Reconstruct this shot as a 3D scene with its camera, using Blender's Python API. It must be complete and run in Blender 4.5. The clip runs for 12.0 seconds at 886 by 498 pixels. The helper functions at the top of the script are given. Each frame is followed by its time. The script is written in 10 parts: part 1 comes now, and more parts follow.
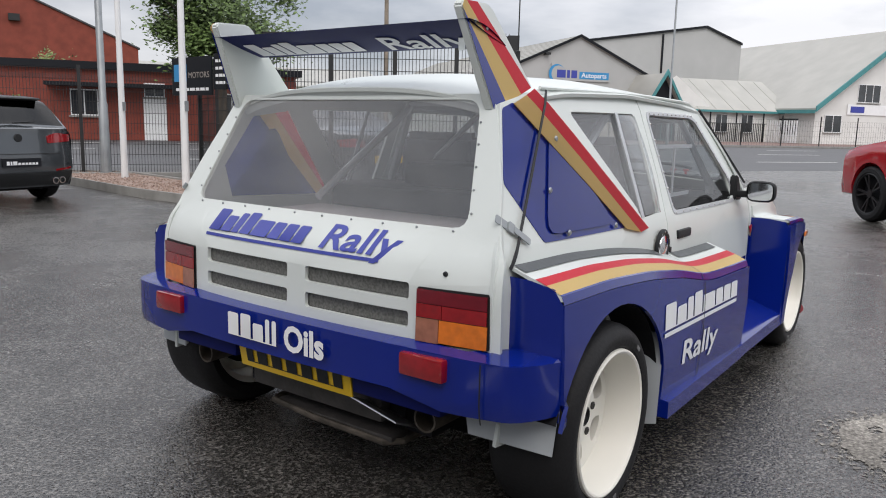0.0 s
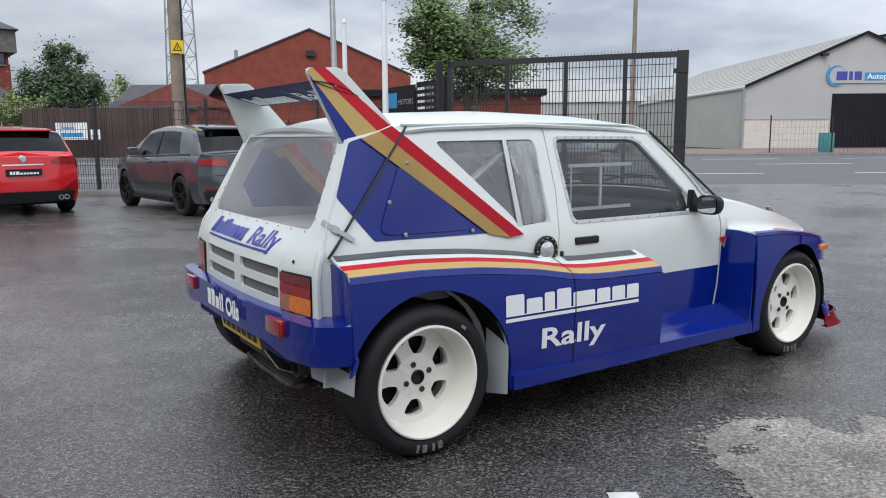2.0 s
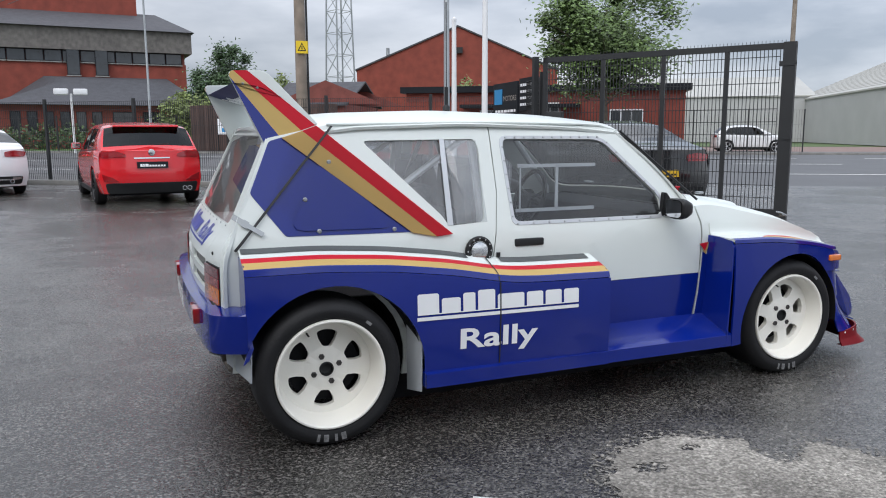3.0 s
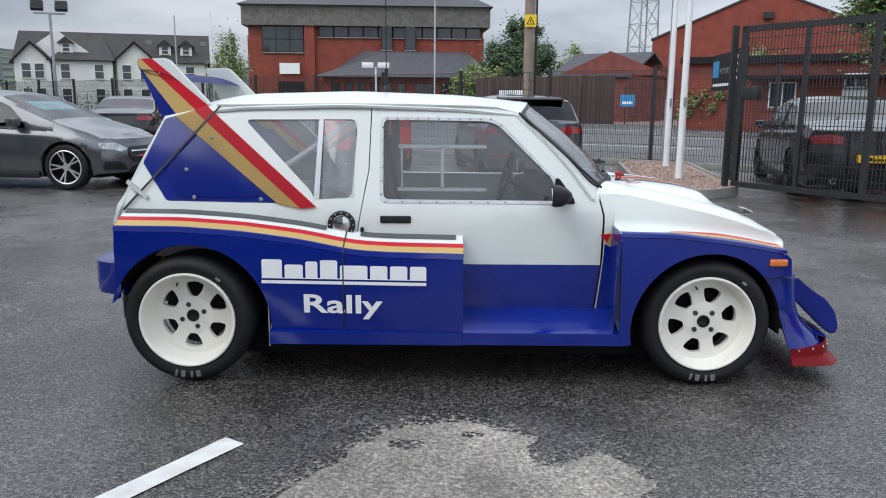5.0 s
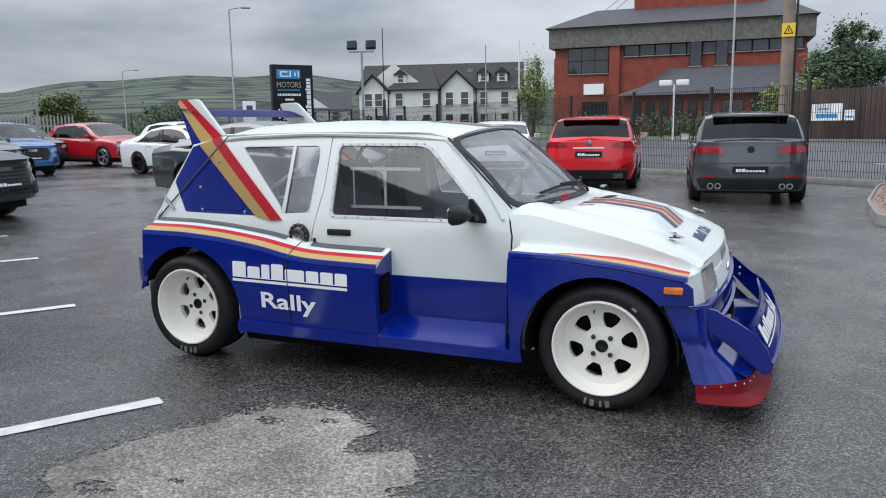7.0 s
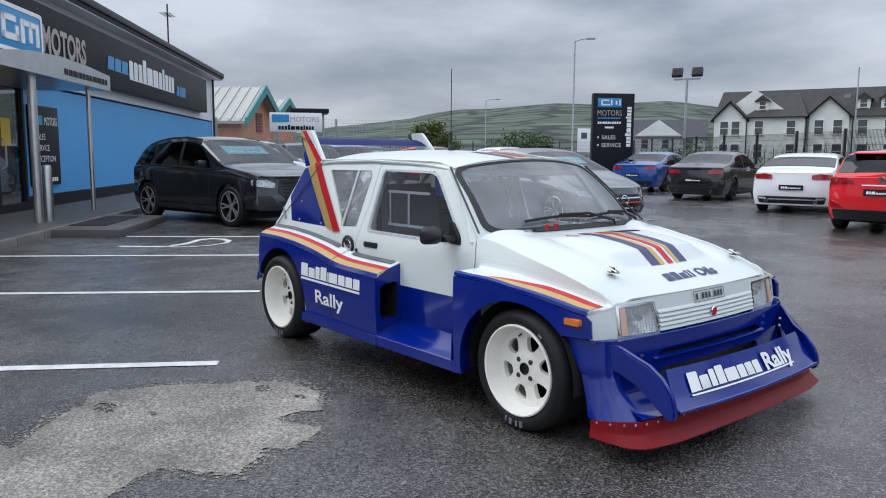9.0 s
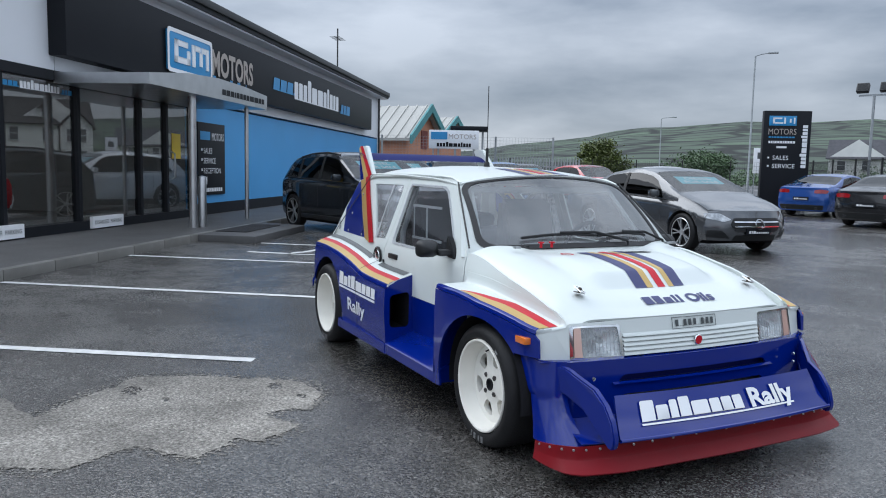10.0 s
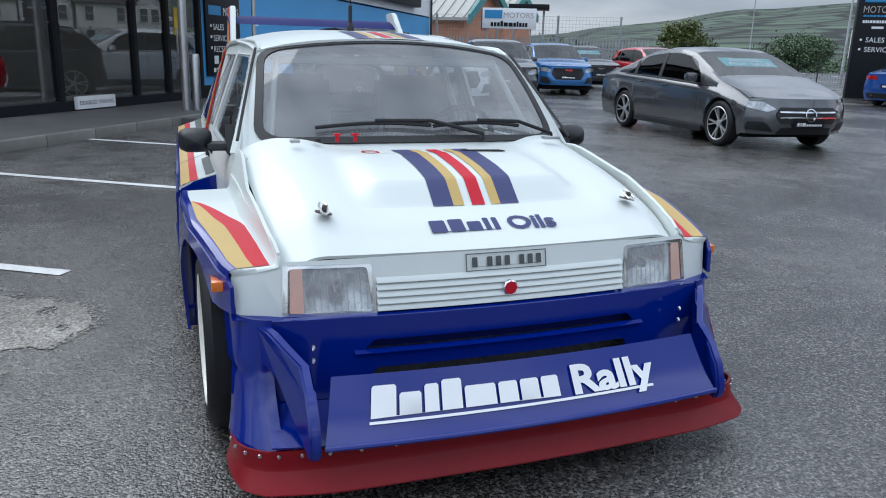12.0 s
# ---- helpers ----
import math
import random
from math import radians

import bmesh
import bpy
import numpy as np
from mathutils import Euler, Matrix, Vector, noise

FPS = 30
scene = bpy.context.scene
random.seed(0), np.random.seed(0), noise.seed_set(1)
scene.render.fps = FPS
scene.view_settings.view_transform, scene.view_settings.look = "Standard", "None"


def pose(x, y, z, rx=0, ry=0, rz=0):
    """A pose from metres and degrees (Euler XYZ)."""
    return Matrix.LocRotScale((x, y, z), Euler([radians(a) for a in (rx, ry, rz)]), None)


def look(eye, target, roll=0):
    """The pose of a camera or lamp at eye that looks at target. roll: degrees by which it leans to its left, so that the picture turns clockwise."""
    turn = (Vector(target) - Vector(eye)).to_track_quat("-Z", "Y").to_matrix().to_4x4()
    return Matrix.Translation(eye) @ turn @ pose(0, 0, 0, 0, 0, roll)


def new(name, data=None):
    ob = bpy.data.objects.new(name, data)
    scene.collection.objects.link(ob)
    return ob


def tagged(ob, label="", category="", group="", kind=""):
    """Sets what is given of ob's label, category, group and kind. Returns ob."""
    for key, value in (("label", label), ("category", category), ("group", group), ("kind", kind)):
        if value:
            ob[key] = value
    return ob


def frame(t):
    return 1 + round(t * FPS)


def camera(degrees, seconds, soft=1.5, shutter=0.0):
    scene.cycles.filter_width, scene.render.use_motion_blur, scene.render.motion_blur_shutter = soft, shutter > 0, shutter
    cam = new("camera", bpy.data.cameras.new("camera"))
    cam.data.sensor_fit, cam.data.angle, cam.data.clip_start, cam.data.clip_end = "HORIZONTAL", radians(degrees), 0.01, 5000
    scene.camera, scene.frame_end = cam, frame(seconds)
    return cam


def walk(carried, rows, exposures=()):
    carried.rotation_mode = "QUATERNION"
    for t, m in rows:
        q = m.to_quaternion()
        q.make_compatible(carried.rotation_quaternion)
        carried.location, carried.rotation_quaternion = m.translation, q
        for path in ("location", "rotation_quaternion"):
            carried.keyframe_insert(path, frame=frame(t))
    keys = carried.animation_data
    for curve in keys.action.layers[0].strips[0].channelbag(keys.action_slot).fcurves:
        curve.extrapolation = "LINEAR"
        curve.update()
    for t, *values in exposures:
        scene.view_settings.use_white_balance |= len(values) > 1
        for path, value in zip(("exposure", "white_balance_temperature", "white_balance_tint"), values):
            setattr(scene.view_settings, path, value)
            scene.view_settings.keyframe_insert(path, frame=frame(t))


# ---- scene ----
cam = camera(60.6, 12.0, soft=1.05)
PATH = [
    (0, (-3.245, -1.767, 1.172), (-1.653, -0.602, 0.847), 1.3),
    (0.5, (-3.278, -2.234, 1.184), (-1.795, -0.927, 0.881), 0.7),
    (1, (-3.273, -2.651, 1.209), (-1.901, -1.228, 0.902), 0.2),
    (1.5, (-3.079, -3.057, 1.223), (-1.839, -1.515, 0.929), -0.3),
    (2, (-2.72, -3.29, 1.242), (-1.625, -1.642, 0.948), -0.4),
    (2.5, (-2.307, -3.554, 1.249), (-1.385, -1.804, 0.955), -0.5),
    (3, (-1.894, -3.774, 1.254), (-1.147, -1.944, 0.951), -0.2),
    (3.2, (-1.697, -3.845, 1.266), (-1.029, -1.986, 0.954), -0.1),
    (4.8, (-0.185, -4.26, 1.29), (-0.115, -2.296, 0.917), 0.6),
    (5, (0.004, -4.314, 1.304), (-0.007, -2.35, 0.927), 0.4),
    (5.5, (0.474, -4.368, 1.305), (0.26, -2.416, 0.925), -0.1),
    (6, (0.952, -4.426, 1.304), (0.537, -2.505, 0.936), -0.7),
    (6.5, (1.438, -4.415, 1.318), (0.832, -2.54, 0.971), -0.9),
    (6.7, (1.638, -4.359, 1.323), (0.951, -2.511, 0.988), -0.9),
    (8.3, (3.208, -3.87, 1.342), (1.92, -2.366, 1.058), -0.6),
    (8.5, (3.378, -3.777, 1.341), (2.019, -2.335, 1.07), -0.1),
    (9, (3.735, -3.444, 1.338), (2.203, -2.182, 1.089), 0.3),
    (9.5, (4.1, -3.093, 1.347), (2.424, -2.026, 1.124), 0.8),
    (10, (4.336, -2.667, 1.338), (2.554, -1.784, 1.129), 1.2),
    (10.5, (4.498, -2.194, 1.326), (2.655, -1.448, 1.106), 1.4),
    (11, (4.459, -1.727, 1.306), (2.6, -1.046, 1.026), 1.5),
    (11.5, (4.205, -1.302, 1.287), (2.362, -0.628, 0.903), 1.5),
    (12, (3.757, -1.001, 1.27), (1.946, -0.32, 0.766), 1.6),
]
walk(cam, [(t, look(eye, target, roll)) for t, eye, target, roll in PATH],
     [(0.0, 0.1, 6830, 13), (1.5, 0.14, 6480, 12), (4.0, 0.2, 6400, 11), (6.5, 0.18, 6340, 10), (8.5, 0.12, 6260, 11), (10.0, 0.12, 6020, 9), (12.0, 0.12, 5980, 8)])

# ---- world and light ----
world = bpy.data.worlds.new("overcast_world")
scene.world = world
world.use_nodes = True
wt = world.node_tree
wt.nodes.clear()
w_out = wt.nodes.new("ShaderNodeOutputWorld")
w_bg = wt.nodes.new("ShaderNodeBackground")
w_sky = wt.nodes.new("ShaderNodeTexSky")
w_sky.sky_type, w_sky.sun_disc = "NISHITA", False
w_sky.sun_elevation, w_sky.sun_rotation = radians(46), radians(234)
w_co = wt.nodes.new("ShaderNodeTexCoord")
w_map = wt.nodes.new("ShaderNodeMapping")
w_map.inputs["Scale"].default_value = (1.0, 1.0, 3.6)
w_n1 = wt.nodes.new("ShaderNodeTexNoise")
w_n1.inputs["Scale"].default_value, w_n1.inputs["Detail"].default_value, w_n1.inputs["Roughness"].default_value = 2.1, 7.0, 0.52
w_rmp = wt.nodes.new("ShaderNodeValToRGB")
w_rmp.color_ramp.elements[0].position, w_rmp.color_ramp.elements[0].color = 0.36, (2.9, 3.3, 3.9, 1)
w_rmp.color_ramp.elements[1].position, w_rmp.color_ramp.elements[1].color = 0.62, (6.9, 7.2, 7.7, 1)
# the cloud is heavier towards the hills
w_dot = wt.nodes.new("ShaderNodeVectorMath")
w_dot.operation = "DOT_PRODUCT"
w_dot.inputs[1].default_value = (-0.76, 0.52, -0.45)
w_rng = wt.nodes.new("ShaderNodeMapRange")
w_rng.inputs["From Min"].default_value, w_rng.inputs["From Max"].default_value = -0.35, 0.95
w_rng.inputs["To Min"].default_value, w_rng.inputs["To Max"].default_value = 1.12, 0.66
w_mul = wt.nodes.new("ShaderNodeMix")
w_mul.data_type, w_mul.blend_type = "RGBA", "MULTIPLY"
w_mul.inputs["Factor"].default_value = 1.0
w_mix = wt.nodes.new("ShaderNodeMix")
w_mix.data_type = "RGBA"
w_mix.inputs["Factor"].default_value = 0.90
# an overcast sky is brightest overhead
w_sep = wt.nodes.new("ShaderNodeSeparateXYZ")
w_zen = wt.nodes.new("ShaderNodeMapRange")
w_zen.inputs["From Min"].default_value, w_zen.inputs["From Max"].default_value = 0.12, 0.62
w_zen.inputs["To Min"].default_value, w_zen.inputs["To Max"].default_value = 1.0, 2.05
w_lift = wt.nodes.new("ShaderNodeMath")
w_lift.operation = "MULTIPLY"
L = wt.links.new
L(w_co.outputs["Generated"], w_sep.inputs[0])
L(w_sep.outputs["Z"], w_zen.inputs["Value"])
L(w_zen.outputs["Result"], w_lift.inputs[0])
L(w_rng.outputs["Result"], w_lift.inputs[1])
L(w_co.outputs["Generated"], w_map.inputs["Vector"])
L(w_map.outputs["Vector"], w_n1.inputs["Vector"])
L(w_n1.outputs["Fac"], w_rmp.inputs["Fac"])
L(w_co.outputs["Generated"], w_dot.inputs[0])
L(w_dot.outputs["Value"], w_rng.inputs["Value"])
L(w_rmp.outputs["Color"], w_mul.inputs["A"])
L(w_lift.outputs[0], w_mul.inputs["B"])
L(w_sky.outputs["Color"], w_mix.inputs["A"])
L(w_mul.outputs["Result"], w_mix.inputs["B"])
L(w_mix.outputs["Result"], w_bg.inputs["Color"])
w_bg.inputs["Strength"].default_value = 0.116
L(w_bg.outputs["Background"], w_out.inputs["Surface"])

sun = new("sun", bpy.data.lights.new("sun", "SUN"))
sun.data.energy, sun.data.angle, sun.data.color = 1.5, radians(50), (1.0, 0.97, 0.93)
sun.matrix_world = look((-12.0, -8.6, 15.2), (0, 0, 0))
scene.view_settings.exposure = 0.0


# ---- materials ----
def make_mat(name, col, rough=0.5, metal=0.0, coat=0.0, var=0.12, scale=3.0, bump=0.0, bscale=60.0, spec=0.5, per_object=0.0):
    m = bpy.data.materials.new(name)
    m.use_nodes = True
    nt = m.node_tree
    b = nt.nodes["Principled BSDF"]
    b.inputs["Roughness"].default_value, b.inputs["Metallic"].default_value = rough, metal
    b.inputs["Coat Weight"].default_value, b.inputs["Coat Roughness"].default_value = coat, 0.04
    b.inputs["Specular IOR Level"].default_value = spec
    co = nt.nodes.new("ShaderNodeTexCoord")
    n1 = nt.nodes.new("ShaderNodeTexNoise")
    n1.inputs["Scale"].default_value, n1.inputs["Detail"].default_value = scale, 5.0
    nt.links.new(co.outputs["Object"], n1.inputs["Vector"])
    r = nt.nodes.new("ShaderNodeMapRange")
    r.inputs["From Min"].default_value, r.inputs["From Max"].default_value = 0.28, 0.72
    r.inputs["To Min"].default_value, r.inputs["To Max"].default_value = 1 - var, 1 + var
    nt.links.new(n1.outputs["Fac"], r.inputs["Value"])
    mx = nt.nodes.new("ShaderNodeMix")
    mx.data_type, mx.blend_type = "RGBA", "MULTIPLY"
    mx.inputs["Factor"].default_value = 1.0
    mx.inputs["A"].default_value = (*col, 1)
    last = r.outputs["Result"]
    if per_object:
        oi = nt.nodes.new("ShaderNodeObjectInfo")
        r2 = nt.nodes.new("ShaderNodeMapRange")
        r2.inputs["To Min"].default_value, r2.inputs["To Max"].default_value = 1 - per_object, 1 + per_object
        nt.links.new(oi.outputs["Random"], r2.inputs["Value"])
        mm = nt.nodes.new("ShaderNodeMath")
        mm.operation = "MULTIPLY"
        nt.links.new(last, mm.inputs[0])
        nt.links.new(r2.outputs["Result"], mm.inputs[1])
        last = mm.outputs[0]
    nt.links.new(last, mx.inputs["B"])
    nt.links.new(mx.outputs["Result"], b.inputs["Base Color"])
    n2 = nt.nodes.new("ShaderNodeTexNoise")
    n2.inputs["Scale"].default_value, n2.inputs["Detail"].default_value = bscale, 4.0
    nt.links.new(co.outputs["Object"], n2.inputs["Vector"])
    rr = nt.nodes.new("ShaderNodeMapRange")
    rr.inputs["To Min"].default_value, rr.inputs["To Max"].default_value = max(0.02, rough * 0.8), min(1, rough * 1.2)
    nt.links.new(n2.outputs["Fac"], rr.inputs["Value"])
    nt.links.new(rr.outputs["Result"], b.inputs["Roughness"])
    if bump:
        bp = nt.nodes.new("ShaderNodeBump")
        bp.inputs["Strength"].default_value, bp.inputs["Distance"].default_value = bump, 0.01
        nt.links.new(n2.outputs["Fac"], bp.inputs["Height"])
        nt.links.new(bp.outputs["Normal"], b.inputs["Normal"])
    return m


def make_glass(name, tint, rough=0.02, clear=0.7, haze=0.0, shine=0.06):
    """A thin pane: see-through, with a mirror coat by Fresnel."""
    m = bpy.data.materials.new(name)
    m.use_nodes = True
    nt = m.node_tree
    nt.nodes.clear()
    out = nt.nodes.new("ShaderNodeOutputMaterial")
    tr = nt.nodes.new("ShaderNodeBsdfTransparent")
    tr.inputs["Color"].default_value = (*[c * clear for c in tint], 1)
    gl = nt.nodes.new("ShaderNodeBsdfGlossy")
    gl.inputs["Roughness"].default_value = rough
    lw = nt.nodes.new("ShaderNodeLayerWeight")
    lw.inputs["Blend"].default_value = 0.5
    pw = nt.nodes.new("ShaderNodeMath")
    pw.operation = "POWER"
    pw.inputs[1].default_value = 5.0
    fr = nt.nodes.new("ShaderNodeMath")
    fr.operation = "MULTIPLY_ADD"
    fr.inputs[1].default_value, fr.inputs[2].default_value = 0.94, shine
    nt.links.new(lw.outputs["Facing"], pw.inputs[0])
    nt.links.new(pw.outputs[0], fr.inputs[0])
    mix = nt.nodes.new("ShaderNodeMixShader")
    last = tr.outputs[0]
    if haze:
        df = nt.nodes.new("ShaderNodeBsdfDiffuse")
        df.inputs["Color"].default_value = (0.72, 0.74, 0.76, 1)
        hz = nt.nodes.new("ShaderNodeMixShader")
        nz = nt.nodes.new("ShaderNodeTexNoise")
        nz.inputs["Scale"].default_value, nz.inputs["Detail"].default_value = 3.0, 4.0
        rg = nt.nodes.new("ShaderNodeMapRange")
        rg.inputs["To Min"].default_value, rg.inputs["To Max"].default_value = haze * 0.5, haze * 1.5
        nt.links.new(nz.outputs["Fac"], rg.inputs["Value"])
        nt.links.new(rg.outputs["Result"], hz.inputs[0])
        nt.links.new(last, hz.inputs[1])
        nt.links.new(df.outputs[0], hz.inputs[2])
        last = hz.outputs[0]
    nt.links.new(fr.outputs[0], mix.inputs[0])
    nt.links.new(last, mix.inputs[1])
    nt.links.new(gl.outputs[0], mix.inputs[2])
    nt.links.new(mix.outputs[0], out.inputs["Surface"])
    return m


M = {}
M["white"] = make_mat("white_gelcoat", (0.645, 0.685, 0.66), 0.30, coat=0.10, spec=0.4, var=0.025, scale=2, bscale=3)
M["blue"] = make_mat("blue_paint", (0.002, 0.0145, 0.195), 0.12, coat=0.25, var=0.06, scale=2, bscale=3, spec=0.45)
M["gold"] = make_mat("gold_decal", (0.50, 0.345, 0.12), 0.42, var=0.05, spec=0.3)
M["red"] = make_mat("red_decal", (0.50, 0.008, 0.022), 0.42, var=0.05, spec=0.28)
M["grey"] = make_mat("grey_decal", (0.07, 0.078, 0.08), 0.4, var=0.06)
M["decal_white"] = make_mat("white_decal", (0.82, 0.83, 0.84), 0.4, var=0.03)
M["decal_blue"] = make_mat("blue_decal", (0.045, 0.06, 0.33), 0.42, var=0.05)
M["decal_slate"] = make_mat("faded_blue_decal", (0.032, 0.036, 0.125), 0.42, var=0.08)
M["splitter"] = make_mat("dark_red_fibreglass", (0.18, 0.005, 0.010), 0.4, spec=0.2, var=0.15, scale=4, bump=0.05)
M["tyre"] = make_mat("tyre_rubber", (0.014, 0.014, 0.015), 0.6, spec=0.25, var=0.2, scale=8, bump=0.15, bscale=90)
M["rim_white"] = make_mat("white_wheel_enamel", (0.82, 0.80, 0.73), 0.35, coat=0.2, var=0.05)
M["black"] = make_mat("black_plastic", (0.014, 0.015, 0.016), 0.5, spec=0.35, var=0.2, bump=0.05)
M["rubber"] = make_mat("black_seal", (0.012, 0.012, 0.013), 0.55, var=0.2)
M["dark"] = make_mat("dark_interior", (0.012, 0.012, 0.014), 0.8, spec=0.2, var=0.3)
M["inside"] = make_mat("bare_inside_shell", (0.22, 0.225, 0.23), 0.55, var=0.15)
M["boot"] = make_mat("pale_boot_panel", (0.62, 0.59, 0.60), 0.55, var=0.12)
M["seat"] = make_mat("grey_seat_cloth", (0.07, 0.07, 0.08), 0.9, var=0.3, bump=0.15, bscale=31)
M["metal"] = make_mat("brushed_metal", (0.55, 0.56, 0.57), 0.32, metal=1.0, var=0.1)
M["alu"] = make_mat("grey_cage_tube", (0.50, 0.52, 0.54), 0.4, metal=0.3, var=0.1)
M["chrome"] = make_mat("chrome", (0.78, 0.79, 0.8), 0.1, metal=1.0, var=0.03)
M["rust"] = make_mat("sooty_exhaust_steel", (0.10, 0.085, 0.07), 0.6, metal=0.6, var=0.5, scale=14)
M["undertray"] = make_mat("scuffed_undertray", (0.05, 0.045, 0.042), 0.7, var=0.4, scale=9, bump=0.2)
M["flap"] = make_mat("grey_mud_flap", (0.42, 0.45, 0.47), 0.6, var=0.1)
M["yellow"] = make_mat("yellow_plate", (0.80, 0.50, 0.02), 0.35, var=0.04)
M["lens_red"] = make_mat("red_lamp_lens", (0.27, 0.006, 0.010), 0.12, coat=1.0, var=0.15, scale=40)
M["lens_deep"] = make_mat("deep_red_lamp_lens", (0.16, 0.004, 0.012), 0.12, coat=1.0, var=0.15, scale=40)
M["lens_amber"] = make_mat("amber_lamp_lens", (0.70, 0.17, 0.015), 0.12, coat=1.0, var=0.15, scale=40)
M["lens_pink"] = make_mat("pale_amber_lens", (0.62, 0.40, 0.33), 0.15, coat=1.0, var=0.1)
M["mesh"] = make_mat("woven_wire_mesh", (0.16, 0.16, 0.15), 0.5, metal=0.4, var=0.4, scale=120)
M["perspex"] = make_glass("scuffed_perspex", (0.94, 0.96, 0.97), 0.05, 0.92, 0.17)
M["rear_pane"] = make_glass("dusty_rear_plastic", (0.96, 0.95, 0.95), 0.04, 0.94, 0.10, 0.09)
M["lens_smoke"] = make_mat("smoky_lamp_lens", (0.34, 0.13, 0.08), 0.12, coat=1.0, var=0.2, scale=40)
M["door_pane"] = make_glass("clear_door_plastic", (0.92, 0.95, 0.97), 0.03, 0.86, 0.02)
M["blue_matt"] = make_mat("satin_blue_paint", (0.0035, 0.008, 0.10), 0.5, var=0.06, scale=2, bscale=3, spec=0.15)
M["lamp_bowl"] = make_mat("silvered_lamp_bowl", (0.74, 0.76, 0.76), 0.22, metal=0.9, var=0.1, scale=22)
M["headlamp_glass"] = make_glass("headlamp_glass", (0.95, 0.97, 0.97), 0.05, 0.85, 0.28)


def film(name, base, inner, share):
    """A printed clear sheet: paint outside, daylight through it inside."""
    m = base.copy()
    m.name = name
    nt = m.node_tree
    out = [n for n in nt.nodes if n.bl_idname == "ShaderNodeOutputMaterial"][0]
    tl = nt.nodes.new("ShaderNodeBsdfTranslucent")
    tl.inputs["Color"].default_value = (*inner, 1)
    mx = nt.nodes.new("ShaderNodeMixShader")
    mx.inputs[0].default_value = share
    nt.links.new(nt.nodes["Principled BSDF"].outputs[0], mx.inputs[1])
    nt.links.new(tl.outputs[0], mx.inputs[2])
    nt.links.new(mx.outputs[0], out.inputs["Surface"])
    return m


M["blue_film"] = film("blue_printed_film", M["blue"], (0.30, 0.36, 0.85), 0.30)
M["gold_film"] = film("gold_printed_film", M["gold"], (0.75, 0.55, 0.28), 0.42)
M["red_film"] = film("red_printed_film", M["red"], (0.80, 0.05, 0.09), 0.42)
# the windscreen's haze puts the overcast sky's grey reflection into its colour
M["screen"] = make_glass("windscreen_glass", (0.88, 0.94, 0.92), 0.02, 0.72, 0.17, 0.09)
M["pane"] = make_glass("dark_showroom_glass", (0.92, 0.95, 0.96), 0.01, 0.86, shine=0.15)
M["car_glass"] = make_glass("tinted_car_glass", (0.5, 0.55, 0.58), 0.01, 0.12, shine=0.055)
M["mirror"] = make_mat("mirror_glass", (0.85, 0.86, 0.87), 0.05, metal=1.0, var=0.01)
M["concrete"] = make_mat("kerb_concrete", (0.24, 0.235, 0.22), 0.8, var=0.2, scale=4, bump=0.3, bscale=40, per_object=0.12)
M["paving"] = make_mat("damp_pavement", (0.085, 0.084, 0.083), 0.6, var=0.2, scale=1.5, bump=0.3)
M["gravel"] = make_mat("pink_gravel", (0.30, 0.215, 0.175), 0.8, var=0.35, scale=30, bump=0.6, bscale=45)
M["brick"] = make_mat("red_brick", (0.215, 0.047, 0.031), 0.85, var=0.2, scale=1.2, bump=0.2, bscale=12)
M["brick_dark"] = make_mat("dark_red_brick", (0.17, 0.050, 0.04), 0.85, var=0.25, scale=1.4, bump=0.2, bscale=12)
M["slate"] = make_mat("grey_slate", (0.060, 0.060, 0.068), 0.8, var=0.2, scale=2, bump=0.4, bscale=10)
M["roof_tile"] = make_mat("dark_brown_roof_tile", (0.034, 0.031, 0.030), 0.75, var=0.3, scale=1.5, bump=0.4, bscale=8)
M["shingle"] = make_mat("weathered_tile_band", (0.135, 0.125, 0.115), 0.8, var=0.3, scale=3, bump=0.4, bscale=6)
M["render_white"] = make_mat("white_render", (0.68, 0.68, 0.66), 0.8, var=0.08, scale=0.6)
M["cladding"] = make_mat("pale_grey_cladding", (0.40, 0.405, 0.40), 0.55, var=0.06, scale=0.4)
M["cladding_roof"] = make_mat("pale_sheet_roof", (0.39, 0.385, 0.355), 0.5, var=0.08, scale=0.5)
M["charcoal"] = make_mat("charcoal_panel", (0.013, 0.0145, 0.018), 0.45, spec=0.15, var=0.1, scale=0.7)
M["panel_grey"] = make_mat("pale_wall_panel", (0.74, 0.76, 0.79), 0.4, var=0.05, scale=0.5)
M["sky_blue"] = make_mat("sky_blue_wall", (0.075, 0.33, 0.66), 0.45, var=0.05, scale=0.6)
M["logo_blue"] = make_mat("logo_blue", (0.03, 0.25, 0.52), 0.35, var=0.04)
M["sign_white"] = make_mat("sign_white", (0.80, 0.81, 0.82), 0.4, var=0.03)
M["sign_tan"] = make_mat("brushed_letter", (0.42, 0.37, 0.33), 0.4, metal=0.3, var=0.06)
M["teal"] = make_mat("teal_trim", (0.06, 0.24, 0.25), 0.5, var=0.1)
M["orange_brick"] = make_mat("orange_brick", (0.46, 0.22, 0.135), 0.85, var=0.15, scale=1.0, bump=0.2, bscale=10)
M["fence"] = make_mat("black_coated_steel", (0.016, 0.017, 0.018), 0.45, var=0.1)
M["galv"] = make_mat("galvanised_steel", (0.33, 0.35, 0.36), 0.45, metal=0.6, var=0.15)
M["pole_white"] = make_mat("white_flagpole", (0.74, 0.75, 0.75), 0.35, var=0.05)
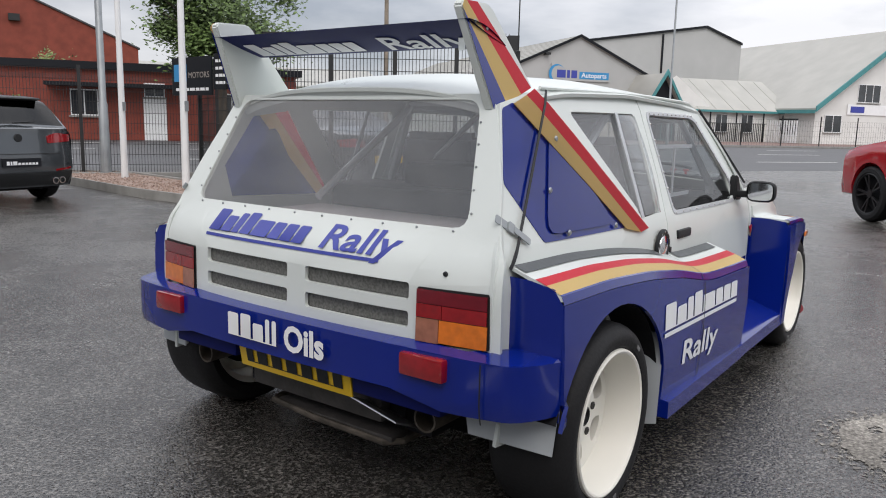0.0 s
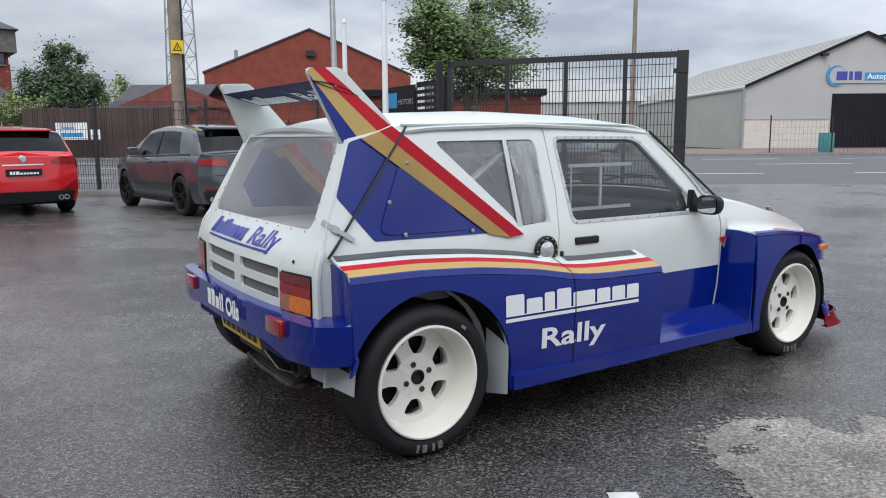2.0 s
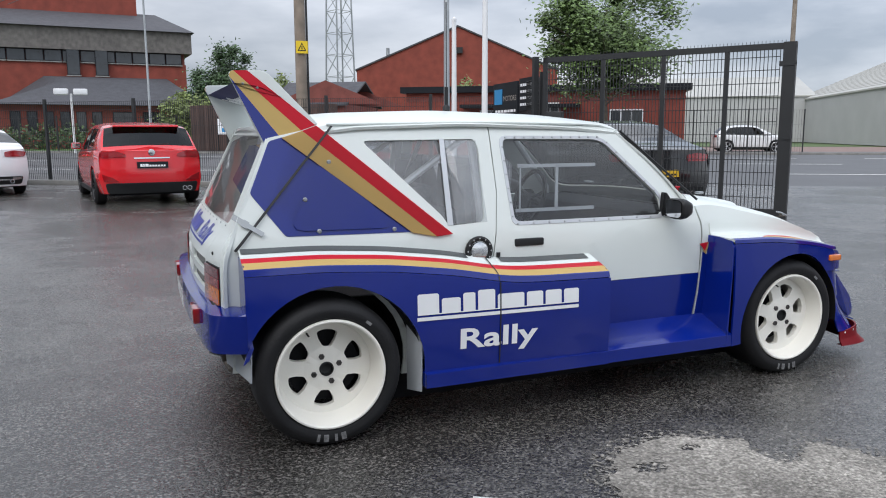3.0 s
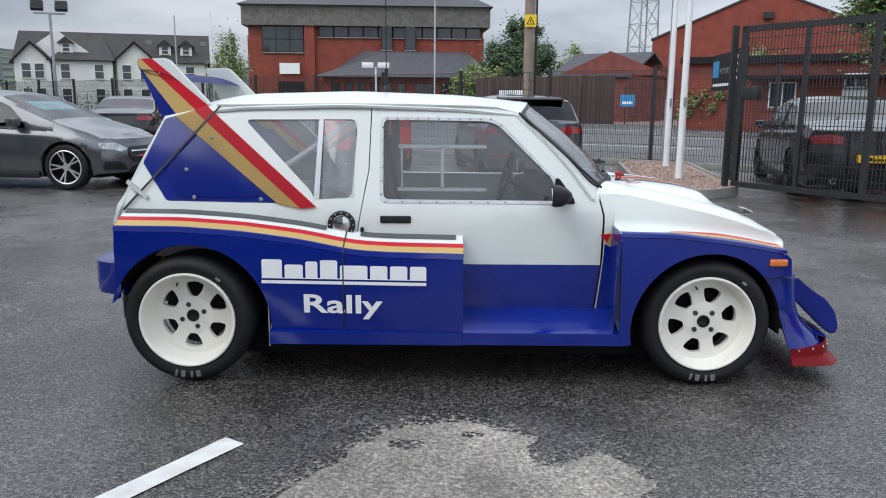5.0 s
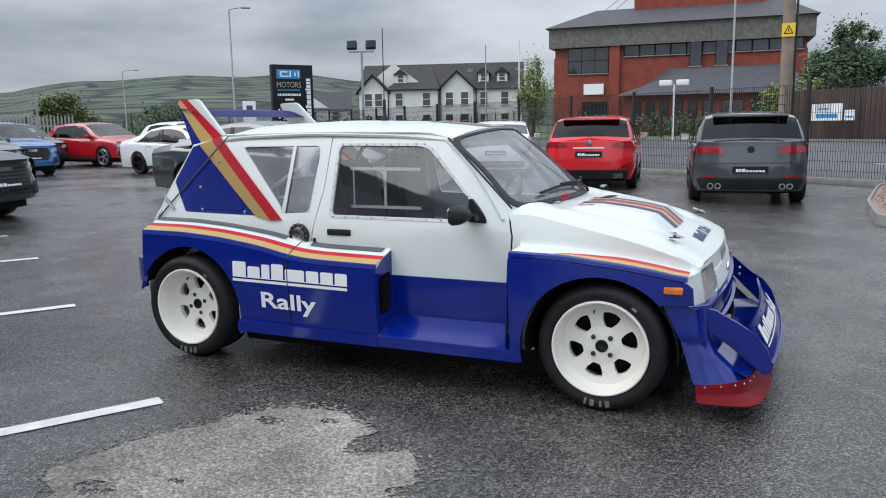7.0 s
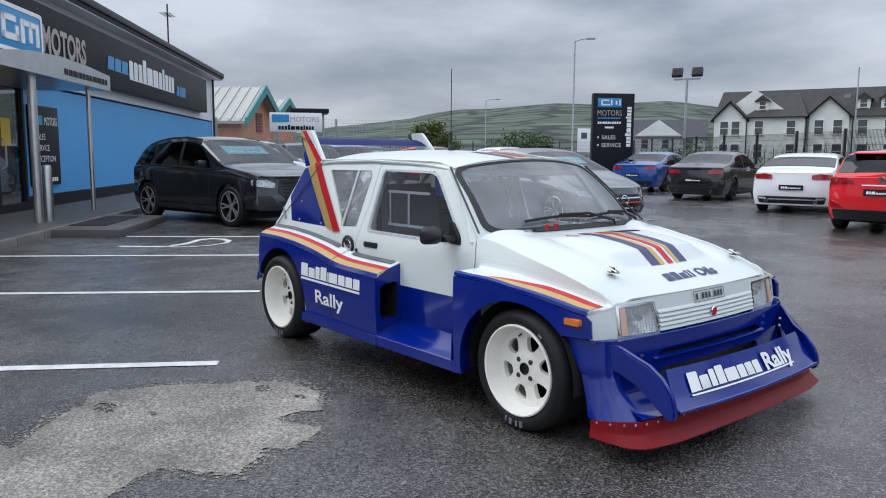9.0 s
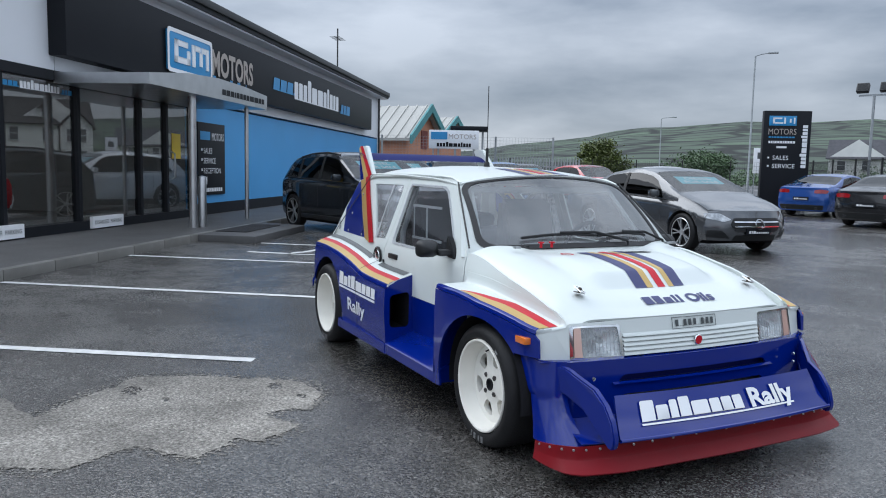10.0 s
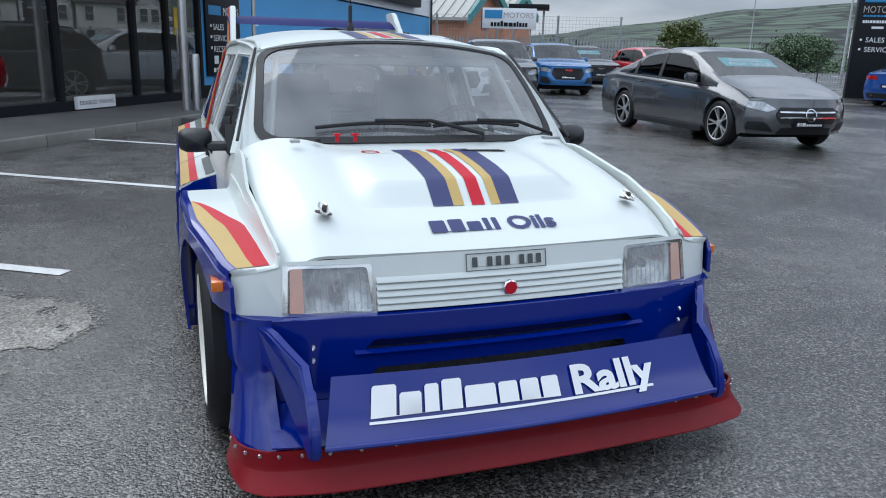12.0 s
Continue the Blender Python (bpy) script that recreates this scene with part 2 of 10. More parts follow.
M["wood"] = make_mat("weathered_pole_wood", (0.23, 0.19, 0.15), 0.85, var=0.3, scale=3, bump=0.4, bscale=20)
M["sign_yellow"] = make_mat("warning_yellow", (0.80, 0.56, 0.02), 0.45, var=0.03)
M["line"] = make_mat("worn_road_paint", (0.66, 0.66, 0.64), 0.55, var=0.2, scale=9, bump=0.3, bscale=60)
M["bark"] = make_mat("bark", (0.09, 0.07, 0.05), 0.9, var=0.3, scale=6, bump=0.5, bscale=25)
M["hill"] = None


def leaf_mat(name, col):
    m = make_mat(name, col, 0.6, var=0.3, scale=0.9)
    b = m.node_tree.nodes["Principled BSDF"]
    g = m.node_tree.nodes.new("ShaderNodeNewGeometry")
    mx = [n for n in m.node_tree.nodes if n.bl_idname == "ShaderNodeMix"][0]
    r = m.node_tree.nodes.new("ShaderNodeMapRange")
    r.inputs["To Min"].default_value, r.inputs["To Max"].default_value = 0.55, 1.5
    m.node_tree.links.new(g.outputs["Random Per Island"], r.inputs["Value"])
    m2 = m.node_tree.nodes.new("ShaderNodeMix")
    m2.data_type, m2.blend_type = "RGBA", "MULTIPLY"
    m2.inputs["Factor"].default_value = 1.0
    m.node_tree.links.new(mx.outputs["Result"], m2.inputs["A"])
    m.node_tree.links.new(r.outputs["Result"], m2.inputs["B"])
    m.node_tree.links.new(m2.outputs["Result"], b.inputs["Base Color"])
    return m


M["leaf"] = leaf_mat("tree_leaves", (0.095, 0.150, 0.042))
M["leaf_dark"] = leaf_mat("dark_tree_leaves", (0.045, 0.085, 0.03))
M["hedge"] = leaf_mat("hedge_leaves", (0.06, 0.10, 0.03))
M["grass"] = leaf_mat("grass_verge", (0.09, 0.17, 0.035))


def asphalt(name, tone, gloss, spec, chip=80.0, contrast=3.2, relief=0.012, low=0.35):
    m = bpy.data.materials.new(name)
    m.use_nodes = True
    nt = m.node_tree
    b = nt.nodes["Principled BSDF"]
    N = nt.nodes.new
    co = N("ShaderNodeTexCoord")

    def noise_tex(scale, detail, rough=0.5):
        n = N("ShaderNodeTexNoise")
        n.inputs["Scale"].default_value, n.inputs["Detail"].default_value, n.inputs["Roughness"].default_value = scale, detail, rough
        nt.links.new(co.outputs["Object"], n.inputs["Vector"])
        return n.outputs["Fac"]

    def rng(src, a, b_, c, d):
        r = N("ShaderNodeMapRange")
        for k, v in zip(("From Min", "From Max", "To Min", "To Max"), (a, b_, c, d)):
            r.inputs[k].default_value = v
        nt.links.new(src, r.inputs["Value"])
        return r.outputs["Result"]

    def mult(p, q):
        k = N("ShaderNodeMath")
        k.operation = "MULTIPLY"
        nt.links.new(p, k.inputs[0])
        nt.links.new(q, k.inputs[1])
        return k.outputs[0]

    def stones(scale):
        v = N("ShaderNodeTexVoronoi")
        v.inputs["Scale"].default_value, v.inputs["Randomness"].default_value = scale, 1.0
        nt.links.new(co.outputs["Object"], v.inputs["Vector"])
        sp = N("ShaderNodeSeparateXYZ")
        nt.links.new(v.outputs["Color"], sp.inputs[0])
        return v.outputs["Distance"], sp.outputs["X"], sp.outputs["Y"]

    def power(p, e):
        k = N("ShaderNodeMath")
        k.operation = "POWER"
        nt.links.new(p, k.inputs[0])
        k.inputs[1].default_value = e
        return k.outputs[0]

    # rolled stone chips in dark binder, damp in broad patches
    height, pick, wet = stones(chip)
    grain = noise_tex(chip * 0.55, 3.0, 0.7)
    broad = noise_tex(0.35, 5.0, 0.55)
    mid = noise_tex(2.6, 5.0, 0.6)
    v = mult(mult(rng(broad, 0.35, 0.65, 0.70, 1.30), rng(mid, 0.35, 0.65, 0.75, 1.25)), mult(rng(power(pick, 2.2), 0.0, 1.0, low, contrast), rng(grain, 0.35, 0.70, 0.5, 1.5)))
    mx = N("ShaderNodeMix")
    mx.data_type, mx.blend_type = "RGBA", "MULTIPLY"
    mx.inputs["Factor"].default_value = 1.0
    mx.inputs["A"].default_value = (*tone, 1)
    nt.links.new(v, mx.inputs["B"])
    nt.links.new(mx.outputs["Result"], b.inputs["Base Color"])
    nt.links.new(mult(mult(rng(broad, 0.40, 0.60, *gloss), rng(mid, 0.3, 0.7, 0.8, 1.2)), rng(wet, 0.0, 1.0, 0.65, 1.35)), b.inputs["Roughness"])
    b.inputs["Specular IOR Level"].default_value, b.inputs["IOR"].default_value = spec, 1.5
    bp = N("ShaderNodeBump")
    bp.inputs["Strength"].default_value, bp.inputs["Distance"].default_value = 1.0, relief
    bp.invert = True
    nt.links.new(height, bp.inputs["Height"])
    bp2 = N("ShaderNodeBump")
    bp2.inputs["Strength"].default_value, bp2.inputs["Distance"].default_value = 0.6, 0.004
    nt.links.new(grain, bp2.inputs["Height"])
    nt.links.new(bp.outputs["Normal"], bp2.inputs["Normal"])
    nt.links.new(bp2.outputs["Normal"], b.inputs["Normal"])
    return m


M["asphalt"] = asphalt("damp_asphalt", (0.072, 0.068, 0.063), (0.12, 0.32), 1.0, chip=115.0, contrast=2.5, relief=0.0024)
M["asphalt_dry"] = asphalt("dry_asphalt_patch", (0.27, 0.252, 0.224), (0.75, 0.95), 0.2, chip=115.0, contrast=1.25, relief=0.003, low=0.7)
def speckled(name, base, share):
    """The same surface in spots, with gaps between them."""
    m = base.copy()
    m.name = name
    nt = m.node_tree
    b = nt.nodes["Principled BSDF"]
    n = nt.nodes.new("ShaderNodeTexNoise")
    n.inputs["Scale"].default_value, n.inputs["Detail"].default_value, n.inputs["Roughness"].default_value = 38.0, 5.0, 0.7
    co = nt.nodes.new("ShaderNodeTexCoord")
    nt.links.new(co.outputs["Object"], n.inputs["Vector"])
    r = nt.nodes.new("ShaderNodeMapRange")
    for k, v in zip(("From Min", "From Max"), (0.5 + 0.25 * (0.5 - share) - 0.03, 0.5 + 0.25 * (0.5 - share) + 0.03)):
        r.inputs[k].default_value = v
    nt.links.new(n.outputs["Fac"], r.inputs["Value"])
    nt.links.new(r.outputs["Result"], b.inputs["Alpha"])
    return m


M["dry_edge"] = speckled("patchy_dry_asphalt", M["asphalt_dry"], 0.45)
M["dry_spots"] = speckled("spots_of_dry_asphalt", M["asphalt_dry"], 0.25)
M["road"] = make_mat("road_asphalt", (0.075, 0.075, 0.078), 0.55, var=0.12, scale=0.6, bump=0.2, bscale=60)


# ---- building helpers ----
def finish(name, bm, material, parent=None, smooth=35):
    me = bpy.data.meshes.new(name)
    bm.normal_update()
    bm.to_mesh(me)
    bm.free()
    for m in (material if isinstance(material, (list, tuple)) else [material]):
        me.materials.append(m)
    if smooth:
        me.polygons.foreach_set("use_smooth", [True] * len(me.polygons))
        me.set_sharp_from_angle(angle=radians(smooth))
    ob = new(name, me)
    ob.parent = parent
    return ob


def part(name, bm, material, parent, label=""):
    return tagged(finish(name, bm, material, parent), label)


def thing(name, label, category, m=None, group="", kind=""):
    ob = new(name)
    ob.empty_display_size = 0.2
    if m is not None:
        ob.matrix_world = m
    return tagged(ob, label, category, group, kind)


def stuff(ob):
    """Marks a part that holds pieces too small to tell apart."""
    return tagged(ob, "", "", "", "stuff")


def solid(name, bm, material, label, category="", kind="", m=None, group=""):
    ob = finish(name, bm, material)
    if m is not None:
        ob.matrix_world = m
    return tagged(ob, label, category, group, kind)


def box(bm, x0, y0, z0, x1, y1, z1, bevel=0.0, seg=2):
    v = [bm.verts.new((x, y, z)) for x in (x0, x1) for y in (y0, y1) for z in (z0, z1)]
    f = [bm.faces.new([v[i] for i in q]) for q in ((0, 1, 3, 2), (4, 6, 7, 5), (0, 4, 5, 1), (2, 3, 7, 6), (0, 2, 6, 4), (1, 5, 7, 3))]
    bmesh.ops.recalc_face_normals(bm, faces=f)
    if bevel:
        bmesh.ops.bevel(bm, geom=list({e for q in f for e in q.edges}), offset=bevel, segments=seg, affect="EDGES", profile=0.6)
    return bm


def boxes(*items, bevel=0.0):
    bm = bmesh.new()
    for i in items:
        box(bm, *i, bevel=bevel)
    return bm


CAR_MIDDLE = Vector((0, 0, 0.62))


def face_out(bm, middle=CAR_MIDDLE):
    """Turns an open sheet's faces away from the middle of its thing."""
    bmesh.ops.recalc_face_normals(bm, faces=bm.faces[:])
    bm.normal_update()
    if sum(f.normal.dot(f.calc_center_median() - middle) * f.calc_area() for f in bm.faces) < 0:
        bmesh.ops.reverse_faces(bm, faces=bm.faces[:])
        bm.normal_update()


def thicken(bm, t):
    """Gives a sheet depth: its face stays, its back lies t behind."""
    t = abs(t)
    front = bm.faces[:]
    bm.normal_update()
    rim = [e for e in bm.edges if len(e.link_faces) == 1]
    back = {v: bm.verts.new(v.co - v.normal * t) for v in bm.verts[:]}
    for f in front:
        bm.faces.new([back[v] for v in reversed(f.verts)])
    for e in rim:
        lp = e.link_loops[0]
        a, b = lp.vert, lp.link_loop_next.vert
        bm.faces.new((b, a, back[a], back[b]))


def panel(outline, holes=(), fn=None, cuts_u=(), cuts_v=(), thick=0.0):
    """A flat outline with holes, cut by lines of u and v, bent by fn(u, v) and thickened."""
    bm = bmesh.new()
    for loop in (outline, *holes):
        vs = [bm.verts.new((p[0], p[1], 0)) for p in loop]
        for a, b in zip(vs, vs[1:] + vs[:1]):
            bm.edges.new((a, b))
    bmesh.ops.triangle_fill(bm, use_beauty=True, use_dissolve=False, edges=bm.edges[:], normal=(0, 0, 1))
    for axis, cuts in (((1, 0, 0), cuts_u), ((0, 1, 0), cuts_v)):
        for c in cuts:
            bmesh.ops.bisect_plane(bm, geom=bm.verts[:] + bm.edges[:] + bm.faces[:], plane_co=(c * axis[0], c * axis[1], 0), plane_no=axis)
    if fn:
        for v in bm.verts:
            v.co = Vector(fn(v.co.x, v.co.y))
    bmesh.ops.dissolve_degenerate(bm, dist=1e-5, edges=bm.edges[:])
    face_out(bm)
    if thick:
        thicken(bm, thick)
    return bm


def steps(a, b, n):
    return [a + (b - a) * i / n for i in range(n + 1)]


def surf(fn, us, vs, thick=0.0):
    bm = bmesh.new()
    g = [[bm.verts.new(fn(u, v)) for v in vs] for u in us]
    for i in range(len(us) - 1):
        for j in range(len(vs) - 1):
            bm.faces.new((g[i][j], g[i + 1][j], g[i + 1][j + 1], g[i][j + 1]))
    bmesh.ops.remove_doubles(bm, verts=bm.verts[:], dist=1e-5)
    face_out(bm)
    if thick:
        thicken(bm, thick)
    return bm


def lerp(table, x):
    """Value at x of a table of (x, value) in order of x."""
    if x <= table[0][0]:
        return table[0][1]
    for (a, va), (b, vb) in zip(table, table[1:]):
        if x <= b:
            return va + (vb - va) * (x - a) / (b - a)
    return table[-1][1]


def curve(table, x):
    """The same, rounded at the knots."""
    w = 0.06
    return (lerp(table, x - w) + 2 * lerp(table, x) + lerp(table, x + w)) / 4


def tube(bm, pts, r, seg=8, r_end=None):
    pts = [Vector(p) for p in pts]
    rings = []
    for i, p in enumerate(pts):
        d = (pts[min(i + 1, len(pts) - 1)] - pts[max(i - 1, 0)]).normalized()
        a = d.orthogonal().normalized() if i == 0 else (rings[-1][1] - d * rings[-1][1].dot(d)).normalized()
        b = d.cross(a)
        k = r if r_end is None else r + (r_end - r) * i / (len(pts) - 1)
        rings.append(([bm.verts.new(p + k * (a * math.cos(t) + b * math.sin(t))) for t in [2 * math.pi * j / seg for j in range(seg)]], a))
    for (q, _), (s, _) in zip(rings, rings[1:]):
        for j in range(seg):
            bm.faces.new((q[j], q[(j + 1) % seg], s[(j + 1) % seg], s[j]))
    bm.faces.new(rings[0][0][::-1])
    bm.faces.new(rings[-1][0])
    return bm


def lathe(bm, profile, seg=32, m=Matrix.Identity(4)):
    """Turns (radius, y) pairs round the y axis."""
    rings = []
    for r, y in profile:
        if r < 1e-6:
            rings.append([bm.verts.new(m @ Vector((0, y, 0)))])
        else:
            rings.append([bm.verts.new(m @ Vector((r * math.cos(t), y, r * math.sin(t)))) for t in [2 * math.pi * j / seg for j in range(seg)]])
    for q, s in zip(rings, rings[1:]):
        for j in range(seg):
            k = (j + 1) % seg
            if len(q) == 1 and len(s) == 1:
                continue
            if len(q) == 1:
                bm.faces.new((q[0], s[k], s[j]))
            elif len(s) == 1:
                bm.faces.new((q[j], q[k], s[0]))
            else:
                bm.faces.new((q[j], q[k], s[k], s[j]))
    bmesh.ops.recalc_face_normals(bm, faces=bm.faces[:])
    return bm


def extrude(outline, y0, y1, bevel=0.0, fn=None):
    """A solid from an outline in x and z, between y0 and y1."""
    bm = panel(outline)
    bmesh.ops.dissolve_limit(bm, angle_limit=0.01, verts=bm.verts[:], edges=bm.edges[:])
    r = bmesh.ops.extrude_face_region(bm, geom=bm.faces[:])
    for e in r["geom"]:
        if isinstance(e, bmesh.types.BMVert):
            e.co.z = 1.0
    for v in bm.verts:
        v.co = Vector((v.co.x, y0 + (y1 - y0) * v.co.z, v.co.y))
    bmesh.ops.recalc_face_normals(bm, faces=bm.faces[:])
    if bevel:
        bmesh.ops.bevel(bm, geom=bm.edges[:], offset=bevel, segments=2, affect="EDGES")
    return bm


def text_bm(body, size=1.0, bold=0.0, shear=0.0, width=None):
    """Letters laid flat from the left foot, in u and v."""
    cu = bpy.data.curves.new("writing", "FONT")
    cu.body, cu.size, cu.offset, cu.shear, cu.resolution_u = body, size, bold, shear, 3
    ob = bpy.data.objects.new("writing", cu)
    scene.collection.objects.link(ob)
    bpy.context.view_layer.update()
    me = bpy.data.meshes.new_from_object(ob.evaluated_get(bpy.context.evaluated_depsgraph_get()))
    bm = bmesh.new()
    bm.from_mesh(me)
    bpy.data.objects.remove(ob)
    bpy.data.curves.remove(cu)
    bpy.data.meshes.remove(me)
    x0 = min(v.co.x for v in bm.verts)
    x1 = max(v.co.x for v in bm.verts)
    k = width / (x1 - x0) if width else 1.0
    for v in bm.verts:
        v.co.x = (v.co.x - x0) * k
    return bm


def bars_bm(heights, widths, gap=0.12, shear=0.0):
    """A word that is not spelt: one plain bar a letter, in units of the letter height."""
    bm = bmesh.new()
    x = 0.0
    top, base = [], 0.045
    for h, w in zip(heights, widths):
        h = max(abs(h), base)
        c = min(0.06, h / 3)
        top += [(x, base), (x, h - c), (x + c, h), (x + w - c, h), (x + w, h - c), (x + w, base)] if h > base else []
        x += w + gap
    total = x - gap
    pts = [(0, 0), (total, 0)] + top[::-1]
    vs = [bm.verts.new((p + shear * q, q, 0)) for p, q in pts]
    es = [bm.edges.new((a, b)) for a, b in zip(vs, vs[1:] + vs[:1])]
    bmesh.ops.triangle_fill(bm, use_beauty=True, edges=es, normal=(0, 0, 1))
    for v in bm.verts:
        v.co.x /= total
    return bm


def bend(bm, fn, cuts_u=(), cuts_v=()):
    for axis, cuts in (((1, 0, 0), cuts_u), ((0, 1, 0), cuts_v)):
        for c in cuts:
            bmesh.ops.bisect_plane(bm, geom=bm.verts[:] + bm.edges[:] + bm.faces[:], plane_co=(c * axis[0], c * axis[1], 0), plane_no=axis)
    for v in bm.verts:
        v.co = Vector(fn(v.co.x, v.co.y))
    bmesh.ops.recalc_face_normals(bm, faces=bm.faces[:])
    return bm


def moved(bm, m):
    bmesh.ops.transform(bm, matrix=m, verts=bm.verts[:])
    return bm


def rounded(pts, r, n=3):
    """The outline with its corners rounded."""
    out = []
    for i, p in enumerate(pts):
        p, a, b = Vector(p), Vector(pts[i - 1]), Vector(pts[(i + 1) % len(pts)])
        k = min(r, (a - p).length * 0.45, (b - p).length * 0.45)
        s, e = p + (a - p).normalized() * k, p + (b - p).normalized() * k
        for j in range(n + 1):
            t = j / n
            out.append(tuple((s * (1 - t) + p * t) * (1 - t) + (p * (1 - t) + e * t) * t))
    return out


def disc(cx, cy, r, n=24):
    return [(cx + r * math.cos(2 * math.pi * i / n), cy + r * math.sin(2 * math.pi * i / n)) for i in range(n)]


# the yard's own frame: x runs along the showroom's kerb, y away from the road
YARD = pose(-4.88, -3.60, 0, 0, 0, 146.5)


def yard(s, n, z=0.0):
    return YARD @ Vector((s, -n, z))


# ---- ground ----
def sheet(name, s0, n0, s1, n1, z, mat, label, cuts=0):
    bm = bmesh.new()
    bm.faces.new([bm.verts.new((s, -n, 0)) for s, n in ((s0, n0), (s0, n1), (s1, n1), (s1, n0))])
    bmesh.ops.recalc_face_normals(bm, faces=bm.faces[:])
    if bm.faces[:][0].normal.z < 0:
        bmesh.ops.reverse_faces(bm, faces=bm.faces[:])
    ob = finish(name, bm, mat)
    ob.matrix_world = YARD @ pose(0, 0, z)
    return tagged(ob, label, "", "", "structure")


M["field"] = make_mat("rough_green_ground", (0.07, 0.11, 0.035), 0.9, var=0.3, scale=0.08)
sheet("ground", -1500, -1500, 1500, 1500, -0.06, M["field"], "flat green land reaching out to the horizon")
sheet("yard_ground", -75, -26, 60, 20.5, 0.0, M["asphalt"], "damp dark asphalt forecourt")
sheet("road", -160, 20.5, 160, 46.8, -0.012, M["road"], "wide grey asphalt road beside the yard")
sheet("pavement", -160, 46.8, 160, 49.0, 0.10, M["paving"], "narrow pavement along the far side of the road")
sheet("forecourt_far", -160, 49.0, 30, 66, 0.06, make_mat("reddish_paving", (0.20, 0.13, 0.11), 0.7, var=0.15, scale=0.5), "reddish paved forecourt of the parts shop")

# road markings
bm = bmesh.new()
for n in (26.0, 33.6, 40.5):
    for k in range(30):
        box(bm, -110 + 7 * k, -n - 0.07, -0.011, -106 + 7 * k, -n + 0.07, -0.006)
solid("road_marking", bm, M["line"], "white dashed lane lines on the road", "", "structure", YARD)
bm = boxes((-130, -46.82, -0.02, 60, -46.68, 0.11), bevel=0.02)
solid("kerb_far", bm, M["concrete"], "concrete kerb along the far pavement", "", "structure", YARD)

# the drying patch, with a ragged edge
ROUND = [(-0.66, -2.30), (-0.55, -1.93), (-0.33, -1.59), (-0.16, -1.38), (0.10, -1.35), (0.37, -1.50), (0.31, -1.72), (0.42, -1.76), (0.58, -1.62), (0.74, -1.84), (0.66, -1.96), (0.84, -2.18), (0.58, -2.42), (0.74, -2.70), (0.60, -3.10), (0.20, -3.42), (-0.35, -3.30), (-0.48, -3.02), (-0.05, -2.86), (-0.28, -2.66)]
pts = []
for p, q in zip(ROUND, ROUND[1:] + ROUND[:1]):
    for i in range(7):
        t = i / 7
        x, y = p[0] + (q[0] - p[0]) * t, p[1] + (q[1] - p[1]) * t
        w_ = 0.030 + 0.02 * math.sin(math.pi * t)
        pts.append((x + w_ * noise.noise((x * 9, y * 9, 1.0)) + 0.014 * noise.noise((x * 40, y * 40, 3.0)), y + w_ * noise.noise((x * 9, y * 9, 7.0)) + 0.014 * noise.noise((x * 40, y * 40, 5.0))))
holes = []
for hx, hy, hr, st in ((-0.150, -1.565, 0.050, 1.3), (0.115, -1.475, 0.030, 1.5), (-0.36, -2.36, 0.055, 1.8), (-0.12, -2.20, 0.022, 1.6)):
    holes.append([(hx + hr * st * (1 + 0.4 * noise.noise((hx * 30 + 3 * math.cos(a), 3 * math.sin(a), hr * 50))) * math.cos(a), hy + hr * (1 + 0.4 * noise.noise((hx * 30 + 3 * math.cos(a), 3 * math.sin(a), hr * 50))) * math.sin(a)) for a in [2 * math.pi * i / 16 for i in range(16)]])
bm = panel(pts, holes)
for v in bm.verts:
    v.co.z = 0.004
if sum(f.normal.z for f in bm.faces) < 0:
    bmesh.ops.reverse_faces(bm, faces=bm.faces[:])
solid("dry_patch", bm, M["asphalt_dry"], "pale dry patch with a ragged edge on the wet asphalt", "", "structure")

# its rim and its damp spots, half dried
cx_, cy_ = sum(p[0] for p in pts) / len(pts), sum(p[1] for p in pts) / len(pts)


def grown(d):
    return [(x + d * (x - cx_) / math.hypot(x - cx_, y - cy_), y + d * (y - cy_) / math.hypot(x - cx_, y - cy_)) for x, y in pts]


for nm, out_, in_, z_, mt in (("dry_rim", grown(0.035), pts, 0.0036, "dry_edge"), ("dry_fringe", grown(0.10), grown(0.036), 0.0032, "dry_spots")):
    bm = panel(out_, [in_])
    for v in bm.verts:
        v.co.z = z_
    if sum(f.normal.z for f in bm.faces) < 0:
        bmesh.ops.reverse_faces(bm, faces=bm.faces[:])
    solid(nm, bm, M[mt], "half-dried speckled edge of the pale patch", "", "structure")
for h_ in holes:
    bm = panel([(p[0], p[1]) for p in h_])
    for v in bm.verts:
        v.co.z = 0.003
    if sum(f.normal.z for f in bm.faces) < 0:
        bmesh.ops.reverse_faces(bm, faces=bm.faces[:])
    solid("damp_spot", bm, M["dry_edge"], "damp speckled spot within the dry patch", "", "structure")

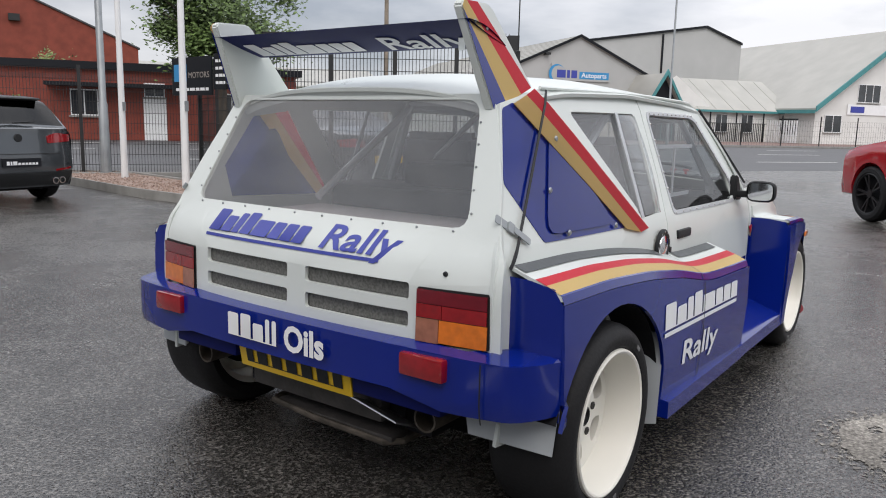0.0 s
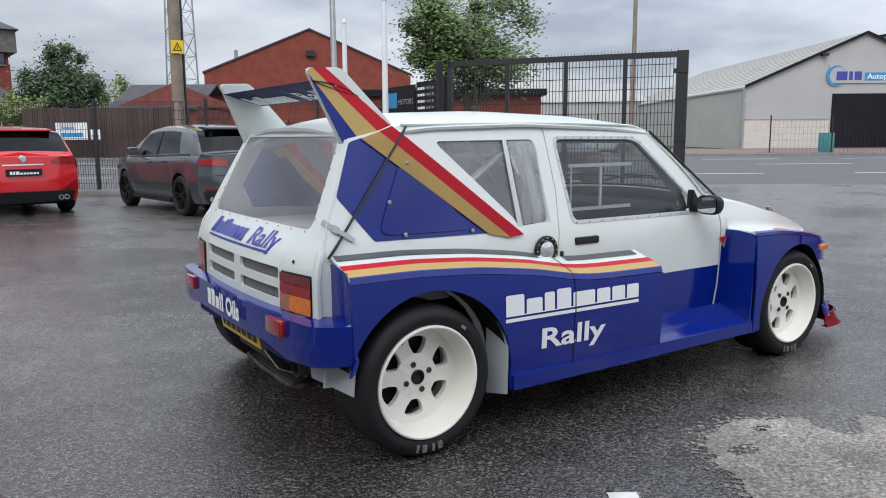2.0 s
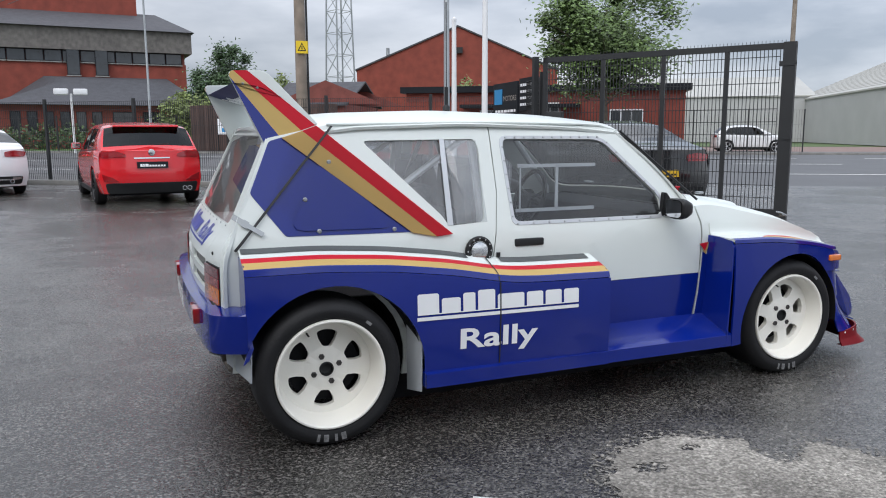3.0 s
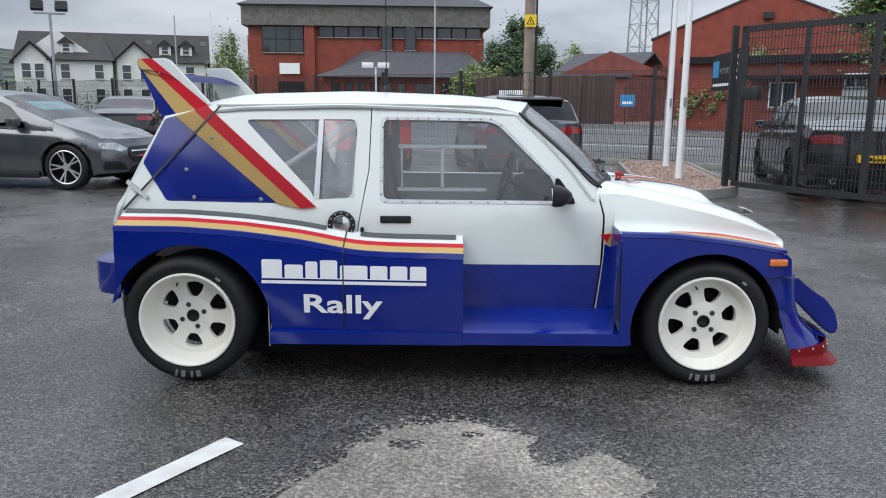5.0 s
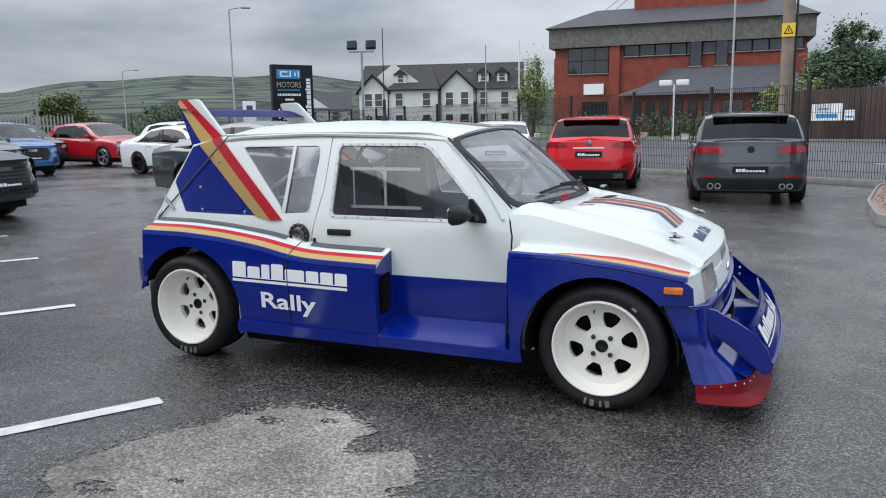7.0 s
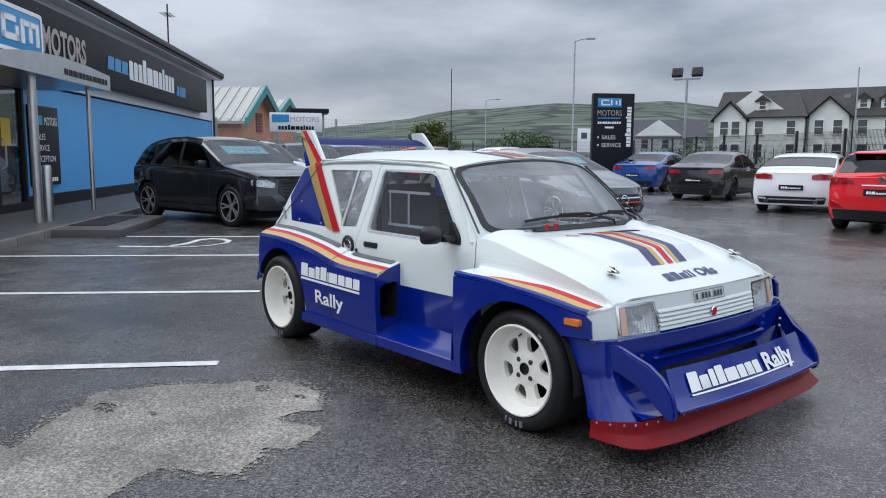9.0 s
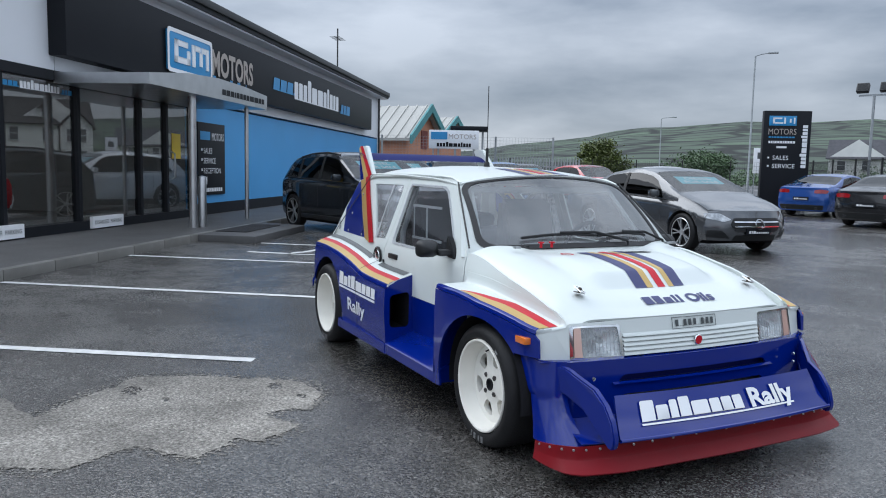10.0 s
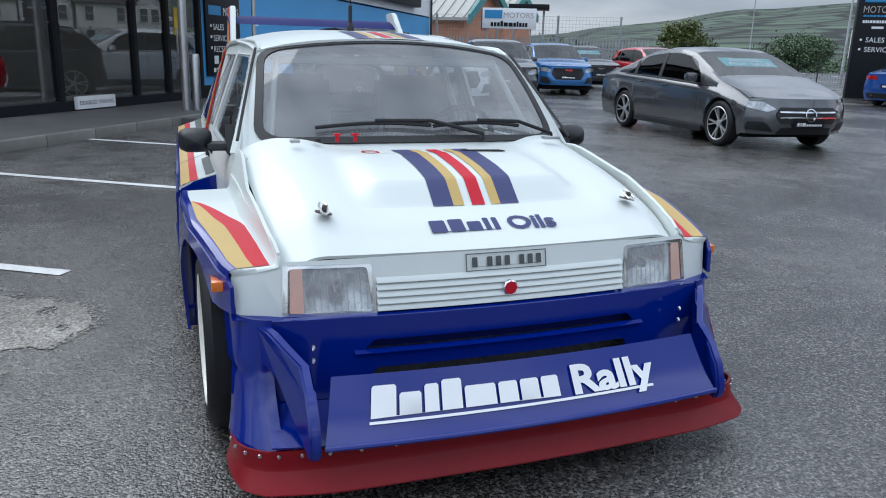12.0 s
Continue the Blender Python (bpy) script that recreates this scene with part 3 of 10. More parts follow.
# bay lines, square to the showroom's kerb
def bay_line(a, b, w=0.10):
    a, b = Vector((*a, 0.005)), Vector((*b, 0.005))
    d = (b - a).normalized()
    k = d.cross(Vector((0, 0, 1))) * w / 2
    n = 14
    bm = bmesh.new()
    rows = []
    for i in range(n + 1):
        p = a.lerp(b, i / n)
        j = 0.010
        rows.append([bm.verts.new(p + k * (1 + random.uniform(-j, j) * 8)), bm.verts.new(p - k * (1 + random.uniform(-j, j) * 8))])
    for p, q in zip(rows, rows[1:]):
        bm.faces.new((p[0], q[0], q[1], p[1]))
    bmesh.ops.recalc_face_normals(bm, faces=bm.faces[:])
    if sum(f.normal.z for f in bm.faces) < 0:
        bmesh.ops.reverse_faces(bm, faces=bm.faces[:])
    return solid("bay_line", bm, M["line"], "worn white parking bay line on damp asphalt", "", "structure")


bay_line((-0.82, -1.55), (-2.80, -4.62))
bay_line((-3.00, -0.20), (-5.20, -3.35))
bay_line((-5.25, 1.25), (-7.75, -2.30))
bay_line((-7.22, 2.35), (-8.76, 0.31))
# wheelchair sign of the next bay
bm = bmesh.new()
tube(bm, [yard(s_, n_) for s_, n_ in ((4.02, 2.08), (3.90, 2.22), (3.92, 2.42), (4.10, 2.68), (4.38, 2.84), (4.66, 2.84), (4.90, 2.70), (4.97, 2.50), (4.82, 2.36), (4.55, 2.32), (4.28, 2.26), (4.08, 2.12))], 0.048, 4)
tube(bm, [yard(4.06, 1.42), yard(4.02, 1.56), yard(3.98, 2.12)], 0.055, 4)
for v in bm.verts:
    v.co.z = 0.005 + 0.004 * (v.co.z > 0)
solid("bay_symbol", bm, M["line"], "white wheelchair symbol painted on the bay", "", "structure")


# ---- showroom ----
WY = 2.15
# white kerbed walk in front of the showroom
walk_bm = boxes((-6, 0.125, 0, 31, WY + 0.1, 0.125))
solid("showroom_walk", walk_bm, M["paving"], "damp raised pavement along the showroom", "", "structure", YARD)
kerb_root = thing("kerb_showroom", "concrete kerb stones along the showroom walk", "", YARD, "", "structure")
kb = boxes((0, 0, -0.02, 0.905, 0.124, 0.13), bevel=0.015)
kme = finish("kerb_stone", kb, make_mat("damp_kerb_concrete", (0.17, 0.165, 0.15), 0.5, var=0.3, scale=1.6, bump=0.2, bscale=30), kerb_root)
for k in range(39):
    if k:
        o = kme.copy()
        scene.collection.objects.link(o)
        o.parent = kerb_root
    else:
        o = kme
    o.location = (-5 + 0.915 * k, 0, 0)

show = thing("showroom", "long flat-roofed car showroom, glass front and sky-blue wall", "showroom", YARD)
part("wall", boxes((9.72, WY, 0.40, 29.8, WY + 0.2, 2.74), (9.72, WY + 0.01, 0.10, 29.8, WY + 0.2, 0.40)), M["sky_blue"], show, "sky-blue panelled wall")
part("plinth", boxes((-6, WY - 0.03, 0.1, 9.72, WY + 0.2, 0.29), (9.72, WY - 0.02, 0.1, 29.8, WY, 0.40)), M["charcoal"], show, "black plinth")
part("upper_wall", boxes((-6, WY - 0.02, 2.80, 29.8, WY + 0.2, 4.70)), M["panel_grey"], show, "pale grey cladding panels")
for s in (0.6, 2.62, 4.64, 6.9):
    part("panel_joint", boxes((s, WY - 0.022, 2.82, s + 0.012, WY - 0.018, 4.68)), M["galv"], show)
part("lintel", boxes((-6, WY - 0.05, 2.66, 9.74, WY + 0.2, 2.82)), M["charcoal"], show)
part("end_wall", boxes((29.8, WY, 0, 30.0, 22, 4.70)), M["panel_grey"], show)
part("back_wall", boxes((-6.2, 21.8, 0, 29.8, 22, 4.7), (-6.2, WY, 0, -6, 21.8, 4.7)), M["panel_grey"], show)
part("floor", boxes((-6, WY + 0.2, 0.05, 29.8, 21.8, 0.14)), make_mat("showroom_tiles", (0.16, 0.16, 0.16), 0.25, var=0.06), show)
part("inner_wall", boxes((9.8, WY + 0.25, 0.14, 9.95, 14, 4.6), (-6, 14, 0.14, 9.95, 14.2, 4.6)), make_mat("inner_plaster", (0.26, 0.26, 0.26), 0.8, var=0.1), show)
part("roof", boxes((-6.4, WY - 0.46, 4.74, 30.25, 22.2, 4.86)), M["charcoal"], show, "dark flat roof with a deep overhang")
part("gutter", boxes((-6.4, WY - 0.52, 4.84, 30.3, WY - 0.30, 5.02), (30.15, WY - 0.50, 4.80, 30.32, 22.2, 5.02), bevel=0.03), M["fence"], show)
part("soffit", boxes((-6.3, WY - 0.42, 4.70, 30.2, WY, 4.74)), M["panel_grey"], show)
part("downpipe", tube(bmesh.new(), [(29.7, WY - 0.10, 4.7), (29.7, WY - 0.10, 0.12)], 0.05), M["fence"], show)
# glass front
for a, b in ((-6, -1.9), (-1.9, 0.9), (0.9, 3.36), (3.36, 5.28), (5.28, 7.36), (7.36, 8.45), (8.45, 9.72)):
    pane = part("shop_window", boxes((a + 0.04, WY + 0.04, 0.29, b - 0.04, WY + 0.05, 2.66)), M["pane"], show, "tall dark shop window")
    pane.visible_shadow = False
for s in (-6, -1.9, 0.9, 3.36, 5.28, 7.36, 8.45, 9.68):
    part("mullion", boxes((s - 0.045, WY - 0.02, 0.27, s + 0.045, WY + 0.12, 2.68)), M["charcoal"], show, "black aluminium mullion")
bm = tube(bmesh.new(), [(8.62, WY - 0.02, 1.0), (8.62, WY - 0.10, 1.05), (8.62, WY - 0.10, 1.55), (8.62, WY - 0.02, 1.6)], 0.018)
part("door_handle", bm, M["metal"], show, "steel pull handle")
part("notice", boxes((8.75, WY + 0.028, 1.45, 9.15, WY + 0.036, 2.0)), M["sign_yellow"], show, "yellow notice on the door")

# sign boards on the fascia
sign = thing("fascia_sign", "long charcoal fascia sign with pale letters", "sign", YARD)
part("board", boxes((4.5, WY - 0.34, 3.05, 27.0, WY - 0.02, 4.42), bevel=0.02), M["charcoal"], sign)
F0 = WY - 0.345
part("logo_board", boxes((7.8, F0 - 0.06, 3.27, 9.85, F0, 4.09), bevel=0.05), M["logo_blue"], sign, "sky-blue logo board with a white rim")
bm = panel(rounded([(7.76, 3.23), (9.89, 3.23), (9.89, 4.13), (7.76, 4.13)], 0.10), [rounded([(7.84, 3.31), (9.81, 3.31), (9.81, 4.05), (7.84, 4.05)], 0.08)], lambda u, v: (u, F0 - 0.064, v), thick=0.004)
part("logo_rim", bm, M["sign_white"], sign)
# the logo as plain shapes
bm = bmesh.new()
for s0, z0, s1, z1 in ((8.05, 3.45, 8.2, 3.92), (8.05, 3.45, 8.75, 3.58), (8.05, 3.80, 8.65, 3.92), (8.62, 3.45, 8.75, 3.75), (8.85, 3.45, 9.0, 3.92), (9.22, 3.50, 9.36, 3.80), (9.55, 3.45, 9.68, 3.92), (8.95, 3.80, 9.25, 3.92), (9.32, 3.80, 9.60, 3.92)):
    box(bm, s0, F0 - 0.07, z0, s1, F0 - 0.062, z1, bevel=0.02)
part("logo_shape", bm, M["sign_white"], sign)


def sign_text(body, s, z, size, mat, parent, y, width=None, bold=0.0, shear=0.0, name="lettering"):
    bm = text_bm(body, size, bold, shear, width)
    bend(bm, lambda u, v: (s + u, y, z + v))
    return part(name, bm, mat, parent)


def sign_bars(heights, widths, s, z, h, width, mat, parent, y, shear=0.0, name="word_mark"):
    bm = bars_bm(heights, widths, shear=shear)
    bend(bm, lambda u, v: (s + u * width, y, z + v * h))
    return part(name, bm, mat, parent)


sign_text("MOTORS", 10.0, 3.45, 0.78, M["sign_tan"], sign, F0 - 0.012, width=2.55, bold=0.026)
sign_bars((1, .7, .7, .7, .7, .7, .2, 1, -.7, .2, 1, .7, .7, 1, .7, .7, -.7), (.7, .4, .2, .6, .6, .6, .3, .7, .6, .3, .8, .6, .6, .2, .2, .4, .6), 10.05, 3.17, 0.24, 2.4, M["logo_blue"], sign, F0 - 0.012)
sign_bars((.7, .7, .7, .2), (.8, .8, .8, .15), 14.1, 3.52, 0.5, 1.9, M["logo_blue"], sign, F0 - 0.012, 0.15)
sign_bars((.75, .75, .75, 1, .75, .75, .75, .95, .75, .75, .75), (.5, .5, .5, .5, .8, .8, .5, .35, .5, .4, .45), 16.0, 3.42, 0.72, 5.2, M["sign_white"], sign, F0 - 0.012)
sign_bars((.2, .7, .7, .7), (.15, .5, .5, .8), 21.4, 3.38, 0.5, 1.5, M["logo_blue"], sign, F0 - 0.012, 0.15)

# low step before the door, with its mat
pad = boxes((5.32, -1.04, -0.02, 8.10, 0.12, 0.122), bevel=0.02)
for v in pad.verts:
    if v.co.x > 7.5 and v.co.y > -0.5:
        v.co.x += 0.40
    if v.co.y > 0:
        v.co.y = -0.003
solid("door_step", pad, M["paving"], "low concrete step projecting before the showroom door", "", "structure", YARD)
solid("door_mat", boxes((6.0, -0.62, 0.122, 7.8, -0.02, 0.137), bevel=0.005), make_mat("black_mat", (0.018, 0.018, 0.02), 0.9, var=0.3, scale=40, bump=0.4, bscale=120), "black ribbed rubber mat on the door step", "mat", "", YARD)

# canopy over the door, on two posts
canopy = thing("door_canopy", "silver canopy over the showroom door on steel posts", "canopy", YARD)
top = [(4.6, 2.62), (9.95, 2.62), (9.95, 2.93), (8.6, 3.0), (7.3, 3.02), (6.0, 2.96), (4.6, 2.80)]
part("roof", extrude([(a, b) for a, b in top], 0.45, WY - 0.03, 0.0), M["metal"], canopy, "brushed silver roof with an arched front")
part("post", tube(bmesh.new(), [(6.68, 0.72, 0.125), (6.68, 0.72, 2.63)], 0.075, 16), M["metal"], canopy)
part("post", tube(bmesh.new(), [(9.38, 0.72, 0.125), (9.38, 0.72, 2.63)], 0.045, 16), M["metal"], canopy)
sign_bars((.7,) * 12, (.6, .6, .6, .2, .5, .5, .5, .5, .8, .8, .5, .5), 7.45, 2.72, 0.16, 2.3, M["charcoal"], canopy, 0.446)
bm = lathe(bmesh.new(), [(0, 0), (0.08, 0.0), (0.08, 0.92), (0.068, 0.98), (0, 1.0)], 16)
solid("ash_bin", bm, M["metal"], "slim brushed steel bin beside the canopy post", "bin", "", YARD @ pose(6.86, 0.62, 0.125, 90))
board = thing("wall_poster", "dark information board fixed to the blue wall", "sign", YARD)
part("board", boxes((9.86, WY - 0.05, 0.60, 11.40, WY, 2.33), bevel=0.01), M["charcoal"], board)
for txt, z, sz in (("MOTORS", 1.92, 0.26), ("SALES", 1.60, 0.19), ("SERVICE", 1.36, 0.19), ("RECEPTION", 1.12, 0.19)):
    sign_text(txt, 10.62 if txt == "MOTORS" else 10.15, z, sz, M["sign_white"], board, WY - 0.056, width=0.7 if txt == "MOTORS" else None)
part("logo_shape", boxes((9.98, WY - 0.056, 1.92, 10.52, WY - 0.051, 2.12), bevel=0.0), M["logo_blue"], board)
for z in (1.66, 1.42, 1.18):
    part("bullet", boxes((10.03, WY - 0.056, z, 10.09, WY - 0.051, z + 0.06)), M["sign_white"], board)
sign_bars((.7,) * 9, (.5, .5, .5, .5, .8, .8, .5, .5, .5), 10.1, 0.68, 0.13, 1.1, M["sign_white"], board, WY - 0.056)
part("badge_shape", boxes((10.15, WY - 0.056, 0.86, 10.33, WY - 0.051, 1.04)), M["sign_white"], board)
for s0, s1, txt in ((2.69, 3.66, "CUSTOMER PARKING"), (5.50, 6.50, "DISABLED PARKING")):
    pl = thing("parking_sign", f"white plate reading {txt.lower()} on the showroom plinth", "sign", YARD, "parking signs")
    part("plate", boxes((s0, WY - 0.10, 0.15, s1, WY - 0.034, 0.36)), M["sign_white"], pl)
    s_ = s0 + 0.06
    for word in txt.split():
        w_ = (s1 - s0 - 0.18) * len(word) / (len(txt) - 1)
        sign_text(word, s_, 0.22, 0.10, M["charcoal"], pl, WY - 0.103, width=w_)
        s_ += w_ + 0.06
ant = thing("roof_aerial", "thin television aerial on the showroom roof", "aerial", YARD @ pose(24.0, 2.6, 4.86))
bm = bmesh.new()
tube(bm, [(0, 0, 0), (0, 0, 2.15)], 0.03, 6)
tube(bm, [(-0.5, 0, 1.75), (0.5, 0, 1.75)], 0.015, 5)
for k in steps(-0.45, 0.45, 6):
    tube(bm, [(k, -0.22, 1.75), (k, 0.22, 1.75)], 0.008, 4)
part("mast", bm, M["fence"], ant)

# lights and lettering of the showroom
M["tube_glow"] = bpy.data.materials.new("lit_diffuser")
M["tube_glow"].use_nodes = True
gb_ = M["tube_glow"].node_tree.nodes["Principled BSDF"]
gb_.inputs["Base Color"].default_value = (0.9, 0.9, 0.88, 1)
gb_.inputs["Emission Color"].default_value = (1.0, 0.97, 0.92, 1)
gb_.inputs["Emission Strength"].default_value = 4.5
part("showroom_ceiling", boxes((-6, WY + 0.2, 3.3, 9.8, 14, 3.36)), M["sign_white"], show)
for s0 in (-3.2, 0.0, 3.2, 6.4):
    for y0 in (3.6, 6.6, 9.6):
        cl_ = thing("ceiling_light", "lit white panel light in the showroom ceiling", "ceiling light", YARD @ pose(s0, y0, 3.28), "showroom lights")
        part("frame", boxes((-0.64, -0.34, -0.02, 0.64, 0.34, 0.018), bevel=0.005), M["metal"], cl_)
        part("diffuser", boxes((-0.60, -0.30, -0.03, 0.60, 0.30, -0.022)), M["tube_glow"], cl_)
sign_bars((.7, .7, .7, .2), (.8, .8, .8, .15), 3.48, 2.47, 0.12, 0.36, M["logo_blue"], show, WY + 0.036)
sign_bars((.75, .75, .75, 1, .75, .75, .75, .95, .75, .75, .75), (.5, .5, .5, .5, .8, .8, .5, .35, .5, .4, .45), 3.86, 2.46, 0.15, 0.98, M["sign_white"], show, WY + 0.036)
sign_bars((.2, .7, .7, .7), (.15, .5, .5, .8), 4.88, 2.46, 0.12, 0.30, M["logo_blue"], show, WY + 0.036)


# ---- fence, gate and poles ----
def wire_panel(w, h, dx, dz, r, z0=0.05):
    """Welded mesh: upright wires and cross wires, w wide and h high."""
    bm = bmesh.new()
    n = int(w / dx)
    for i in range(n + 1):
        x = i * w / n
        box(bm, x - r, -r, z0, x + r, r, z0 + h)
    m = int(h / dz)
    for j in range(m + 1):
        z = z0 + j * h / m
        box(bm, 0, -r * 2.2, z - r, w, r * 2.2, z + r)
    return bm


def fence_run(a, b, height, label, name="mesh_fence", bay=2.5, dx=0.055, dz=0.2, post_extra=0.12):
    a, b = Vector(a), Vector(b)
    n = max(1, round((b - a).length / bay))
    w = (b - a).length / n
    d = (b - a).normalized()
    root = thing(name, label, "fence", pose(a.x, a.y, a.z, 0, 0, math.degrees(math.atan2(d.y, d.x))))
    mesh = None
    for k in range(n + 1):
        part("post", boxes((k * w - 0.03, -0.035, 0, k * w + 0.03, 0.035, height + post_extra)), M["fence"], root)
        if k < n:
            if mesh is None:
                o = tagged(part("mesh_panel", wire_panel(w, height, dx, dz, 0.0040), M["fence"], root), "", "", "", "stuff")
                mesh = o
            else:
                o = mesh.copy()
                scene.collection.objects.link(o)
                o.parent = root
            o.location = (k * w, 0, 0)
    return root


fn = 18.75
fence_run(yard(-1.4, fn - 0.2), yard(36, fn), 2.0, "black welded mesh fence along the yard's roadside")
kb2 = boxes((-1.4, -18.4, -0.02, 36, -18.25, 0.12), bevel=0.02)
solid("kerb_fence", kb2, M["concrete"], "concrete kerb under the roadside fence", "", "structure", YARD)
solid("verge", boxes((-1.4, -20.4, -0.02, 36, -18.4, 0.09)), M["paving"], "damp strip of pavement behind the fence", "", "structure", YARD)
fence_run(yard(36, fn), yard(40, 4), 2.0, "dark mesh fence at the far end of the yard", dx=0.12)
fence_run((4.35, 7.25, 0), (5.15, 9.75, 0), 2.1, "short length of black mesh fence by the gate", "gate_fence", 1.9)
# kerbed bed with pink gravel
bed = [(3.05, 6.45), (3.62, 6.30), (4.40, 7.0), (5.15, 12.2), (4.15, 13.1), (3.55, 11.6), (3.10, 8.5)]
bm = panel(rounded(bed, 0.35))
for v in bm.verts:
    v.co.z = 0.10
bm.normal_update()
if bm.faces[:][0].normal.z < 0:
    bmesh.ops.reverse_faces(bm, faces=bm.faces[:])
solid("gravel_bed", bm, M["gravel"], "bed of pink gravel inside a concrete kerb", "", "structure")
edge = rounded(bed, 0.35)
bm = bmesh.new()
cx, cy = sum(p[0] for p in edge) / len(edge), sum(p[1] for p in edge) / len(edge)
inner = [(cx + (x - cx) * 0.93, cy + (y - cy) * 0.975) for x, y in edge]
ring_ = []
for (x, y), (u, v) in zip(edge, inner):
    ring_.append([bm.verts.new(p) for p in ((x, y, -0.02), (x, y, 0.13), (u, v, 0.13), (u, v, 0.05))])
for p, q in zip(ring_, ring_[1:] + ring_[:1]):
    for i in range(3):
        bm.faces.new((p[i], q[i], q[i + 1], p[i + 1]))
bmesh.ops.recalc_face_normals(bm, faces=bm.faces[:])
solid("kerb_bed", bm, M["concrete"], "rounded concrete kerb round the gravel bed", "", "structure")
# small stones lying on the bed
random.seed(7)
bm = bmesh.new()
for k in range(1500):
    x, y = random.uniform(3.15, 5.0), random.uniform(6.5, 12.6)
    if not (3.2 + (y - 8.5) * 0.15 * (y > 8.5) < x < 4.15 + (y - 7) * 0.16):
        continue
    r = random.uniform(0.012, 0.026)
    m4 = pose(x, y, 0.10 + r * 0.3, random.uniform(0, 360), random.uniform(0, 360), 0)
    vs = [bm.verts.new(m4 @ Vector(p)) for p in ((r, 0, 0), (-r, 0, 0), (0, r, 0), (0, -r, 0), (0, 0, r * 0.7), (0, 0, -r * 0.7))]
    for i, j in ((0, 2), (2, 1), (1, 3), (3, 0)):
        bm.faces.new((vs[i], vs[j], vs[4]))
        bm.faces.new((vs[j], vs[i], vs[5]))
solid("gravel_stones", bm, M["gravel"], "loose pink gravel stones on the bed", "gravel", "stuff")

# open yard gate
ga, gb = Vector((4.25, 7.02, 0)), Vector((6.33, 3.98, 0))
gl = (gb - ga).length
gate = thing("yard_gate", "wide black mesh gate of the yard, swung open", "gate", pose(ga.x, ga.y, 0, 0, 0, math.degrees(math.atan2(gb.y - ga.y, gb.x - ga.x))))
gh = 2.34
part("gate_frame", boxes((0, -0.03, gh, gl, 0.03, gh + 0.08), (0, -0.03, 0.12, gl, 0.03, 0.20), (0, -0.03, 0.12, 0.07, 0.03, gh + 0.08), (gl - 0.16, -0.05, 0.02, gl, 0.05, gh + 0.09)), M["fence"], gate, "black box-section frame")
for k in (0.27, 0.52, 0.76):
    part("upright", boxes((gl * k - 0.03, -0.025, 0.2, gl * k + 0.03, 0.025, gh)), M["fence"], gate)
part("mesh_panel", wire_panel(gl - 0.2, gh - 0.1, 0.05, 0.16, 0.0044, 0.18), M["fence"], gate)
part("hinge", boxes((gl - 0.20, -0.06, gh - 0.22, gl - 0.0, 0.06, gh - 0.16)), M["fence"], gate)
part("hinge", boxes((gl - 0.1, -0.065, 1.15, gl, 0.065, 1.25)), M["fence"], gate)
part("lock_box", boxes((0.072, -0.06, 1.38, 0.34, 0.06, 1.58), bevel=0.01), M["fence"], gate, "black lock box on the gate")
stuff(part("bird_wire", boxes(*[(0.04 + 0.05 * k, -0.003, gh + 0.08, 0.045 + 0.05 * k, 0.003, gh + 0.12) for k in range(int(gl / 0.05) - 2)]), M["fence"], gate))
gp = thing("gate_post", "stout black steel gate post with fixed notices", "post", pose(4.2, 7.2, 0))
part("shaft", boxes((-0.04, -0.04, 0, 0.04, 0.04, 2.45)), M["fence"], gp)
nb_ = thing("notice_board", "two dark notice boards on the fence, pale writing", "sign", pose(4.85, 9.15, 0.78, 0, 0, -95) @ Matrix.Diagonal((0.80, 1, 0.58, 1)))
part("board", boxes((-1.3, -0.03, 1.35, 0.25, 0.0, 2.45), (0.35, -0.03, 1.5, 1.35, 0.0, 2.5)), M["charcoal"], nb_)
part("logo_shape", boxes((-1.2, -0.04, 1.75, -0.7, -0.03, 2.25)), M["logo_blue"], nb_)
sign_text("MOTORS", -0.62, 1.85, 0.24, M["sign_tan"], nb_, -0.034, 0.8)
sign_bars((.7,) * 7, (.5, .6, .5, .7, .5, .6, .4), -1.15, 1.48, 0.12, 1.3, M["sign_white"], nb_, -0.034)
for k in range(4):
    sign_bars((.8,) * 6, (.5, .6, .4, .7, .5, .5), 0.42, 2.25 - 0.2 * k, 0.10, 0.8, M["sign_white"], nb_, -0.034)


def flagpole(x, y, h):
    t = thing("flagpole", "plain white tapered flagpole standing in the gravel bed", "flagpole", pose(x, y, 0.08), "flagpoles")
    part("mast", tube(bmesh.new(), [(0, 0, 0), (0, 0, h / 2), (0, 0, h)], 0.062, 12, 0.045), M["pole_white"], t)
    part("truck", lathe(bmesh.new(), [(0.05, 0), (0.05, 0.05), (0.02, 0.07), (0, 0.09)], 12, pose(0, 0, h, 90)), M["pole_white"], t)
    part("cleat", boxes((-0.02, -0.10, 1.2, 0.02, -0.05, 1.35)), M["galv"], t)


flagpole(3.87, 8.40, 3.45)
flagpole(4.36, 10.91, 3.42)


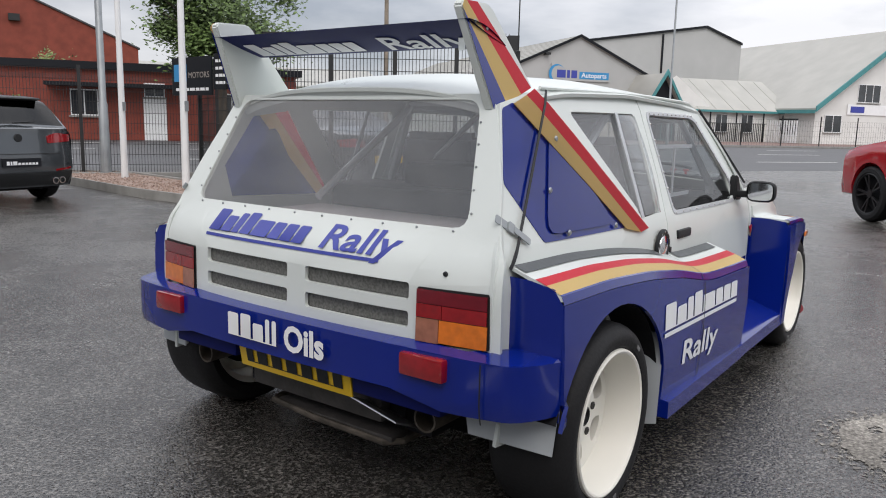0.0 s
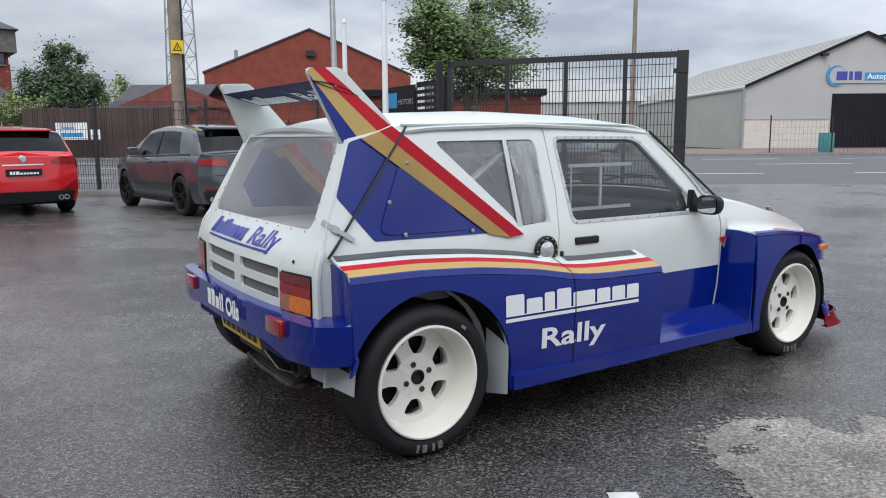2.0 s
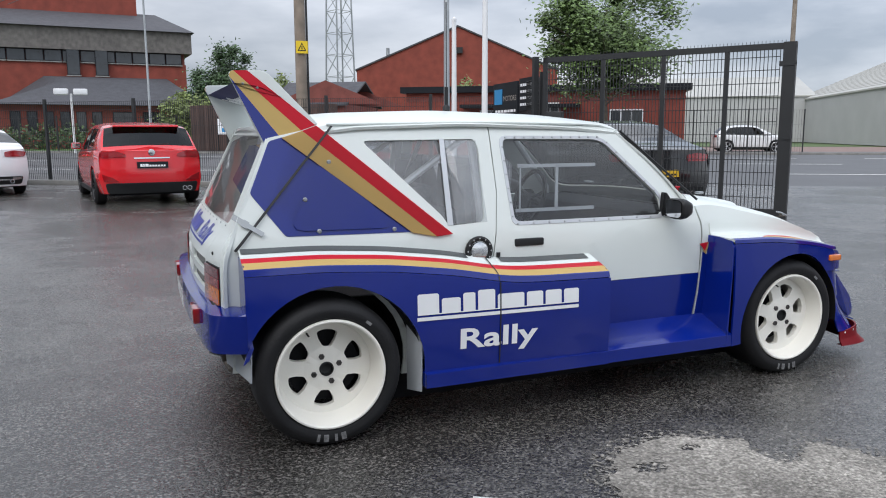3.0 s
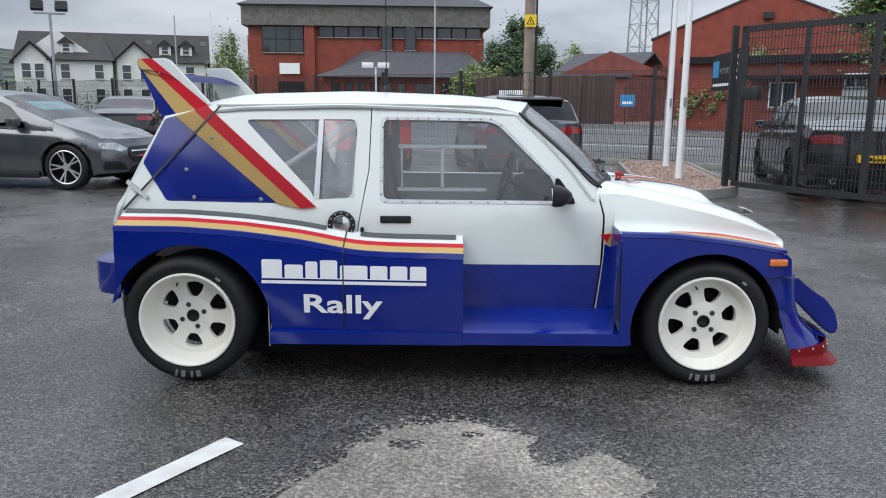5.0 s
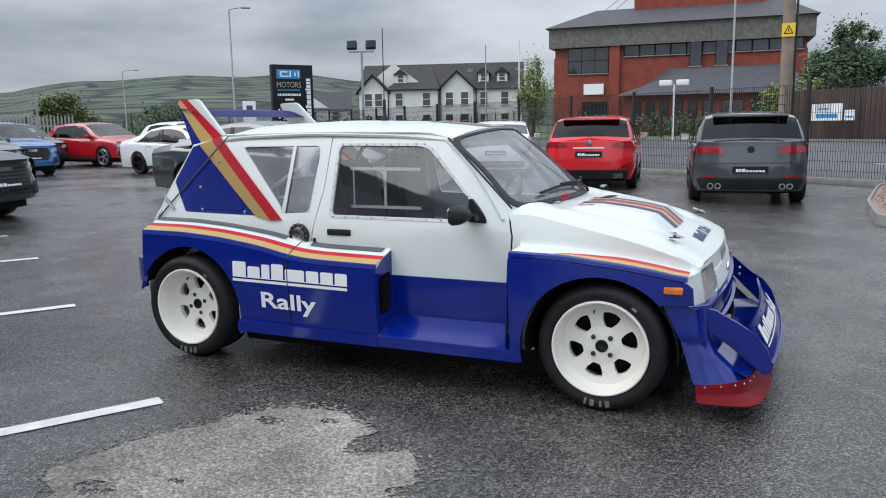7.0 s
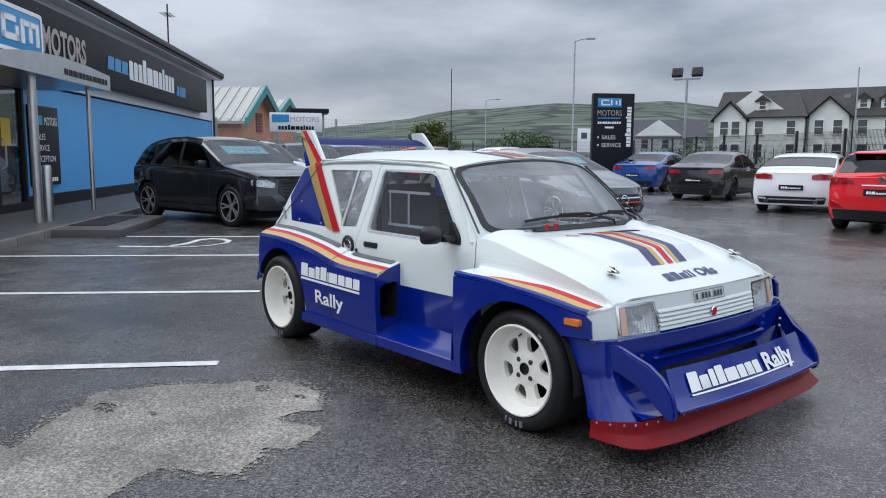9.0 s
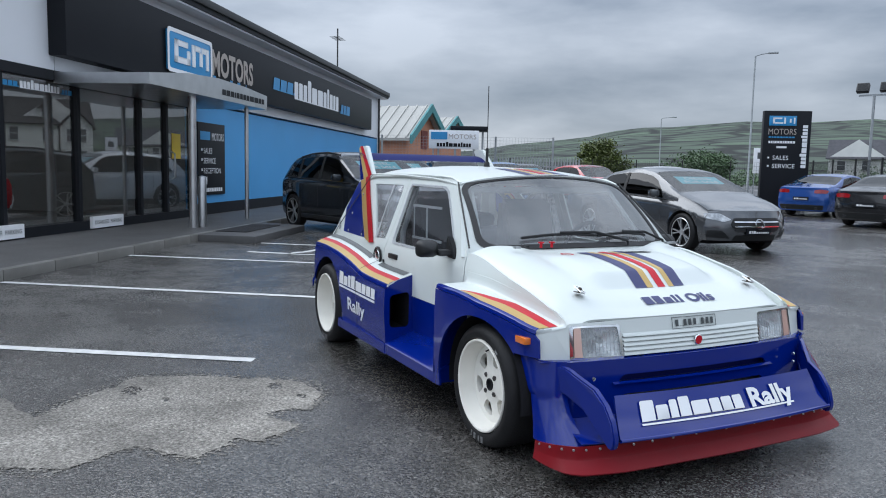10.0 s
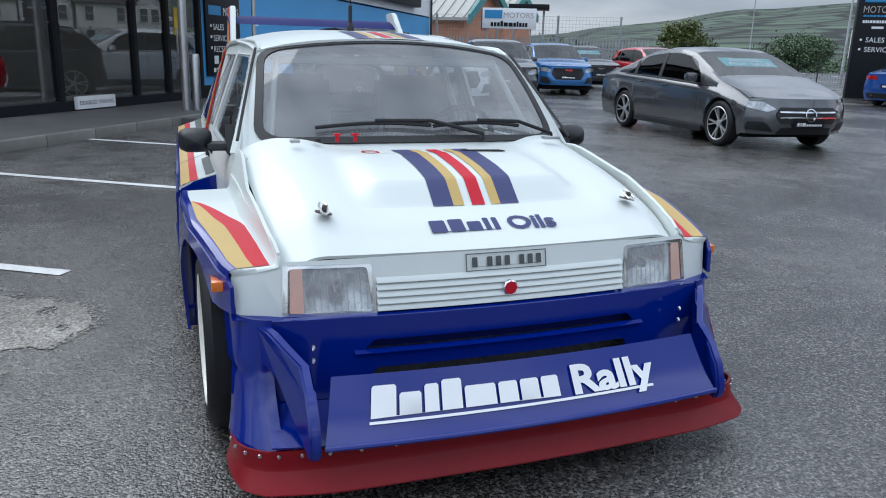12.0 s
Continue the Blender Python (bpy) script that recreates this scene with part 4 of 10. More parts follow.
def street_lamp(p, h, arm, yaw, label="tall grey steel street lamp", lean=0.0):
    t = thing("street_lamp", label, "street lamp", pose(p[0], p[1], 0, 0, lean, yaw), "street lamps")
    part("column", tube(bmesh.new(), [(0, 0, 0), (0, 0, 1.4), (0, 0, 1.45), (0, 0, h)], 0.10, 10, 0.05), M["galv"], t)
    if arm:
        part("arm", tube(bmesh.new(), [(0, 0, h), (0.3, 0, h + 0.10), (arm, 0, h + 0.2)], 0.035, 8), M["galv"], t)
        part("lantern", boxes((arm - 0.1, -0.13, h + 0.12, arm + 0.55, 0.13, h + 0.24), bevel=0.04), M["galv"], t)


street_lamp((4.68, 12.08), 8.0, 0, 0)
street_lamp((-0.80, 40.82), 9.5, 0, 0)
street_lamp((41.84, 14.71), 11.0, 1.5, 60)
street_lamp((-33.9, 39.9), 9.5, 0.9, 40)
street_lamp((-69.9, 64.3), 8.2, 1.3, 40)
street_lamp(yard(52, 45), 8.5, 0, 0)

tp = thing("telegraph_pole", "weathered wooden telegraph pole with a yellow warning plate", "pole", pose(1.92, 14.33, 0))
part("shaft", tube(bmesh.new(), [(0, 0, 0), (0, 0, 4), (0, 0, 9)], 0.14, 12, 0.11), M["wood"], tp)
wsn = part("warning_plate", boxes((-0.135, -0.165, 3.085, 0.135, -0.145, 3.365)), M["sign_yellow"], tp, "yellow warning plate")
part("triangle", panel([(-0.10, 3.14), (0.10, 3.14), (0, 3.33)], [[(-0.068, 3.16), (0.068, 3.16), (0, 3.29)]], lambda u, v: (u, -0.168, v), thick=0.001), M["black"], wsn)
part("bolt_mark", boxes((-0.010, -0.169, 3.18, 0.010, -0.166, 3.25)), M["black"], wsn)
part("cable_pipe", tube(bmesh.new(), [(0.165, 0, 0), (0.15, 0, 8.5)], 0.025, 6), M["fence"], tp)
for k, (dx, h0) in enumerate(((-9.0, 8.7), (-9.6, 8.5), (30, 8.8))):
    e = Vector((1.92 + dx, 14.33 + (26 if dx < 0 else 10), 7.6 if dx < 0 else 9.0))
    a = Vector((1.92, 14.33, h0))
    solid("overhead_cable", tube(bmesh.new(), [a.lerp(e, t) - Vector((0, 0, 4 * 0.55 * t * (1 - t))) for t in steps(0, 1, 10)], 0.014, 5), M["fence"], "thin black overhead cable slung between poles", "cable")
tp2 = thing("telegraph_pole", "far wooden telegraph pole carrying a cable", "pole", pose(32.04, 28.57, 0))
part("shaft", tube(bmesh.new(), [(0, 0, 0), (0, 0, 4.5), (0, 0, 9.3)], 0.16, 10, 0.12), M["wood"], tp2)

# lattice radio mast
lm = thing("lattice_mast", "grey lattice radio mast behind the brick hall", "mast", pose(32.0, 125.3, 0, 0, 0, 20) @ Matrix.Diagonal((3.2, 3.2, 3.2, 1)))
for sx, sy in ((-1, -1), (1, -1), (1, 1), (-1, 1)):
    part("leg", tube(bmesh.new(), [(0.6 * sx, 0.6 * sy, 0), (0.30 * sx, 0.30 * sy, 16)], 0.045, 6), M["galv"], lm)
for k in range(14):
    z0, z1 = k * 1.12, (k + 1) * 1.12
    a0, a1 = 0.6 - 0.3 * z0 / 16, 0.6 - 0.3 * z1 / 16
    bm = bmesh.new()
    q0 = [(-a0, -a0), (a0, -a0), (a0, a0), (-a0, a0)]
    q1 = [(-a1, -a1), (a1, -a1), (a1, a1), (-a1, a1)]
    for i in range(4):
        j = (i + 1) % 4
        p, q = (i, j) if k % 2 else (j, i)
        tube(bm, [(*q0[p], z0), (*q1[q], z1)], 0.02, 4)
        tube(bm, [(*q1[i], z1), (*q1[j], z1)], 0.018, 4)
    stuff(part("brace", bm, M["galv"], lm))

# floodlights and totem
fl_ = thing("floodlight_mast", "grey mast with two square floodlights", "floodlight", pose(-15.3, 25.8, 0, 0, 0, 20))
part("column", tube(bmesh.new(), [(0, 0, 0), (0, 0, 4.6)], 0.06, 10, 0.05), M["galv"], fl_)
part("crossbar", boxes((-0.55, -0.03, 4.55, 0.55, 0.03, 4.62)), M["galv"], fl_)
for sx in (-0.42, 0.42):
    lampf = part("floodlight", moved(boxes((-0.22, -0.12, -0.16, 0.22, 0.10, 0.20), bevel=0.02), pose(sx, 0, 4.85, -25, 0, 0)), M["fence"], fl_)
    part("glass", moved(boxes((-0.18, -0.125, -0.12, 0.18, -0.121, 0.16)), pose(sx, 0, 4.85, -25, 0, 0)), M["car_glass"], lampf)

tot = thing("totem_sign", "tall charcoal totem sign with a blue logo", "sign", Matrix.Translation((-18.30, 23.26, 0)) @ pose(0, 0, 0, 0, 0, 56))
part("body", boxes((0, 0, 0.0, 1.87, 0.30, 4.03), bevel=0.02), M["charcoal"], tot)
part("logo_board", boxes((0.20, -0.03, 3.42, 1.28, 0, 3.82), bevel=0.012), M["logo_blue"], tot)
bm = boxes((0.34, -0.036, 3.50, 0.75, -0.031, 3.56), (0.34, -0.036, 3.69, 0.70, -0.031, 3.75), (0.34, -0.036, 3.50, 0.42, -0.031, 3.75), (0.78, -0.036, 3.50, 0.85, -0.031, 3.75), (1.0, -0.036, 3.54, 1.07, -0.031, 3.70), (1.16, -0.036, 3.50, 1.22, -0.031, 3.75))
part("logo_shape", bm, M["sign_white"], tot)
sign_text("MOTORS", 0.20, 3.06, 0.34, M["sign_tan"], tot, -0.006, 1.10)
sign_bars((.6,) * 9, (.5, .3, .5, .5, .5, .3, .6, .5, .5), 0.22, 2.92, 0.10, 1.02, M["logo_blue"], tot, -0.006)
sign_bars((.8,) * 11, (.4, .4, .2, .5, .5, .5, .3, .5, .5, .5, .5), 0.22, 2.70, 0.12, 1.05, M["sign_white"], tot, -0.006)
part("small_mark", boxes((0.55, -0.008, 2.50, 0.95, -0.001, 2.58)), M["sign_white"], tot)
for txt, z in (("SALES", 2.02), ("SERVICE", 1.68)):
    sign_text(txt, 0.42, z, 0.25, M["sign_white"], tot, -0.006)
    part("bullet", boxes((0.22, -0.008, z + 0.05, 0.29, -0.001, z + 0.12)), M["sign_white"], tot)
bm = bars_bm((.75, .75, .75, 1, .75, .75, .75, .95, .75, .75, .75), (.5, .5, .5, .5, .8, .8, .5, .35, .5, .4, .45), 0.12)
part("word_mark", bend(bm, lambda u, v: (1.74 - v * 0.26, -0.006, 1.70 + u * 1.75)), M["sign_white"], tot)
# galvanised palisade along the far boundary
pal = thing("palisade_fence", "galvanised palisade fence at the yard's far edge", "fence", YARD @ pose(31.0, 14.5, 0, 0, 0, -86))
bm = bmesh.new()
for k in range(150):
    x = 0.15 * k
    box(bm, x, -0.02, 0.1, x + 0.07, 0.0, 1.95)
    vs = [bm.verts.new(p) for p in ((x, -0.02, 1.95), (x + 0.07, -0.02, 1.95), (x + 0.035, -0.02, 2.08))]
    bm.faces.new(vs)
tagged(part("pale", bm, M["galv"], pal), "", "", "", "stuff")
part("rail", boxes((0, 0, 0.45, 22.5, 0.05, 0.52), (0, 0, 1.55, 22.5, 0.05, 1.62)), M["galv"], pal)


cl = thing("chain_link_fence", "tall chain-link fence on pale concrete posts", "fence", YARD @ pose(31.6, 14.5, 0, 0, 0, -86))
for k in range(8):
    part("post", boxes((3.0 * k, 0.10, 0, 3.0 * k + 0.10, 0.20, 3.1)), M["galv"], cl)
part("mesh_panel", wire_panel(21.0, 3.0, 0.16, 0.16, 0.004, 0.05), M["galv"], cl)


# ---- buildings ----
def gable_house(name, label, m, w, d, eave, ridge, wall_mat, roof_mat, over=0.3, along=True, category="building"):
    """A block w along x and d along y; the ridge runs along x, or along y."""
    t = thing(name, label, category, m)
    if along:
        part("wall", boxes((0, 0, 0, w, d, eave)), wall_mat, t)
        for x in (0, w - 0.01):
            part("gable", extrude([(0, eave), (d, eave), (d / 2, ridge)], x, x + 0.01), wall_mat, t)
            for v in t.children[-1].data.vertices:
                v.co = Vector((v.co.y, v.co.x, v.co.z))
        prof = [(-over, eave - over * (ridge - eave) / (d / 2)), (d / 2, ridge), (d + over, eave - over * (ridge - eave) / (d / 2))]
        bm = bmesh.new()
        a = [[bm.verts.new((x, y, z + dz)) for y, z in prof] for x in (-over, w + over) for dz in (0.02, 0.16)]
        for i in (0, 1):
            bm.faces.new((a[0][i], a[0][i + 1], a[2][i + 1], a[2][i]))
            bm.faces.new((a[1][i], a[3][i], a[3][i + 1], a[1][i + 1]))
            for p, q in ((0, 1), (2, 3)):
                bm.faces.new((a[p][i], a[q][i], a[q][i + 1], a[p][i + 1]))
        for i in (0, 2):
            bm.faces.new((a[0][i], a[2][i], a[3][i], a[1][i]))
        bmesh.ops.recalc_face_normals(bm, faces=bm.faces[:])
        part("roof", bm, roof_mat, t)
    else:
        part("wall", extrude([(0, 0), (w, 0), (w, eave), (w / 2, ridge), (0, eave)], 0, d), wall_mat, t)
        k = (ridge - eave) / (w / 2)
        bm = extrude([(-over, eave - over * k + 0.02), (w / 2, ridge + 0.02), (w + over, eave - over * k + 0.02), (w + over, eave - over * k + 0.18), (w / 2, ridge + 0.18), (-over, eave - over * k + 0.18)], -over, d + over)
        part("roof", bm, roof_mat, t)
    return t


def window(parent, x0, z0, x1, z1, y, cols=2, rows=1, frame="sign_white"):
    """A one-piece frame with its panes behind."""
    b, holes = 0.06, []
    cw, rh = (x1 - x0 - b) / cols, (z1 - z0 - b) / rows
    for c in range(cols):
        for r in range(rows):
            a0, c0 = x0 + b + c * cw, z0 + b + r * rh
            holes.append([(a0, c0), (a0 + cw - b, c0), (a0 + cw - b, c0 + rh - b), (a0, c0 + rh - b)])
    bm = panel([(x0, z0), (x1, z0), (x1, z1), (x0, z1)], holes)
    if bm.faces[:][0].normal.z < 0:
        bmesh.ops.reverse_faces(bm, faces=bm.faces[:])
    thicken(bm, 0.10)
    for v in bm.verts:
        v.co = Vector((v.co.x, y - 0.05 - v.co.z, v.co.y))
    w = part("window", bm, M[frame], parent)
    part("pane", boxes((x0 + 0.03, y - 0.03, z0 + 0.03, x1 - 0.03, y - 0.02, z1 - 0.03)), M["win_dark"], w)
    part("sill", boxes((x0 - 0.08, y - 0.12, z0 - 0.09, x1 + 0.08, y - 0.052, z0 - 0.002)), M["concrete"], w)
    return w


M["win_dark"] = make_mat("dark_window_glass", (0.025, 0.03, 0.035), 0.08, var=0.4, scale=0.8, spec=0.8)
RY = YARD @ pose(0, 0, 0, 0, 0, 180)   # x towards the gate, y towards the road

# parts shop: two pale barns and a low office, on the far side of the road
barn = gable_house("parts_barn", "pale grey clad warehouse with a gabled front", RY @ pose(27.0, 66.0, 0), 19.8, 40, 5.0, 9.3, M["cladding"], M["cladding_roof"], 0.15, False)
M["block"] = make_mat("pale_block_base", (0.55, 0.52, 0.47), 0.8, var=0.08)
for x0, x1 in ((-0.02, 7.3), (12.4, 19.8)):
    part("base_band", boxes((x0, -0.06, 0, x1, -0.005, 2.4)), M["block"], barn)
    part("trim", boxes((x0, -0.08, 2.4, x1, 0, 2.5)), M["galv"], barn)
part("roller_door", boxes((7.4, -0.10, 0, 12.4, -0.02, 4.55)), M["charcoal"], barn, "dark roller door")
part("downpipe", boxes((-0.12, -0.1, 0, 0.12, 0.1, 5.0)), M["galv"], barn)
part("sign_board", boxes((7.0, -0.12, 5.4, 13.2, -0.03, 6.9)), M["cladding"], barn)
part("logo_ring", panel(disc(7.6, 6.0, 0.85), [disc(7.75, 6.0, 0.72)], lambda u, v: (u, -0.125, v), thick=0.001), M["logo_blue"], barn)
for x0, x1 in ((7.6, 8.5), (8.65, 8.95), (9.1, 9.7)):
    part("logo_shape", boxes((x0, -0.135, 5.65, x1, -0.122, 6.35)), M["decal_blue"], barn)
part("strip", boxes((9.95, -0.135, 5.60, 13.1, -0.122, 6.25)), M["logo_blue"], barn)
bm = bend(text_bm("Autoparts", 0.6, 0.01, 0, 2.7), lambda u, v: (10.15 + u, -0.142, 5.75 + v))
part("lettering", bm, M["sign_white"], barn)
part("flood_lamp", boxes((6.2, -0.5, 7.6, 6.7, -0.05, 7.8)), M["fence"], barn)
for k in range(19):
    part("roof_seam", moved(boxes((0, -0.05, 0, 0.08, 40, 0.05)), Matrix.Translation((9.9 - 9.9 * (k / 19), 0, 9.3 - 4.3 * (k / 19) + 0.18))), M["cladding_roof"], barn)
barn2 = thing("rear_barn", "larger pale warehouse behind the parts shop", "building", RY @ pose(42.3, 74, 0))
REAR = [(0, 10.0), (15.0, 12.3), (20.0, 10.7)]
part("wall", extrude([(0, 0), (20.0, 0)] + REAR[::-1], 0, 30), M["cladding"], barn2)
part("roof", extrude([(x, z + 0.02) for x, z in REAR] + [(x, z + 0.2) for x, z in REAR[::-1]], -0.1, 30.1), M["cladding_roof"], barn2)
for (xa, za), (xb, zb) in zip(REAR, REAR[1:]):
    part("verge_trim", extrude([(xa, za), (xb, zb), (xb, zb + 0.26), (xa, za + 0.26)], -0.22, -0.11), M["charcoal"], barn2)
part("trim", boxes((9.3, -0.12, 0, 9.5, -0.004, 11.3)), M["charcoal"], barn2)
wing_ = gable_house("office_gable", "white gabled wing with teal verge boards", RY @ pose(60.2, 60.5, 0), 23, 34, 3.8, 11.6, M["render_white"], M["cladding_roof"], 0.7, False)
for a, b in (((-0.7, 3.15), (11.5, 11.45)), ((23.7, 3.15), (11.5, 11.45))):
    part("verge_board", extrude([a, (a[0], a[1] + 0.55), (b[0], b[1] + 0.55), b], -0.85, -0.70), M["teal"], wing_)
part("eave_trim", boxes((-0.82, -0.7, 3.0, -0.70, 34.7, 3.35)), M["teal"], wing_, "teal eaves board")
for y0 in (2.0, 7.0, 12.0):
    part("side_window", boxes((-0.05, y0, 0.9, 0.0, y0 + 3.2, 2.5)), M["win_dark"], wing_)
stuff(part("white_railing", boxes(*[(-1.6, 0.5 + 0.32 * k, 0.1, -1.54, 0.66 + 0.32 * k, 2.3) for k in range(55)]), M["sign_white"], wing_))
window(wing_, 1.2, 1.2, 3.4, 2.9, -0.04, 2, 1)
window(wing_, 5.2, 4.2, 8.2, 6.0, -0.04, 3, 1)
part("sign_board", boxes((4.0, -0.1, 3.0, 9.5, -0.03, 4.0)), M["sign_white"], wing_)
part("logo_shape", boxes((4.4, -0.13, 3.2, 6.2, -0.1, 3.8)), M["decal_blue"], wing_)
link = gable_house("office_link", "low white office with a long pale sheet roof", RY @ pose(42.6, 65.0, 0), 18.5, 9, 3.3, 6.3, M["render_white"], M["cladding_roof"], 0.4, True)
for x0 in (1.0, 6.2, 9.4, 12.6):
    window(link, x0, 1.0, x0 + 1.5, 2.8, -0.05, 2, 1)
part("eave_trim", boxes((-0.4, -0.62, 2.95, 18.9, -0.50, 3.15)), M["teal"], link, "teal eaves board")
for k in range(9):
    part("roof_seam", moved(boxes((0, 0, 0, 0.06, 5.6, 0.05)), Matrix.Translation((0.8 + 2.1 * k, -0.36, 3.2)) @ pose(0, 0, 0, 33.7, 0, 0)), M["cladding_roof"], link)
for x in (4.0, 8.4, 11.6, 15.0):
    part("post", boxes((x, -0.55, 0, x + 0.10, -0.45, 3.0)), M["charcoal"], link)
stuff(part("railing", boxes(*[(4.2 + 0.22 * k, -1.2, 0.1, 4.26 + 0.22 * k, -1.15, 1.9) for k in range(48)], (4.1, -1.2, 1.86, 14.8, -1.15, 1.92)), M["fence"], link))
porch = gable_house("porch", "small teal-trimmed gabled porch of the parts shop", RY @ pose(41.6, 61.6, 0), 3.2, 4.5, 3.4, 6.0, M["charcoal"], M["cladding_roof"], 0.45, False)
part("verge_board", extrude([(-0.5, 2.75), (-0.5, 3.2), (1.6, 6.5), (1.6, 6.0)], -0.62, -0.50), M["teal"], porch)
part("verge_board", extrude([(3.7, 2.75), (3.7, 3.2), (1.6, 6.5), (1.6, 6.0)], -0.62, -0.50), M["teal"], porch)
window(porch, 0.4, 0.2, 2.8, 2.6, -0.05, 2, 1, "teal")
for t_, w_, e_, r_ in ((barn, 19.8, 5.0, 9.3),):
    for x in (0.0, w_):
        part("verge_trim", extrude([(x, e_ + 0.05), (x, e_ + 0.30), (w_ / 2, r_ + 0.32), (w_ / 2, r_ + 0.07)], -0.28, -0.16), M["charcoal"], t_)
fence_run(yard(-68, 48.8), yard(-22, 48.8), 2.0, "tall dark mesh fence before the parts shop", "roadside_fence", 4.0, 0.25, 0.4, 0.4)
solid("cable_box", boxes((-0.5, -0.25, 0, 0.5, 0.25, 1.3), bevel=0.03), M["teal"], "small teal street cabinet on the pavement", "cabinet", "", Matrix.Translation(yard(-26, 49.8)))

# long low building seen beyond the gate
lowb = gable_house("low_shed", "low pale shed with a shallow sheet roof", RY @ pose(-6.0, 100.0, 0), 34, 20, 5.4, 8.2, M["cladding"], M["cladding_roof"], 0.2, True)

# red brick hall
hall = gable_house("brick_hall", "tall red brick hall with a shallow gabled front", Matrix.Translation((20.6, 75.1, 0)) @ pose(0, 0, 0, 0, 0, -20), 21.2, 40, 7.75, 12.2, M["brick"], M["slate"], 0.15, False)
part("wall_lamp", boxes((10.2, -0.4, 9.5, 11.1, -0.02, 10.1)), M["fence"], hall)
part("flue", tube(bmesh.new(), [(3.0, 9, 8.0), (3.0, 9, 11.0)], 0.2, 8), M["galv"], hall)
part("base", boxes((-0.05, -0.05, 0, 21.25, -0.003, 1.0)), M["brick_dark"], hall)
annex = thing("brick_annex", "low dark red brick annex with a flat roof", "building", Matrix.Translation((18.5, 34.8, 0)) @ pose(0, 0, 0, 0, 0, -33))
part("wall", boxes((-6.5, 0, 0, 9, 8, 3.5)), M["brick"], annex)
part("roof", boxes((-6.8, -0.3, 3.5, 9.3, 8.3, 3.85)), M["charcoal"], annex)
part("band", boxes((-6.52, -0.02, 3.0, 9.02, 0, 3.2)), M["brick_dark"], annex)
part("door", boxes((1.2, -0.06, 0, 2.3, 0.02, 2.15)), M["sign_white"], annex, "white panelled door")
window(annex, 1.25, 2.2, 2.25, 2.9, -0.03, 2, 1)
window(annex, -2.2, 1.2, -0.9, 2.5, -0.03, 2, 1)
window(annex, 5.0, 1.2, 6.8, 2.5, -0.03, 3, 1)
part("awning", boxes((-3.2, -1.2, 2.62, 3.4, 0, 2.80)), M["charcoal"], annex)

# yard wall and sheds across the road
bw = thing("timber_screen", "dark red-brown boarded screen across the road", "fence", YARD @ pose(23.6, -48.5, 0))
M["boards"] = make_mat("red_brown_boards", (0.075, 0.045, 0.038), 0.8, var=0.3, scale=1.0, bump=0.3, bscale=15, per_object=0.25)
b0 = part("board", boxes((0, 0, 0, 0.30, 0.05, 3.1)), M["boards"], bw)
for k in range(1, 32):
    o = b0.copy()
    scene.collection.objects.link(o)
    o.parent = bw
    o.location = (-0.32 * k, 0, 0)
fence_run(yard(60, 47.6), yard(-14, 47.6), 2.4, "dark palings along the far pavement", "paling_fence", 3.0, 0.14, 0.7, 0.1)
for k, (s, n, w, h, mt) in enumerate(((20.4, 47.3, 1.9, 1.0, "sign_white"), (20.6, 47.3, 1.0, 0.5, "sign_white"), (19.0, 47.3, 0.6, 0.6, "sign_white"), (12.4, 47.3, 0.9, 0.7, "logo_blue"))):
    t = thing("notice_board", "small pale notice fixed to the far palings", "sign", RY @ pose(-s, n, 0), "notices")
    part("plate", boxes((-w / 2, -0.03, 1.2 + 0.5 * (k == 1), w / 2, 0, 1.2 + 0.5 * (k == 1) + h)), M[mt], t)
    part("plate_mark", boxes((-w * 0.35, -0.034, 1.35 + 0.5 * (k == 1), w * 0.35, -0.031, 1.25 + 0.5 * (k == 1) + h * 0.35)), M["logo_blue" if mt == "sign_white" else "sign_white"], t)
gable_house("brick_store", "low brick store with a mossy slate roof", RY @ pose(-22.0, 57, 0), 6.0, 9, 3.4, 5.2, M["brick_dark"], M["slate"], 0.3, True)

# brick office block with a slate roof and a tiled band
ob_ = thing("brick_office", "red brick office block, tiled band and grey slate roof", "building", Matrix.Translation((-20.15, 74.0, 0)) @ pose(0, 0, 0, 0, 0, 4) @ Matrix.Diagonal((0.915, 1, 1.06, 1)))
part("wall", boxes((0, 0, 0, 26.0, 16, 7.4)), M["brick"], ob_)
part("tile_band", boxes((-0.5, -0.5, 8.35, 26.6, 16.5, 10.2)), M["shingle"], ob_, "weathered tile-hung band")
part("upper_wall", boxes((0.1, 0.1, 7.4, 25.9, 15.9, 8.35)), M["brick_dark"], ob_)
part("pillar", boxes((6.2, -0.35, 0, 7.3, 0.0, 8.6)), M["brick"], ob_)
rf = bmesh.new()
b4 = [rf.verts.new(p) for p in ((-0.9, -0.9, 10.2), (26.9, -0.9, 10.2), (26.9, 16.9, 10.2), (-0.9, 16.9, 10.2), (3.5, 7, 12.6), (24, 7, 12.6))]
for f in ((0, 1, 5, 4), (1, 2, 5), (2, 3, 4, 5), (3, 0, 4), (0, 3, 2, 1)):
    rf.faces.new([b4[i] for i in f])
bmesh.ops.recalc_face_normals(rf, faces=rf.faces[:])
part("roof", rf, M["slate"], ob_, "grey slate hipped roof")
part("roof_block", boxes((8, 6, 11, 22, 10, 14.5)), M["brick"], ob_)
window(ob_, 1.6, 5.9, 6.1, 8.3, -0.05, 3, 2, "charcoal")
for k in range(11):
    window(ob_, 7.8 + 1.62 * k, 7.35, 9.36 + 1.62 * k, 8.32, -0.06, 1, 1, "charcoal")
